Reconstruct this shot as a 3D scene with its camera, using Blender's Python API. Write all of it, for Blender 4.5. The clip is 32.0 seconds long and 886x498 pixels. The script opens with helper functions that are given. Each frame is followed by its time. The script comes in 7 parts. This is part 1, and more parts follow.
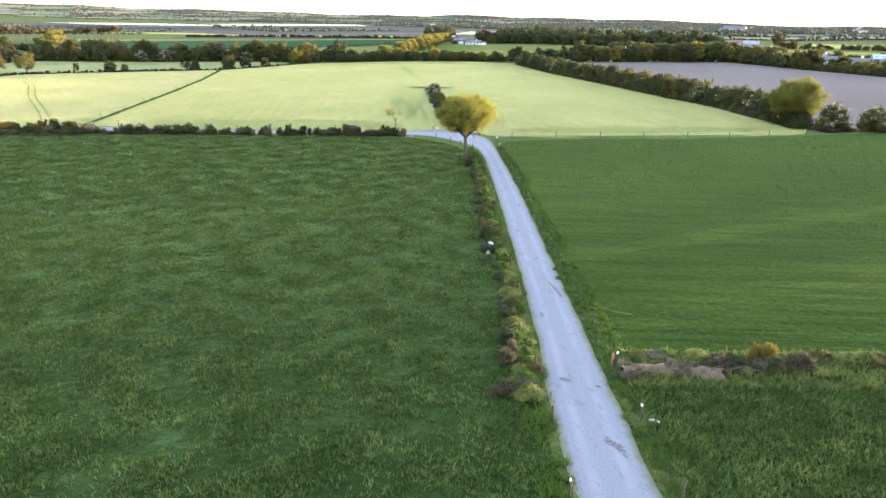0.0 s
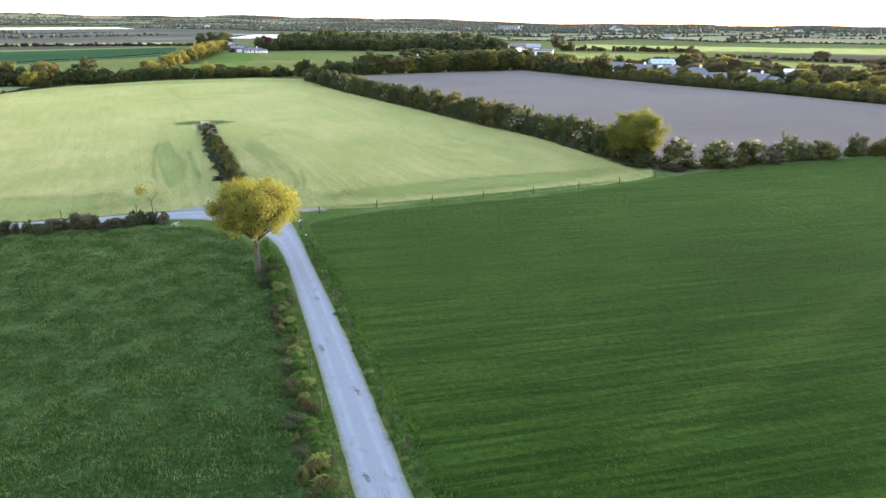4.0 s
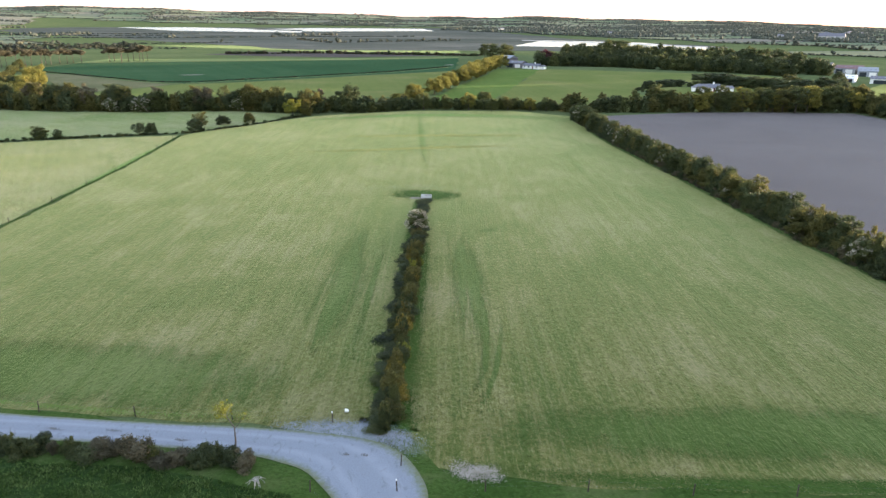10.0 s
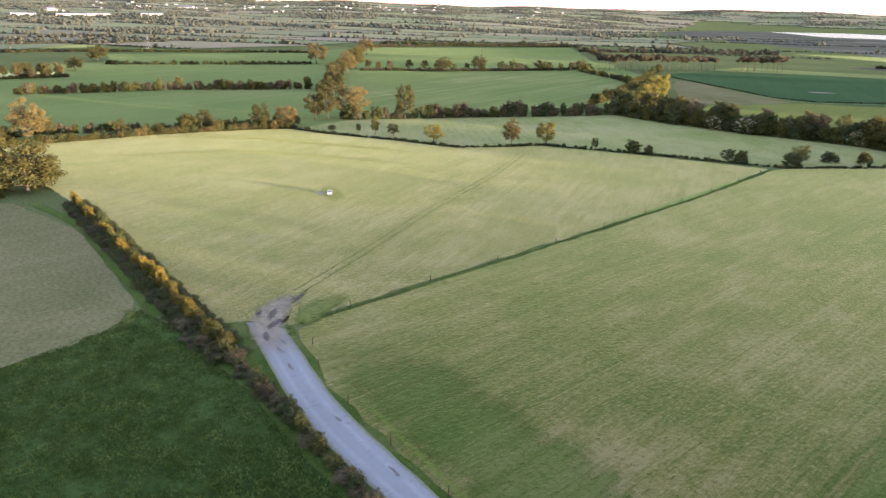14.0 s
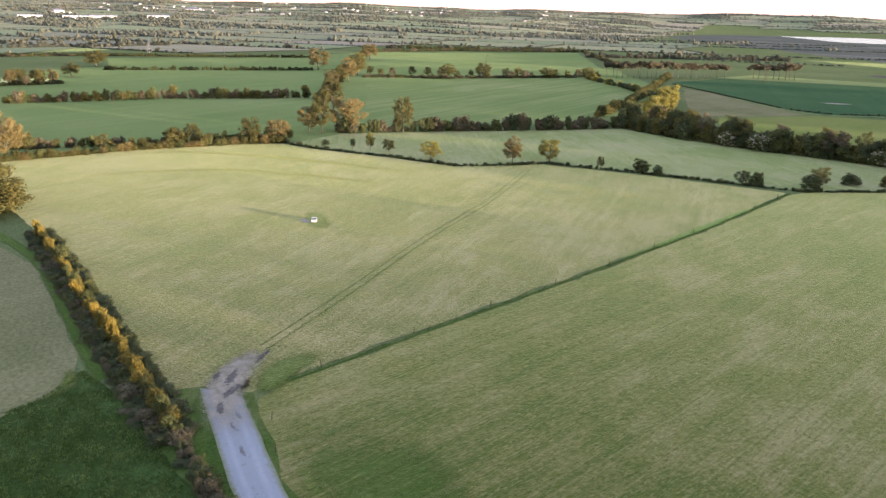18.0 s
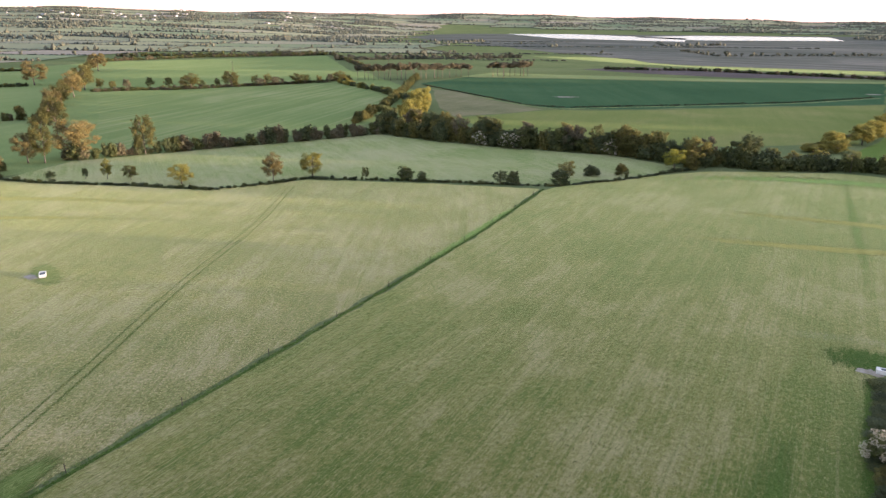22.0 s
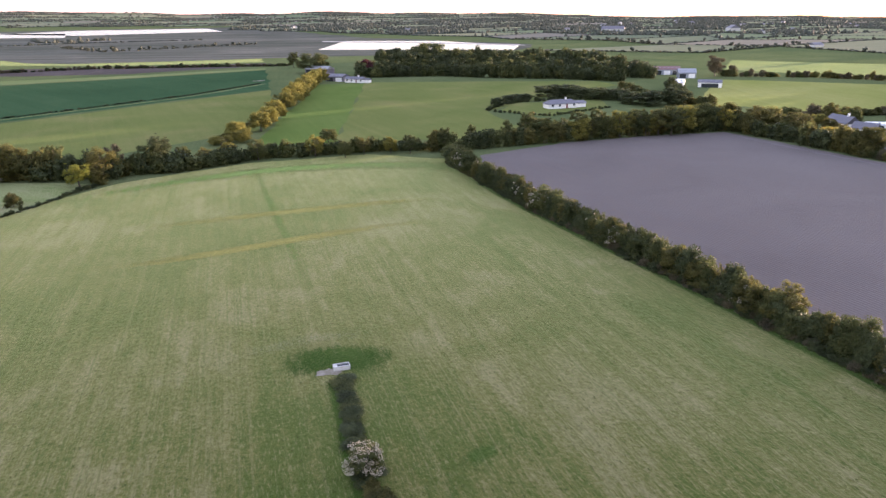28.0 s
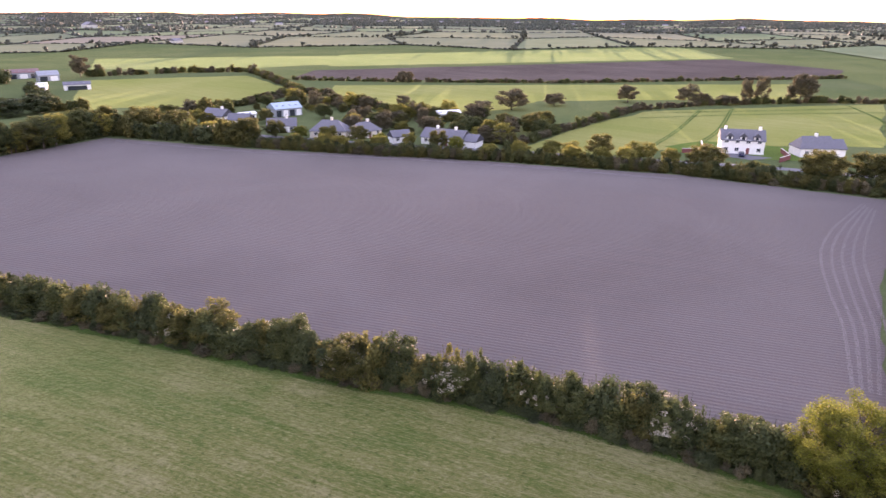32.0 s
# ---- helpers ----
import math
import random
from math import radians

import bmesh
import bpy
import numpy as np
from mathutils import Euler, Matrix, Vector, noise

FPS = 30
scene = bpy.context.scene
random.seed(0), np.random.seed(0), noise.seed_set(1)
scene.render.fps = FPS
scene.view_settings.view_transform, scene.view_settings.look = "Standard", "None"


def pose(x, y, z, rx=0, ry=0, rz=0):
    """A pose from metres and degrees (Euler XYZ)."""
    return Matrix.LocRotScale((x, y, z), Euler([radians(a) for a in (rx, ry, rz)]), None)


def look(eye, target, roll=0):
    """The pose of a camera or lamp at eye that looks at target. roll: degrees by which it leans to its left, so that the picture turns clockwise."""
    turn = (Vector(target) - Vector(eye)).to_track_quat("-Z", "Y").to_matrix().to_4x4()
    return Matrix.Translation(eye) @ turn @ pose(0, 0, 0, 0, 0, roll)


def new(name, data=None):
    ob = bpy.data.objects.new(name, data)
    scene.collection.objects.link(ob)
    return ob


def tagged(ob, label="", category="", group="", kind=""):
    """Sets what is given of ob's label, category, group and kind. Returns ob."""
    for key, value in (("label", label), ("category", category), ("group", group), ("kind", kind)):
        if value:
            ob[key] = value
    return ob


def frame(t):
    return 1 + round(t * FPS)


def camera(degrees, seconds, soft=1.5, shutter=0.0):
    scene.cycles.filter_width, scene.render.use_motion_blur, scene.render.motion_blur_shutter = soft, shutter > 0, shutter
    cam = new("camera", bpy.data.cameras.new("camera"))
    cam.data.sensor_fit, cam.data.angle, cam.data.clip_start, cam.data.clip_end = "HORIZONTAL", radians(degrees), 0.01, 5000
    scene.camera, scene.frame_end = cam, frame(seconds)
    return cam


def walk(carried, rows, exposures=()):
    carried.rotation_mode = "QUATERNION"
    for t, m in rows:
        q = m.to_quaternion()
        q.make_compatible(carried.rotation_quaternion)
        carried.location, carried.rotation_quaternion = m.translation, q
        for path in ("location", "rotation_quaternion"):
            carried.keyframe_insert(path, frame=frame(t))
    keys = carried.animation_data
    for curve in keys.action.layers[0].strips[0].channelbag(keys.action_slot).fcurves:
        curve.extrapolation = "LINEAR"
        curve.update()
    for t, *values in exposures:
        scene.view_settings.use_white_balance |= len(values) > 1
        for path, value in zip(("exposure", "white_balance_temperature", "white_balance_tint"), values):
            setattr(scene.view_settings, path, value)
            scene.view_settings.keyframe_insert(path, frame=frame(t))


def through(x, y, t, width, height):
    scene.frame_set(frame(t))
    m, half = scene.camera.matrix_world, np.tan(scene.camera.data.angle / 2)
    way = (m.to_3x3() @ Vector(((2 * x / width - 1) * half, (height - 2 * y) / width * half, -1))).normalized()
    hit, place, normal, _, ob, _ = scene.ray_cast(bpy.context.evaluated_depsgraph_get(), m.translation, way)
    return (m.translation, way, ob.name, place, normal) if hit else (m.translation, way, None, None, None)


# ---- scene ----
cam = camera(64.37, 32.0, soft=1.4, shutter=0.12)
PATH = (
    (0, (0.00, 0.00, 21.49), (-0.00, 19.01, 15.28), 0.50),
    (0.5, (-0.08, 4.59, 22.12), (-0.04, 23.61, 15.91), 0.39),
    (1, (-0.20, 9.17, 22.82), (0.48, 28.17, 16.61), 0.24),
    (1.5, (-0.25, 13.37, 23.54), (2.01, 32.26, 17.36), 0.06),
    (2, (-0.21, 17.90, 24.14), (3.53, 36.55, 17.94), 0.06),
    (2.5, (0.08, 22.31, 24.69), (5.02, 40.67, 18.49), 0.01),
    (3, (0.48, 27.03, 25.12), (5.98, 45.23, 18.92), -0.01),
    (3.5, (1.07, 31.68, 25.70), (6.57, 49.88, 19.49), 0.03),
    (5.5, (4.79, 47.87, 29.71), (10.17, 66.10, 23.49), 0.18),
    (6, (5.81, 51.98, 30.73), (11.16, 70.22, 24.51), 0.18),
    (6.5, (6.89, 56.10, 31.72), (12.21, 74.35, 25.49), 0.16),
    (7, (8.01, 60.22, 32.76), (13.29, 78.47, 26.52), 0.17),
    (7.5, (9.20, 64.19, 33.74), (13.97, 82.58, 27.48), 0.22),
    (8, (10.37, 68.08, 34.61), (14.26, 86.67, 28.34), 0.23),
    (8.5, (11.47, 72.21, 35.27), (14.27, 91.00, 29.02), 0.17),
    (9, (12.51, 76.40, 35.88), (13.64, 95.37, 29.65), 0.24),
    (9.5, (13.45, 80.70, 36.58), (12.91, 99.70, 30.35), 0.27),
    (10, (14.26, 84.69, 37.50), (12.36, 103.59, 31.25), 0.35),
    (10.5, (14.82, 88.28, 38.55), (11.65, 107.01, 32.27), 0.33),
    (11, (15.19, 91.78, 39.43), (10.37, 110.14, 33.14), 0.38),
    (11.5, (15.22, 95.36, 40.09), (8.30, 113.03, 33.77), 0.43),
    (12, (14.97, 98.79, 40.66), (6.04, 115.53, 34.34), 0.42),
    (12.5, (14.52, 101.62, 41.13), (4.22, 117.56, 34.81), 0.44),
    (13, (13.66, 104.22, 41.50), (1.68, 118.94, 35.19), 0.58),
    (13.5, (12.38, 106.80, 41.66), (-1.36, 119.89, 35.34), 0.65),
    (14, (11.19, 109.00, 41.93), (-4.07, 120.28, 35.60), 0.79),
    (14.5, (9.96, 111.07, 42.29), (-6.32, 120.81, 35.96), 0.87),
    (16.5, (5.25, 116.58, 43.58), (-11.17, 126.10, 37.26), 0.99),
    (17, (4.16, 117.64, 43.94), (-12.28, 127.12, 37.62), 0.97),
    (17.5, (2.90, 118.73, 44.32), (-13.29, 128.63, 38.02), 0.98),
    (18, (1.86, 119.61, 44.70), (-13.52, 130.75, 38.42), 0.97),
    (18.5, (0.68, 120.53, 45.02), (-14.69, 131.69, 38.75), 0.91),
    (19, (-0.46, 121.50, 45.31), (-15.83, 132.66, 39.05), 0.82),
    (19.5, (-1.47, 122.45, 45.59), (-16.55, 134.01, 39.34), 0.76),
    (20, (-2.52, 123.26, 45.83), (-17.29, 135.22, 39.60), 0.68),
    (20.5, (-3.26, 123.76, 46.13), (-17.55, 136.29, 39.91), 0.64),
    (21, (-3.84, 124.27, 46.47), (-17.11, 137.88, 40.26), 0.51),
    (21.5, (-4.36, 124.97, 46.73), (-16.43, 139.67, 40.53), 0.35),
    (22, (-4.97, 125.81, 46.82), (-15.81, 141.44, 40.63), 0.17),
    (22.5, (-5.88, 126.66, 46.80), (-16.43, 142.49, 40.61), 0.09),
    (23, (-6.68, 127.71, 46.77), (-17.26, 143.51, 40.59), 0.04),
    (23.5, (-7.44, 129.09, 46.74), (-17.89, 144.98, 40.55), -0.01),
    (24, (-7.74, 130.34, 46.72), (-16.47, 147.23, 40.52), -0.06),
    (24.5, (-8.21, 131.75, 46.81), (-14.71, 149.62, 40.60), -0.23),
    (25, (-8.51, 133.27, 46.93), (-13.10, 151.71, 40.69), -0.36),
    (25.5, (-8.50, 135.08, 47.03), (-11.37, 153.84, 40.75), -0.48),
    (26, (-8.37, 136.84, 47.12), (-9.53, 155.78, 40.80), -0.55),
    (26.5, (-8.11, 138.80, 47.19), (-7.86, 157.76, 40.83), -0.61),
    (28.5, (-5.19, 146.18, 47.28), (-0.61, 164.56, 40.84), -0.63),
    (29, (-4.26, 147.97, 47.31), (1.70, 165.93, 40.86), -0.57),
    (29.5, (-3.10, 149.70, 47.31), (4.33, 167.11, 40.84), -0.49),
    (30, (-1.76, 151.24, 47.29), (7.19, 167.90, 40.80), -0.48),
    (30.5, (-0.73, 152.43, 47.25), (9.63, 168.25, 40.74), -0.35),
    (31, (0.50, 153.81, 47.29), (12.33, 168.55, 40.74), -0.18),
    (31.5, (2.00, 155.09, 47.31), (15.97, 167.80, 40.73), 0.01),
    (32, (3.78, 156.41, 47.05), (19.73, 166.53, 40.47), 0.13),
)
EXPOSURES = (
    (0, 3.46, 5900, 18), (3.5, 3.30, 5800, 15), (6, 3.12, 5740, 13), (9, 2.92, 5710, 12), (12, 2.8, 5840, 18), (14, 2.78, 5920, 23), (22, 2.76, 5905, 24), (26, 2.82, 5890, 26), (28, 2.82, 5890, 30), (29.5, 2.96, 5940, 35), (31, 3.28, 6040, 42), (32, 3.14, 6110, 41),
)
walk(cam, [(t, look(eye, target, roll)) for t, eye, target, roll in PATH], exposures=EXPOSURES)

# ---------- light ----------
SUN_AZ, SUN_EL = 64.5, 1.4          # degrees clockwise from +y, above the horizon
world = bpy.data.worlds.new("evening_sky")
scene.world = world
world.use_nodes = True
wn = world.node_tree.nodes
sky = wn.new("ShaderNodeTexSky")
sky.sky_type, sky.sun_disc = "NISHITA", False
sky.sun_elevation, sky.sun_rotation = radians(SUN_EL), radians(SUN_AZ)
sky.air_density, sky.dust_density, sky.ozone_density = 1.0, 0.5, 1.0
wn["Background"].inputs["Strength"].default_value = 0.15
world.node_tree.links.new(sky.outputs["Color"], wn["Background"].inputs["Color"])
# a thin even veil of high cloud over the clear sky
veil, both = wn.new("ShaderNodeBackground"), wn.new("ShaderNodeAddShader")
veil.inputs["Color"].default_value, veil.inputs["Strength"].default_value = (0.92, 0.96, 1.12, 1), 0.125
world.node_tree.links.new(wn["Background"].outputs["Background"], both.inputs[0])
world.node_tree.links.new(veil.outputs["Background"], both.inputs[1])
world.node_tree.links.new(both.outputs["Shader"], wn["World Output"].inputs["Surface"])

sun_data = bpy.data.lights.new("sun", "SUN")
sun_data.energy, sun_data.angle, sun_data.color = 3.8, radians(1.0), (1.0, 0.76, 0.48)
sun = new("sun", sun_data)
to_sun = Vector((math.sin(radians(SUN_AZ)), math.cos(radians(SUN_AZ)), math.tan(radians(SUN_EL))))
sun.matrix_world = look(to_sun * 100, (0, 0, 0))

rng = np.random.default_rng(7)

# ---------- materials ----------


class Nodes:
    """A small hand for node trees."""

    def __init__(self, name, rough=0.9, spec=0.2):
        self.mat = bpy.data.materials.new(name)
        self.mat.use_nodes = True
        self.tree = self.mat.node_tree
        self.n, self.l = self.tree.nodes, self.tree.links
        self.bsdf = self.n["Principled BSDF"]
        self.bsdf.inputs["Roughness"].default_value = rough
        self.bsdf.inputs["Specular IOR Level"].default_value = spec

    def link(self, a, b):
        self.l.new(a, b)

    def place(self, angle=0.0, stretch=(1, 1, 1)):
        """World position, turned by angle degrees and stretched."""
        geo = self.n.new("ShaderNodeNewGeometry")
        turn = self.n.new("ShaderNodeMapping")
        turn.vector_type = "TEXTURE"
        turn.inputs["Rotation"].default_value = (0, 0, radians(angle))
        turn.inputs["Scale"].default_value = stretch
        self.link(geo.outputs["Position"], turn.inputs["Vector"])
        return turn.outputs["Vector"]

    def noise(self, vec, scale, detail=3, rough=0.55, warp=0.0):
        t = self.n.new("ShaderNodeTexNoise")
        t.inputs["Scale"].default_value, t.inputs["Detail"].default_value = scale, detail
        t.inputs["Roughness"].default_value, t.inputs["Distortion"].default_value = rough, warp
        self.link(vec, t.inputs["Vector"])
        return t.outputs["Fac"]

    def ramp(self, fac, stops):
        r = self.n.new("ShaderNodeValToRGB")
        el = r.color_ramp.elements
        while len(el) < len(stops):
            el.new(0.5)
        for e, (p, c) in zip(el, stops):
            e.position, e.color = p, (*c, 1)
        self.link(fac, r.inputs["Fac"])
        return r.outputs["Color"]

    def mask(self, fac, lo, hi):
        m = self.n.new("ShaderNodeMapRange")
        m.inputs["From Min"].default_value, m.inputs["From Max"].default_value = lo, hi
        self.link(fac, m.inputs["Value"])
        return m.outputs["Result"]

    def math(self, op, a, b):
        m = self.n.new("ShaderNodeMath")
        m.operation = op
        for v, s in ((a, m.inputs[0]), (b, m.inputs[1])):
            if isinstance(v, (int, float)):
                s.default_value = v
            else:
                self.link(v, s)
        return m.outputs[0]

    def mix(self, fac, a, b, blend="MIX"):
        m = self.n.new("ShaderNodeMix")
        m.data_type, m.blend_type = "RGBA", blend
        for v, s in ((fac, m.inputs["Factor"]), (a, m.inputs[6]), (b, m.inputs[7])):
            if isinstance(v, (int, float)):
                s.default_value = v
            elif isinstance(v, tuple):
                s.default_value = (*v, 1)
            else:
                self.link(v, s)
        return m.outputs[2]

    def bump(self, fac, strength, dist):
        b = self.n.new("ShaderNodeBump")
        b.inputs["Strength"].default_value, b.inputs["Distance"].default_value = strength, dist
        self.link(fac, b.inputs["Height"])
        self.link(b.outputs["Normal"], self.bsdf.inputs["Normal"])

    def colour(self, c):
        if isinstance(c, tuple):
            self.bsdf.inputs["Base Color"].default_value = (*c, 1)
        else:
            self.link(c, self.bsdf.inputs["Base Color"])
        return self.mat


def field_mat(name, low, mid, high, angle=0.0, streak=2.5, streak_amount=0.5, big=45.0, spot=None, bump=0.25, fine=1.6, sheen=0.0):
    """Grass or crop: wide patches, drilled or mown streaks along one way, tufts."""
    m = Nodes(name, 0.95, 0.0)
    m.bsdf.inputs["Sheen Weight"].default_value, m.bsdf.inputs["Sheen Roughness"].default_value = sheen, 0.4
    m.bsdf.inputs["Sheen Tint"].default_value = (0.72, 0.95, 0.42, 1)
    flat = m.place()
    wide = m.noise(flat, 1 / big, 4, 0.6, 0.4)
    col = m.ramp(wide, [(0.3, low), (0.52, mid), (0.72, high)])
    run = m.place(angle, (streak, streak * 28, 1))
    lines = m.noise(run, 1.0, 3, 0.6)
    col = m.mix(m.math("MULTIPLY", m.mask(lines, 0.44, 0.58), streak_amount), col, low)
    pale = m.noise(m.place(angle + 2, (streak * 0.6, streak * 22, 1)), 1.0, 3, 0.6)
    col = m.mix(m.math("MULTIPLY", m.mask(pale, 0.52, 0.64), streak_amount * 0.6), col, high)
    tuft = m.noise(flat, fine, 5, 0.65)
    col = m.mix(m.mask(tuft, 0.3, 0.75), m.mix(0.55, col, low, "MULTIPLY"), col)
    if spot:
        patch = m.noise(flat, 1 / 9.0, 5, 0.7, 0.15)
        col = m.mix(m.math("MULTIPLY", m.mask(patch, 0.5, 0.74), 0.75), col, spot)
    m.bump(tuft, bump, 0.25)
    return m.colour(col)


def plain_mat(name, a, b, scale=1.2, rough=0.85, spec=0.25, bump=0.1, metal=0.0):
    m = Nodes(name, rough, spec)
    n = m.noise(m.place(), scale, 5, 0.65)
    m.bsdf.inputs["Metallic"].default_value = metal
    m.bump(n, bump, 0.03)
    return m.colour(m.ramp(n, [(0.3, a), (0.7, b)]))


def leaf_mat(name, dark, light, through=0.35, patch=0.5, lo=0.2, hi=0.8):
    """Leaves: shade differs from leaf to leaf and limb to limb; light shines through."""
    m = Nodes(name, 0.7, 0.15)
    geo = m.n.new("ShaderNodeNewGeometry")
    info = m.n.new("ShaderNodeObjectInfo")
    broad = m.noise(m.place(), patch, 2)
    mixed = m.math("ADD", m.math("MULTIPLY", geo.outputs["Random Per Island"], 0.34), m.math("MULTIPLY", broad, 0.70))
    mixed = m.math("ADD", mixed, m.math("MULTIPLY", m.math("SUBTRACT", info.outputs["Random"], 0.5), 0.35))
    col = m.ramp(mixed, [(lo, dark), (hi, light)])
    m.colour(col)
    tr = m.n.new("ShaderNodeBsdfTranslucent")
    m.link(col, tr.inputs["Color"])
    mx = m.n.new("ShaderNodeMixShader")
    mx.inputs["Fac"].default_value = through
    m.link(m.bsdf.outputs["BSDF"], mx.inputs[1])
    m.link(tr.outputs["BSDF"], mx.inputs[2])
    m.link(mx.outputs["Shader"], m.n["Material Output"].inputs["Surface"])
    return m.mat


M_ROUGH = field_mat("rough_grass", (0.098, 0.132, 0.058), (0.128, 0.156, 0.070), (0.158, 0.178, 0.088), big=60, streak_amount=0.3, sheen=0.01)
M_SWARD = field_mat("tall_dark_grass", (0.012, 0.028, 0.006), (0.020, 0.044, 0.009), (0.032, 0.062, 0.014), 86, 1.6, 0.35, 30, (0.050, 0.096, 0.030), 0.9, 1.1, sheen=0.2)
M_RIGHT = field_mat("dense_green_grass", (0.012, 0.031, 0.005), (0.030, 0.064, 0.009), (0.050, 0.094, 0.016), 86, 0.8, 0.8, 60, None, 0.4, 1.6, sheen=0.11)


def cut_meadow_mat(name, angle, green, tan, pale, more=0.0, sheen=0.45, flecks=1.0):
    """Mown grass: dry tan stubble and green regrowth in streaks along the mower's way."""
    m = Nodes(name, 0.95, 0.03)
    m.bsdf.inputs["Sheen Weight"].default_value, m.bsdf.inputs["Sheen Roughness"].default_value = sheen, 0.4
    m.bsdf.inputs["Sheen Tint"].default_value = (0.86, 0.93, 0.40, 1)
    flat = m.place()
    wide = m.noise(flat, 1 / 38, 4, 0.65, 0.5)
    mid = m.noise(m.place(angle, (7, 16, 1)), 1.0, 4, 0.65, 0.4)
    lines = m.noise(m.place(angle, (0.8, 9, 1)), 1.0, 5, 0.7, 0.8)
    fine = m.noise(m.place(angle + 1.5, (0.35, 2.6, 1)), 1.0, 4, 0.7)
    tuft = m.noise(flat, 1.5, 5, 0.7)
    swath = m.n.new("ShaderNodeTexWave")
    swath.wave_type, swath.bands_direction = "BANDS", "X"
    swath.inputs["Scale"].default_value, swath.inputs["Distortion"].default_value = 0.1, 1.4
    swath.inputs["Detail"].default_value, swath.inputs["Detail Scale"].default_value = 3, 0.4
    m.link(m.place(angle), swath.inputs["Vector"])
    total = m.math("ADD", m.math("MULTIPLY", wide, 0.66), m.math("MULTIPLY", mid, 0.52))
    total = m.math("ADD", total, m.math("MULTIPLY", lines, 0.30))
    total = m.math("ADD", total, m.math("MULTIPLY", fine, 0.16))
    total = m.math("ADD", total, m.math("MULTIPLY", m.math("ADD", tuft, m.noise(flat, 6.5, 4, 0.75)), 0.36))
    total = m.math("ADD", total, m.math("MULTIPLY", swath.outputs["Fac"], 0.045))
    col = m.ramp(m.math("SUBTRACT", total, 0.705 + more), [(0.37, green), (0.45, tuple((a + b) / 2 for a, b in zip(green, tan))), (0.52, tan), (0.64, pale)])
    rows = m.noise(m.place(angle, (0.42, 60, 1)), 1.0, 2, 0.5)
    col = m.mix(m.math("MULTIPLY", m.mask(rows, 0.56, 0.64), 0.36), col, green)
    col = m.mix(m.math("MULTIPLY", m.mask(rows, 0.44, 0.36), 0.28), col, pale)
    speck = m.noise(m.place(angle, (0.55, 1.1, 1)), 1.0, 4, 0.7)
    col = m.mix(m.math("MULTIPLY", m.mask(speck, 0.59, 0.65), 0.75), col, tuple(0.55 * c for c in green))
    col = m.mix(m.math("MULTIPLY", m.mask(speck, 0.40, 0.33), 0.6), col, tuple(1.15 * c for c in pale))
    col = m.mix(m.mask(tuft, 0.3, 0.7), m.mix(0.5, col, (0.6, 0.64, 0.45), "MULTIPLY"), col)
    fleck = m.noise(m.place(angle, (0.26, 0.5 / flecks ** 1.5, 1)), 1.0, 3, 0.6)
    col = m.mix(m.math("MULTIPLY", m.mask(fleck, 0.57, 0.66), 0.6 * flecks), col, tuple(0.5 * c for c in green))
    col = m.mix(m.math("MULTIPLY", m.mask(fleck, 0.45, 0.36), 0.6 * flecks), col, tuple((1 + 0.4 * flecks) * c for c in pale))
    m.bump(m.math("ADD", m.math("ADD", tuft, speck), fleck), 0.4 + 0.15 * flecks, 0.2)
    return m.colour(col)


M_MEADOW = cut_meadow_mat("mown_meadow", 6, (0.042, 0.066, 0.011), (0.096, 0.096, 0.030), (0.160, 0.142, 0.072), flecks=0.55)
M_MEADOW_W = cut_meadow_mat("mown_meadow_west", 32, (0.060, 0.075, 0.019), (0.110, 0.102, 0.037), (0.180, 0.153, 0.088), -0.03, flecks=1.1)
M_GREENER = cut_meadow_mat("green_mowing_streaks", 6, (0.027, 0.060, 0.008), (0.048, 0.080, 0.016), (0.080, 0.102, 0.034), 0.0, 0.40, 0.5)
M_BANK = field_mat("mixed_bank_grass", (0.036, 0.072, 0.014), (0.058, 0.098, 0.022), (0.088, 0.120, 0.036), 0, 1, 0.3, 9, (0.11, 0.115, 0.05), 0.6, 2.5, sheen=0.12)
M_FRESH = field_mat("green_regrowth", (0.098, 0.162, 0.028), (0.120, 0.190, 0.036), (0.14, 0.205, 0.050), 6, 1.0, 0.3, 14, None, 0.4, 2.0, sheen=0.36)
M_STRIP = cut_meadow_mat("pale_strip_meadow", 60, (0.10, 0.145, 0.045), (0.165, 0.19, 0.085), (0.21, 0.215, 0.12), -0.02, 0.14)
M_STUBBLE = field_mat("cut_silage_ground", (0.14, 0.15, 0.075), (0.19, 0.185, 0.10), (0.23, 0.21, 0.125), 10, 3, 0.3, 30, None, 0.2)
M_FARGREEN = field_mat("far_pasture", (0.115, 0.165, 0.062), (0.150, 0.196, 0.076), (0.19, 0.225, 0.10), 20, 6, 0.4, 80, sheen=0.06)
M_MOWN = field_mat("far_mown_pasture", (0.115, 0.162, 0.060), (0.160, 0.196, 0.078), (0.235, 0.242, 0.125), 18, 5, 0.9, 70, sheen=0.07)
M_FARDARK = field_mat("far_winter_crop", (0.033, 0.080, 0.040), (0.045, 0.098, 0.048), (0.058, 0.113, 0.056), 35, 8, 0.3, 90, sheen=0.02)
M_PALE = field_mat("far_pale_pasture", (0.120, 0.152, 0.064), (0.155, 0.178, 0.084), (0.195, 0.205, 0.106), 35, 7, 0.35, 90, sheen=0.1)
M_LUSH = field_mat("lush_strip", (0.085, 0.138, 0.032), (0.112, 0.164, 0.042), (0.135, 0.18, 0.054), 8, 4, 0.3, 50, sheen=0.05)
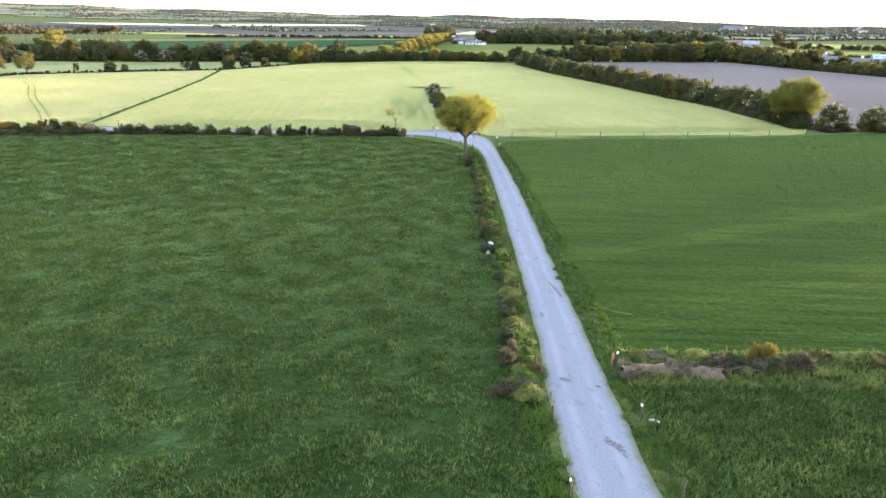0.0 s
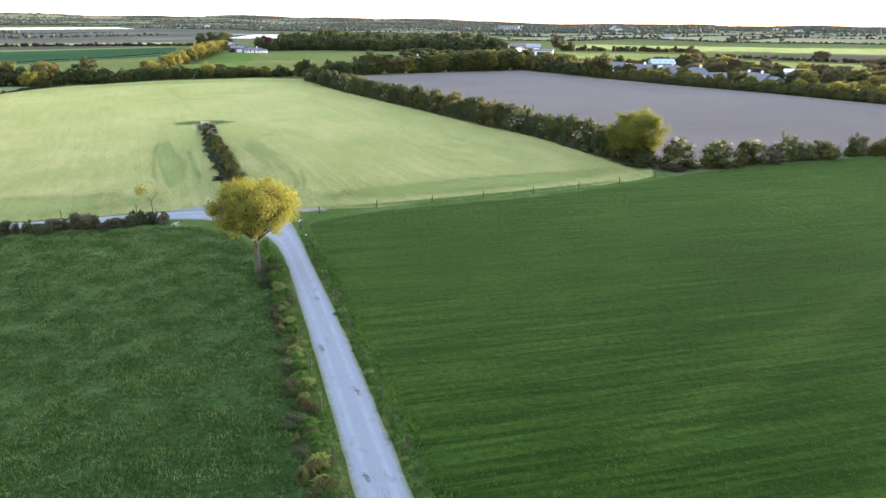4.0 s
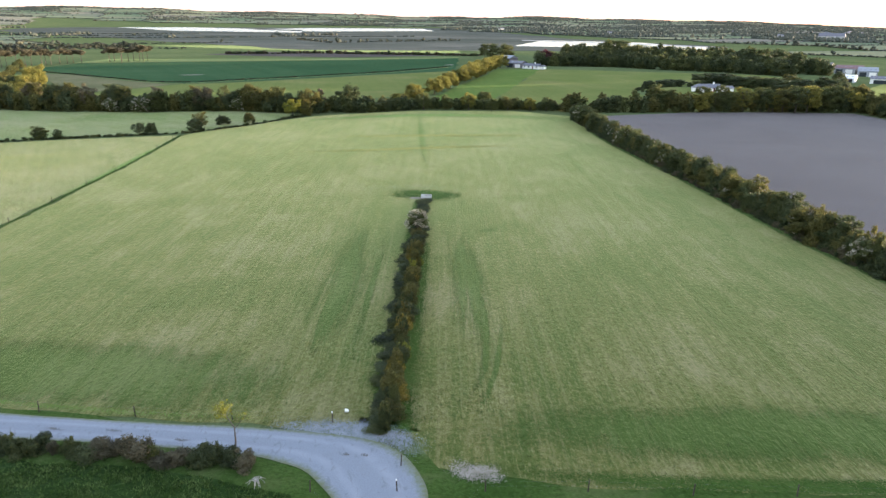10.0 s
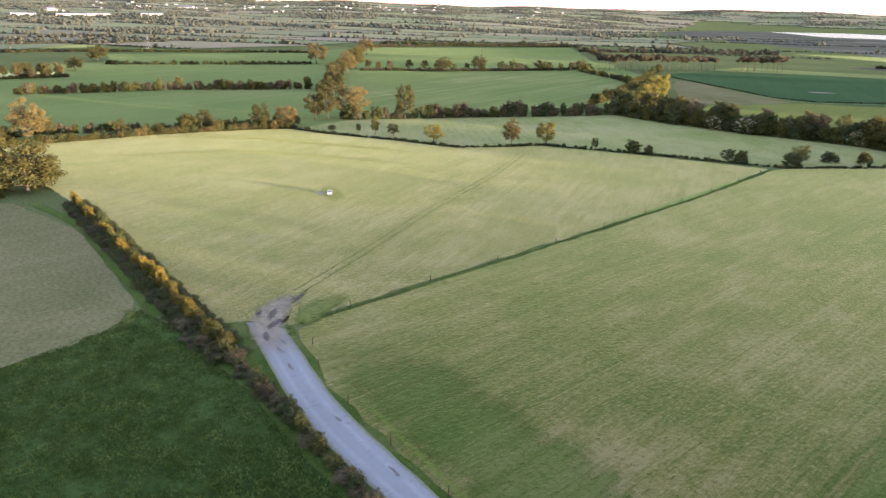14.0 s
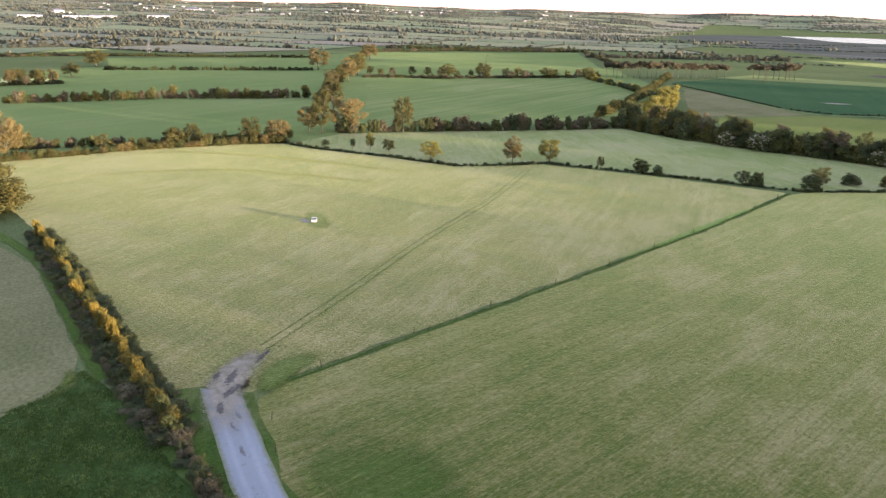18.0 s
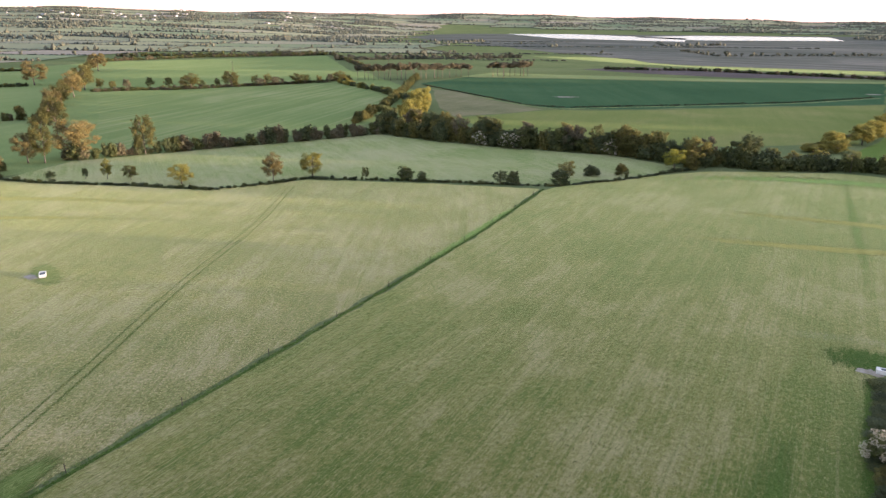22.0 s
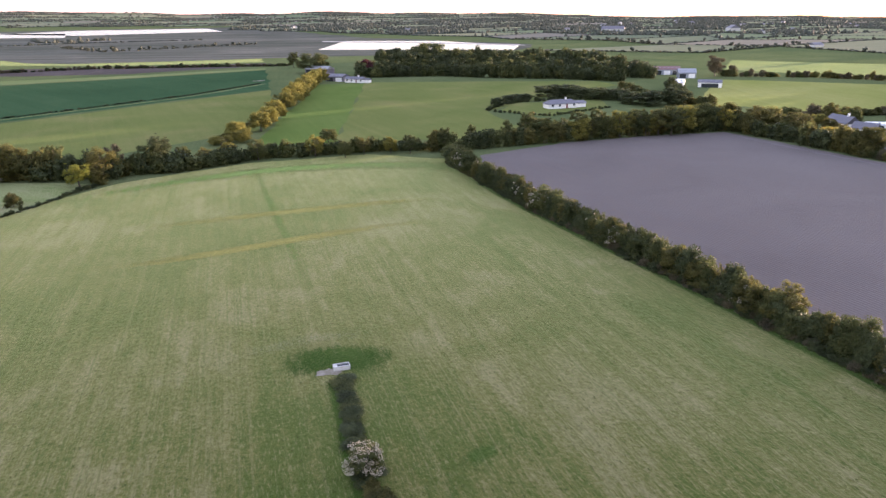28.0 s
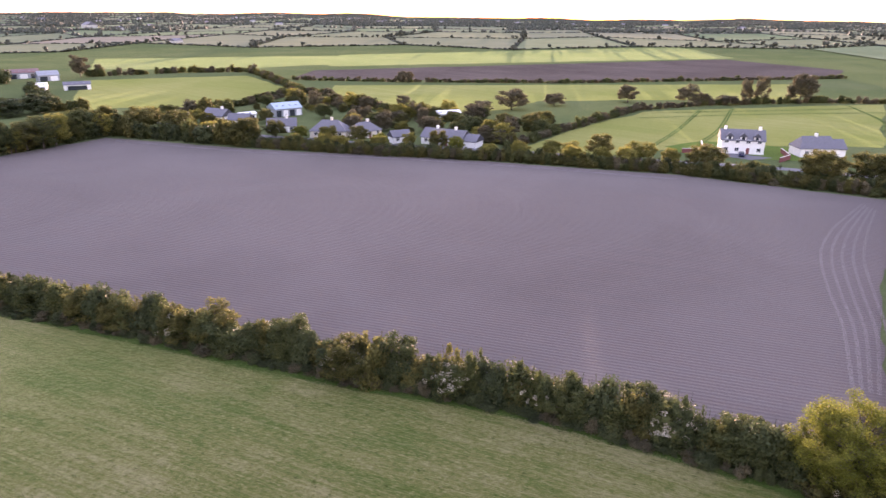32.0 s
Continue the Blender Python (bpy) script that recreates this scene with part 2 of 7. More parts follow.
M_COWS = field_mat("grazed_pasture", (0.115, 0.145, 0.042), (0.150, 0.168, 0.056), (0.200, 0.188, 0.078), 15, 5, 0.3, 45, sheen=0.05)
# eastern fields: low sun's yellow brightness is put into the base colour
M_SUNLIT = field_mat("sunlit_tint_crop", (0.19, 0.21, 0.055), (0.25, 0.25, 0.085), (0.30, 0.285, 0.115), -12, 5, 0.35, 70, sheen=0.08)
M_YELLOW = field_mat("yellowed_grass", (0.27, 0.225, 0.062), (0.31, 0.255, 0.076), (0.345, 0.28, 0.095), 6, 1.5, 0.4, 20, sheen=0.30)
M_HAY = field_mat("dried_cut_grass", (0.20, 0.185, 0.115), (0.25, 0.225, 0.15), (0.29, 0.26, 0.185), 6, 1.5, 0.4, 20, sheen=0.4)
M_BROWN = field_mat("far_ploughed", (0.10, 0.085, 0.076), (0.13, 0.112, 0.10), (0.16, 0.138, 0.125), -12, 4, 0.4, 60)
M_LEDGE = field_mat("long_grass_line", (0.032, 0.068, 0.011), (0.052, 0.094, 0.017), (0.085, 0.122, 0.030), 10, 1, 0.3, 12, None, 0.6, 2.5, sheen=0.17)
M_VERGE = field_mat("verge_grass", (0.06, 0.10, 0.025), (0.10, 0.135, 0.035), (0.17, 0.165, 0.06), 0, 1, 0.3, 9, (0.20, 0.17, 0.075), 0.6, 2.5)


def plough_mat():
    m = Nodes("bare_tilled_soil", 0.95, 0.1)
    m.bsdf.inputs["Sheen Weight"].default_value, m.bsdf.inputs["Sheen Roughness"].default_value = 0.06, 0.5
    flat = m.place()
    wide = m.noise(flat, 1 / 55, 4, 0.6, 0.5)
    col = m.ramp(wide, [(0.3, (0.094, 0.083, 0.078)), (0.5, (0.117, 0.104, 0.098)), (0.7, (0.142, 0.127, 0.120))])
    row = m.n.new("ShaderNodeTexWave")
    row.wave_type, row.bands_direction, row.wave_profile = "BANDS", "X", "SIN"
    row.inputs["Scale"].default_value, row.inputs["Distortion"].default_value = 0.36, 0.12
    row.inputs["Detail"].default_value, row.inputs["Detail Scale"].default_value = 2, 0.6
    m.link(m.place(12.5), row.inputs["Vector"])
    run = m.noise(m.place(12.5, (1.5, 60, 1)), 1.0, 3, 0.6)
    col = m.mix(m.math("MULTIPLY", m.mask(run, 0.4, 0.65), 0.35), col, (0.13, 0.10, 0.092))
    col = m.mix(m.math("MULTIPLY", row.outputs["Fac"], 0.42), col, (0.082, 0.064, 0.062))
    clod = m.noise(flat, 2.5, 5, 0.7)
    col = m.mix(m.mask(clod, 0.35, 0.7), m.mix(0.3, col, (0.5, 0.45, 0.42), "MULTIPLY"), col)
    m.bump(m.math("ADD", m.math("MULTIPLY", row.outputs["Fac"], 0.6), clod), 0.5, 0.15)
    return m.colour(col)


M_PLOUGH = plough_mat()


def road_mat():
    m = Nodes("grey_gravel_track", 0.9, 0.25)
    flat = m.place()
    at = m.n.new("ShaderNodeAttribute")
    at.attribute_name = "across"
    grit = m.noise(flat, 9, 5, 0.7)
    wide = m.noise(flat, 0.35, 4, 0.6)
    col = m.ramp(grit, [(0.3, (0.145, 0.162, 0.190)), (0.7, (0.225, 0.248, 0.285))])
    side = m.math("ABSOLUTE", m.math("SUBTRACT", at.outputs["Fac"], 0.5), 0)
    rut = m.math("SUBTRACT", 1.0, m.mask(m.math("ABSOLUTE", m.math("SUBTRACT", side, 0.21), 0), 0.02, 0.10))
    col = m.mix(m.math("MULTIPLY", m.math("MULTIPLY", rut, m.mask(wide, 0.3, 0.6)), 0.5), col, (0.265, 0.288, 0.325))
    col = m.mix(m.math("MULTIPLY", m.mask(wide, 0.55, 0.75), 0.5), col, (0.165, 0.18, 0.205))
    edge = m.mask(m.math("ADD", side, m.math("MULTIPLY", m.noise(flat, 2.2, 6, 0.75), 0.26)), 0.50, 0.62)
    col = m.mix(edge, col, (0.115, 0.13, 0.07))
    hole = m.mask(m.noise(m.place(8, (0.6, 1.3, 1)), 0.9, 5, 0.7, 0.6), 0.585, 0.63)
    col = m.mix(m.math("MULTIPLY", hole, 0.3), col, (0.095, 0.10, 0.10))
    m.bump(grit, 0.3, 0.04)
    return m.colour(col)


M_ROAD = road_mat()
M_HEADLAND = plain_mat("pressed_headland_soil", (0.145, 0.126, 0.124), (0.205, 0.182, 0.179), 0.9, bump=0.3)
M_MUD = plain_mat("dark_tyre_mud", (0.050, 0.046, 0.042), (0.095, 0.088, 0.080), 1.5, 0.8, 0.2, 0.4)
M_WET = plain_mat("wet_pothole_grit", (0.055, 0.056, 0.058), (0.10, 0.10, 0.105), 1.5, 0.5, 0.4, 0.3)
M_GRIT = plain_mat("spread_grit", (0.12, 0.135, 0.14), (0.22, 0.24, 0.265), 1.2, bump=0.4)
M_LANE = plain_mat("worn_tarmac", (0.10, 0.10, 0.11), (0.15, 0.15, 0.16), 0.8)
M_SOIL = plain_mat("trodden_earth", (0.13, 0.115, 0.08), (0.26, 0.235, 0.195), 0.9, bump=0.4)
M_DITCH = plain_mat("ditch_earth", (0.055, 0.042, 0.026), (0.16, 0.12, 0.08), 1.4, bump=0.8)
M_BARK = plain_mat("grey_bark", (0.055, 0.046, 0.037), (0.115, 0.10, 0.082), 3.0, bump=0.6)
M_TWIG = plain_mat("dark_twigs", (0.05, 0.038, 0.03), (0.12, 0.095, 0.08), 3.0, bump=0.5)
M_POST = plain_mat("weathered_post", (0.032, 0.026, 0.020), (0.080, 0.064, 0.050), 5.0, bump=0.5)
M_WIRE = plain_mat("galvanised_wire", (0.14, 0.14, 0.14), (0.22, 0.22, 0.22), 5.0, 0.6, 0.4, 0.0, 0.5)
M_WHITE = plain_mat("white_plastic", (0.75, 0.75, 0.74), (0.85, 0.85, 0.84), 3.0, 0.5)
M_ORANGE = plain_mat("faded_orange_paint", (0.22, 0.11, 0.075), (0.32, 0.17, 0.11), 4.0)
M_CONC = plain_mat("pale_concrete", (0.36, 0.36, 0.34), (0.52, 0.52, 0.50), 2.5, 0.85)
M_STONE = plain_mat("grey_stone", (0.22, 0.20, 0.18), (0.45, 0.43, 0.40), 1.6, bump=0.6)
M_RENDER = plain_mat("white_render", (0.72, 0.71, 0.68), (0.82, 0.81, 0.79), 0.7)
M_CREAM = plain_mat("cream_render", (0.62, 0.57, 0.47), (0.72, 0.67, 0.58), 0.7)
M_SLATE = plain_mat("blue_grey_slate", (0.085, 0.085, 0.10), (0.15, 0.15, 0.175), 2.5, 0.6, 0.4)
M_TILE = plain_mat("brown_roof_tile", (0.11, 0.085, 0.08), (0.18, 0.14, 0.13), 2.5, 0.7)
M_TIN = plain_mat("pale_blue_roof_sheet", (0.27, 0.36, 0.45), (0.36, 0.45, 0.54), 1.0, 0.5, 0.4)
M_SHEET = plain_mat("grey_wall_sheet", (0.20, 0.22, 0.25), (0.29, 0.31, 0.34), 1.0, 0.5, 0.4)
M_RED = plain_mat("dull_red_sheet", (0.15, 0.085, 0.08), (0.21, 0.125, 0.12), 1.0, 0.6)
M_BRICK = plain_mat("dark_red_brick", (0.14, 0.05, 0.05), (0.22, 0.085, 0.08), 3.0)
M_GLASS = Nodes("dark_window_glass", 0.05, 0.6).colour((0.03, 0.035, 0.045))
M_FRAME = Nodes("white_window_frame", 0.5, 0.4).colour((0.75, 0.75, 0.74))
M_WATER = Nodes("still_water", 0.25, 0.6).colour((0.02, 0.025, 0.03))
M_CAR = Nodes("dark_blue_car_paint", 0.25, 0.5).colour((0.02, 0.025, 0.06))
M_RUBBER = Nodes("black_rubber", 0.8, 0.2).colour((0.015, 0.015, 0.015))

L_SPRING = leaf_mat("yellow_green_leaves", (0.080, 0.095, 0.015), (0.255, 0.25, 0.042), 0.42)
L_BUSH = leaf_mat("hedge_leaves", (0.034, 0.045, 0.018), (0.112, 0.124, 0.042), 0.4)
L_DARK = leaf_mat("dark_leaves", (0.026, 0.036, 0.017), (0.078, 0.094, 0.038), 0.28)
L_OLIVE = leaf_mat("olive_leaves", (0.044, 0.050, 0.017), (0.150, 0.140, 0.044), 0.5)
L_ORANGE = leaf_mat("bronze_young_leaves", (0.074, 0.066, 0.027), (0.195, 0.158, 0.060), 0.42)
L_GOLD = leaf_mat("golden_young_leaves", (0.100, 0.102, 0.026), (0.255, 0.235, 0.056), 0.5)
L_BROWN = leaf_mat("brown_twiggy_leaves", (0.055, 0.051, 0.032), (0.132, 0.117, 0.068), 0.3)
L_RED = leaf_mat("copper_beech_leaves", (0.035, 0.014, 0.018), (0.085, 0.03, 0.035), 0.3)
L_WHITE = leaf_mat("hawthorn_blossom", (0.24, 0.22, 0.16), (0.50, 0.46, 0.37), 0.3)
L_GORSE = leaf_mat("gorse_flower", (0.064, 0.064, 0.018), (0.235, 0.178, 0.030), 0.3)
L_GRASS = leaf_mat("grass_blades", (0.040, 0.080, 0.012), (0.168, 0.224, 0.066), 0.4, 0.42, 0.36, 0.72)
L_GRASS_R = leaf_mat("fresh_grass_blades", (0.040, 0.086, 0.011), (0.076, 0.140, 0.020), 0.35, 0.25)
L_TUSSOCK = leaf_mat("yellowed_tussock", (0.075, 0.118, 0.024), (0.225, 0.24, 0.066), 0.35, 0.6)

# ---------- mesh tools ----------


def mesh_of(name, verts, faces, mats=(), smooth=False):
    me = bpy.data.meshes.new(name)
    me.from_pydata(np.asarray(verts, float).tolist(), [], [list(map(int, f)) for f in faces])
    for m in mats:
        me.materials.append(m)
    if smooth:
        me.polygons.foreach_set("use_smooth", [True] * len(me.polygons))
    me.update()
    return me


def join(chunks):
    """Joins (verts, faces) pairs; faces are lists of equal or mixed length."""
    vs, fs, k = [], [], 0
    for v, f in chunks:
        vs.append(np.asarray(v, float))
        fs += [[i + k for i in q] for q in f]
        k += len(v)
    return np.concatenate(vs), fs


def part(name, me, parent, label="", mat=None, at=None):
    ob = new(name, me)
    ob.parent = parent
    if at is not None:
        ob.matrix_basis = at
    if mat is not None:
        if not me.materials:
            me.materials.append(mat)
        ob.material_slots[0].link = "OBJECT"
        ob.material_slots[0].material = mat
    if label:
        ob["label"] = label
    return ob


def thing(name, at, label, category, group="", kind=""):
    ob = new(name)
    ob.empty_display_size = 0.2
    ob.matrix_basis = at
    return tagged(ob, label, category, group, kind)


def box(x0, y0, z0, x1, y1, z1, cut=0.0):
    """A box with its upright edges and top edge chamfered by cut."""
    if not cut:
        v = [(x, y, z) for z in (z0, z1) for x, y in ((x0, y0), (x1, y0), (x1, y1), (x0, y1))]
        return v, [(3, 2, 1, 0), (4, 5, 6, 7), (0, 1, 5, 4), (1, 2, 6, 5), (2, 3, 7, 6), (3, 0, 4, 7)]
    c = cut
    ring = [(x0 + c, y0), (x1 - c, y0), (x1, y0 + c), (x1, y1 - c), (x1 - c, y1), (x0 + c, y1), (x0, y1 - c), (x0, y0 + c)]
    mx, my = (x0 + x1) / 2, (y0 + y1) / 2
    small = [(x + (c if x < mx else -c) * 0.8, y + (c if y < my else -c) * 0.8) for x, y in ring]
    v = [(x, y, z0) for x, y in ring] + [(x, y, z1 - c) for x, y in ring] + [(x, y, z1) for x, y in small]
    f = [tuple(range(7, -1, -1)), tuple(range(16, 24))]
    for r in (0, 8):
        f += [(r + i, r + (i + 1) % 8, r + 8 + (i + 1) % 8, r + 8 + i) for i in range(8)]
    return v, f


def tube(points, radii, sides=7):
    pts = [Vector(p) for p in points]
    v, f = [], []
    for i, p in enumerate(pts):
        d = (pts[min(i + 1, len(pts) - 1)] - pts[max(i - 1, 0)]).normalized()
        a = d.cross(Vector((0.31, 0.95, 0.05))).normalized()
        b = d.cross(a)
        for k in range(sides):
            w = 2 * math.pi * k / sides
            v.append(tuple(p + (a * math.cos(w) + b * math.sin(w)) * radii[i]))
        if i:
            o = (i - 1) * sides
            f += [(o + k, o + (k + 1) % sides, o + sides + (k + 1) % sides, o + sides + k) for k in range(sides)]
    f.append(tuple(range(len(v) - sides, len(v))))
    f.append(tuple(range(sides - 1, -1, -1)))
    return v, f


def unit(n, r):
    d = r.normal(size=(n, 3))
    return d / np.linalg.norm(d, axis=1, keepdims=True)


def leaves(blobs, n, size, r, shell=0.55, up=0.0):
    """n leaf sprays in the outer shell of a set of ellipsoids."""
    blobs = np.asarray(blobs, float)
    area = (blobs[:, 3] * blobs[:, 4] + blobs[:, 4] * blobs[:, 5] + blobs[:, 3] * blobs[:, 5])
    pick = r.choice(len(blobs), n, p=area / area.sum())
    d = unit(n, r)
    rad = shell + (1.08 - shell) * r.random(n) ** 0.6
    c = blobs[pick, :3] + d * blobs[pick, 3:6] * rad[:, None]
    nor = d + 0.9 * unit(n, r)
    nor[:, 2] += up
    nor /= np.linalg.norm(nor, axis=1, keepdims=True)
    t = np.cross(nor, unit(n, r))
    t /= np.linalg.norm(t, axis=1, keepdims=True) + 1e-9
    b = np.cross(nor, t)
    s = size * (0.55 + 0.9 * r.random(n))[:, None]
    v = np.stack([c - t * s, c + t * s * 0.7 - b * s * 0.75, c + t * s * 0.7 + b * s * 0.75], 1).reshape(-1, 3)
    return v, np.arange(3 * n).reshape(-1, 3)


def hull(blobs, scale, r, rough=0.12):
    """Dark inner masses so that a dense crown is not see-through."""
    bm = bmesh.new()
    bmesh.ops.create_icosphere(bm, subdivisions=1, radius=1)
    base = np.array([q.co[:] for q in bm.verts])
    tri = [[q.index for q in p.verts] for p in bm.faces]
    bm.free()
    return join([(np.array(b[:3]) + base * np.array(b[3:6]) * scale * (1 + rough * r.normal(size=(len(base), 1))), tri) for b in blobs])


def dome_blobs(r, n, w, h, z0, lump, flat=0.85):
    """Lumps over a dome-shaped crown from z0 to h, w across."""
    out = []
    for i in range(n):
        u = (i + 0.5) / n
        z = u ** 0.8
        ring = math.sqrt(max(0.0, 1 - z * z)) * flat + 0.1
        a = i * 2.39996 + r.random() * 0.5
        k = lump * (0.75 + 0.5 * r.random())
        out.append((math.cos(a) * ring * (w / 2 - k * 0.8), math.sin(a) * ring * (w / 2 - k * 0.8), z0 + z * (h - z0 - k * 0.7), k, k, k * 0.8))
    out.append((0, 0, z0 + 0.45 * (h - z0), w * 0.27, w * 0.27, (h - z0) * 0.33))
    return out


def limbs(r, h, w, fork, trunk_r, n=6, lean=0.0):
    """A tapered trunk that forks into limbs, each with two twigs."""
    top = Vector((lean, lean * 0.3, fork))
    chunks = [tube([(0, 0, -0.15), (lean * 0.2, 0, fork * 0.25), (lean * 0.6, lean * 0.1, fork * 0.65), tuple(top)], [trunk_r * 1.35, trunk_r, trunk_r * 0.85, trunk_r * 0.8], 9)]
    for i in range(n):
        a = i * 2.39996 + r.random()
        out = w * (0.22 + 0.16 * r.random())
        end = Vector((math.cos(a) * out, math.sin(a) * out, h * (0.62 + 0.28 * r.random())))
        mid = top.lerp(end, 0.5) + Vector((math.cos(a), math.sin(a), -0.6)) * w * 0.05
        chunks.append(tube([tuple(top - Vector((0, 0, 0.2))), tuple(mid), tuple(end)], [trunk_r * 0.55, trunk_r * 0.3, trunk_r * 0.08], 6))
        for s in (-0.6, 0.6):
            tip = mid + Vector((math.cos(a + s), math.sin(a + s), 0.7)) * w * 0.2
            chunks.append(tube([tuple(mid), tuple(mid.lerp(tip, 0.5) + Vector((0, 0, 0.1))), tuple(tip)], [trunk_r * 0.26, trunk_r * 0.14, trunk_r * 0.04], 5))
    return join(chunks)


# trees of one metre scale: 10 m high, 8 m across; set to size where they stand
TREE_KINDS = {}


def crown_frame(r, h, w, fork, trunk_r, n, clump, low=0.3, column=False):
    """A forked trunk whose limbs and twigs each end in a clump of leaves; gives the wood and the clumps."""
    top = Vector((r.normal() * 0.15, r.normal() * 0.15, fork))
    chunks = [tube([(0, 0, -0.2), (top.x * 0.3, top.y * 0.3, fork * 0.4), tuple(top), (top.x, top.y, fork + (h - fork) * 0.55)], [trunk_r * 1.4, trunk_r, trunk_r * 0.85, trunk_r * 0.2], 8)]
    clumps = []
    for i in range(n):
        u = (i + 0.5) / n
        a = i * 2.39996 + r.uniform(-0.5, 0.5)
        tip = 1.62 * u - 0.66               # from the crown's underside to its top
        ring = (0.75 + 0.25 * math.sin(3.1 * u)) * (1.0 - 0.55 * u) if column else math.sqrt(max(0.05, 1 - tip * tip))
        reach = (w / 2 - clump * 0.6) * ring * r.uniform(0.62, 1.08)
        z = low * h + (h * (1 - low) - clump * 0.8) * u * r.uniform(0.92, 1.06)
        end = Vector((math.cos(a) * reach, math.sin(a) * reach, z))
        start = Vector((top.x, top.y, min(fork + (h - fork) * 0.5 * u, z - 0.1)))
        mid = start.lerp(end, 0.55) + Vector((math.cos(a), math.sin(a), 0.3)) * w * 0.04 * r.normal()
        chunks.append(tube([tuple(start), tuple(mid), tuple(end)], [trunk_r * 0.5, trunk_r * 0.28, trunk_r * 0.08], 6))
        k = clump * r.uniform(0.65, 1.3)
        clumps.append((*end, k, k, k * r.uniform(0.6, 0.95)))
        for q in range(3):
            b = a + r.uniform(-1.1, 1.1)
            tip = mid.lerp(end, r.uniform(-0.3, 0.8)) + Vector((math.cos(b), math.sin(b), r.uniform(-0.2, 0.9))) * clump * r.uniform(0.8, 1.5)
            chunks.append(tube([tuple(mid), tuple(mid.lerp(tip, 0.6)), tuple(tip)], [trunk_r * 0.2, trunk_r * 0.12, trunk_r * 0.04], 4))
            k = clump * r.uniform(0.35, 0.75)
            clumps.append((*tip, k, k, k * r.uniform(0.6, 1.0)))
    clumps.append((0, 0, h * (0.45 + 0.45 * low), w * 0.24, w * 0.24, h * 0.2))
    return join(chunks), clumps


def make_kind(kind, seed):
    r = np.random.default_rng(seed)
    if kind == "round":
        wood, blobs = crown_frame(r, 10, 8.4, 1.9, 0.22, 20, 1.35, 0.2)
        crown, core = leaves(blobs, 12000, 0.15, r, 0.4), hull(blobs, 0.42, r)
    elif kind == "ash":
        wood, blobs = crown_frame(r, 10, 8.0, 2.2, 0.20, 18, 1.15, 0.24)
        crown, core = leaves(blobs, 9000, 0.13, r, 0.2), None
    elif kind == "tall":
        wood, blobs = crown_frame(r, 10, 7.2, 1.6, 0.2, 16, 1.15, 0.18, True)
        crown, core = leaves(blobs, 6800, 0.155, r, 0.4), hull(blobs, 0.45, r)
    elif kind == "pine":
        blobs = [(r.normal() * 1.7, r.normal() * 1.7, 6.4 + 2.8 * r.random(), 1.5, 1.5, 0.9) for i in range(12)]
        crown, wood = leaves(blobs, 2600, 0.24, r, 0.35), limbs(r, 10, 5, 5.6, 0.16, 6)
        core = hull(blobs, 0.4, r)
    else:                               # a thorn bush with leaves nearly down to the ground
        wood, blobs = crown_frame(r, 10, 8.6, 0.7, 0.24, 16, 1.6, 0.1)
        crown, core = leaves(blobs, 6800, 0.20, r, 0.5), hull(blobs, 0.55, r)
    if core:
        crown = join([crown, core])
    return mesh_of("crown", *crown), mesh_of("trunk", *wood, smooth=True)


for k, kind in enumerate(("round", "ash", "tall", "pine", "bush")):
    TREE_KINDS[kind] = [make_kind(kind, 100 * k + s) for s in range(6)]


def tree(x, y, h, w, kind, leaf, label, category="tree", group="", z=0.0, name="tree", bark=None):
    crown, trunk = TREE_KINDS[kind][int(rng.integers(6))]
    m = pose(x, y, z, 0, 0, float(rng.uniform(0, 360))) @ Matrix.Diagonal((w / 8, w / 8, h / 10, 1))
    ob = thing(name, m, label, category, group)
    part("trunk", trunk, ob, mat=bark or M_BARK)
    part("crown", crown, ob, mat=leaf)
    return ob


def shrub_kind(seed, n=3000, size=0.088):
    """A hedge shrub about 3 m high and 3 m across, with shoots that stand out of it."""
    r = np.random.default_rng(seed)
    blobs = [(r.uniform(-0.8, 0.8), r.uniform(-0.8, 0.8), r.uniform(0.4, 2.1), *(r.uniform(0.5, 0.9),) * 3) for i in range(10)]
    blobs += [(0, 0, 0.9, 1.0, 1.0, 0.95)]
    shoots = [(r.uniform(-0.8, 0.8), r.uniform(-0.8, 0.8), r.uniform(1.9, 2.5), 0.25, 0.25, r.uniform(0.25, 0.45)) for i in range(5)]
    stems = join([tube([(0.25 * math.cos(a), 0.25 * math.sin(a), -0.1), (0.7 * math.cos(a), 0.7 * math.sin(a), 1.2), (1.0 * math.cos(a), math.sin(a), 2.6)], [0.05, 0.04, 0.015], 4) for a in (0.2, 1.5, 2.9, 4.1, 5.4)])
    return mesh_of("shrub", *join([leaves(blobs, n, size, r, 0.42), leaves(shoots, n // 9, size, r, 0.1), hull(blobs, 0.46, r, 0.25), stems]))


SHRUBS = [shrub_kind(900 + s) for s in range(9)]
FAR_SHRUBS = [shrub_kind(950 + s, 1000, 0.16) for s in range(5)]


def along(points, step):
    """Places every step metres along a line, with the way it runs."""
    out, left = [], 0.0
    for (x0, y0), (x1, y1) in zip(points, points[1:]):
        d = math.hypot(x1 - x0, y1 - y0)
        s = left
        while s < d:
            out.append((x0 + (x1 - x0) * s / d, y0 + (y1 - y0) * s / d, math.atan2(y1 - y0, x1 - x0)))
            s += step
        left = s - d
    return out


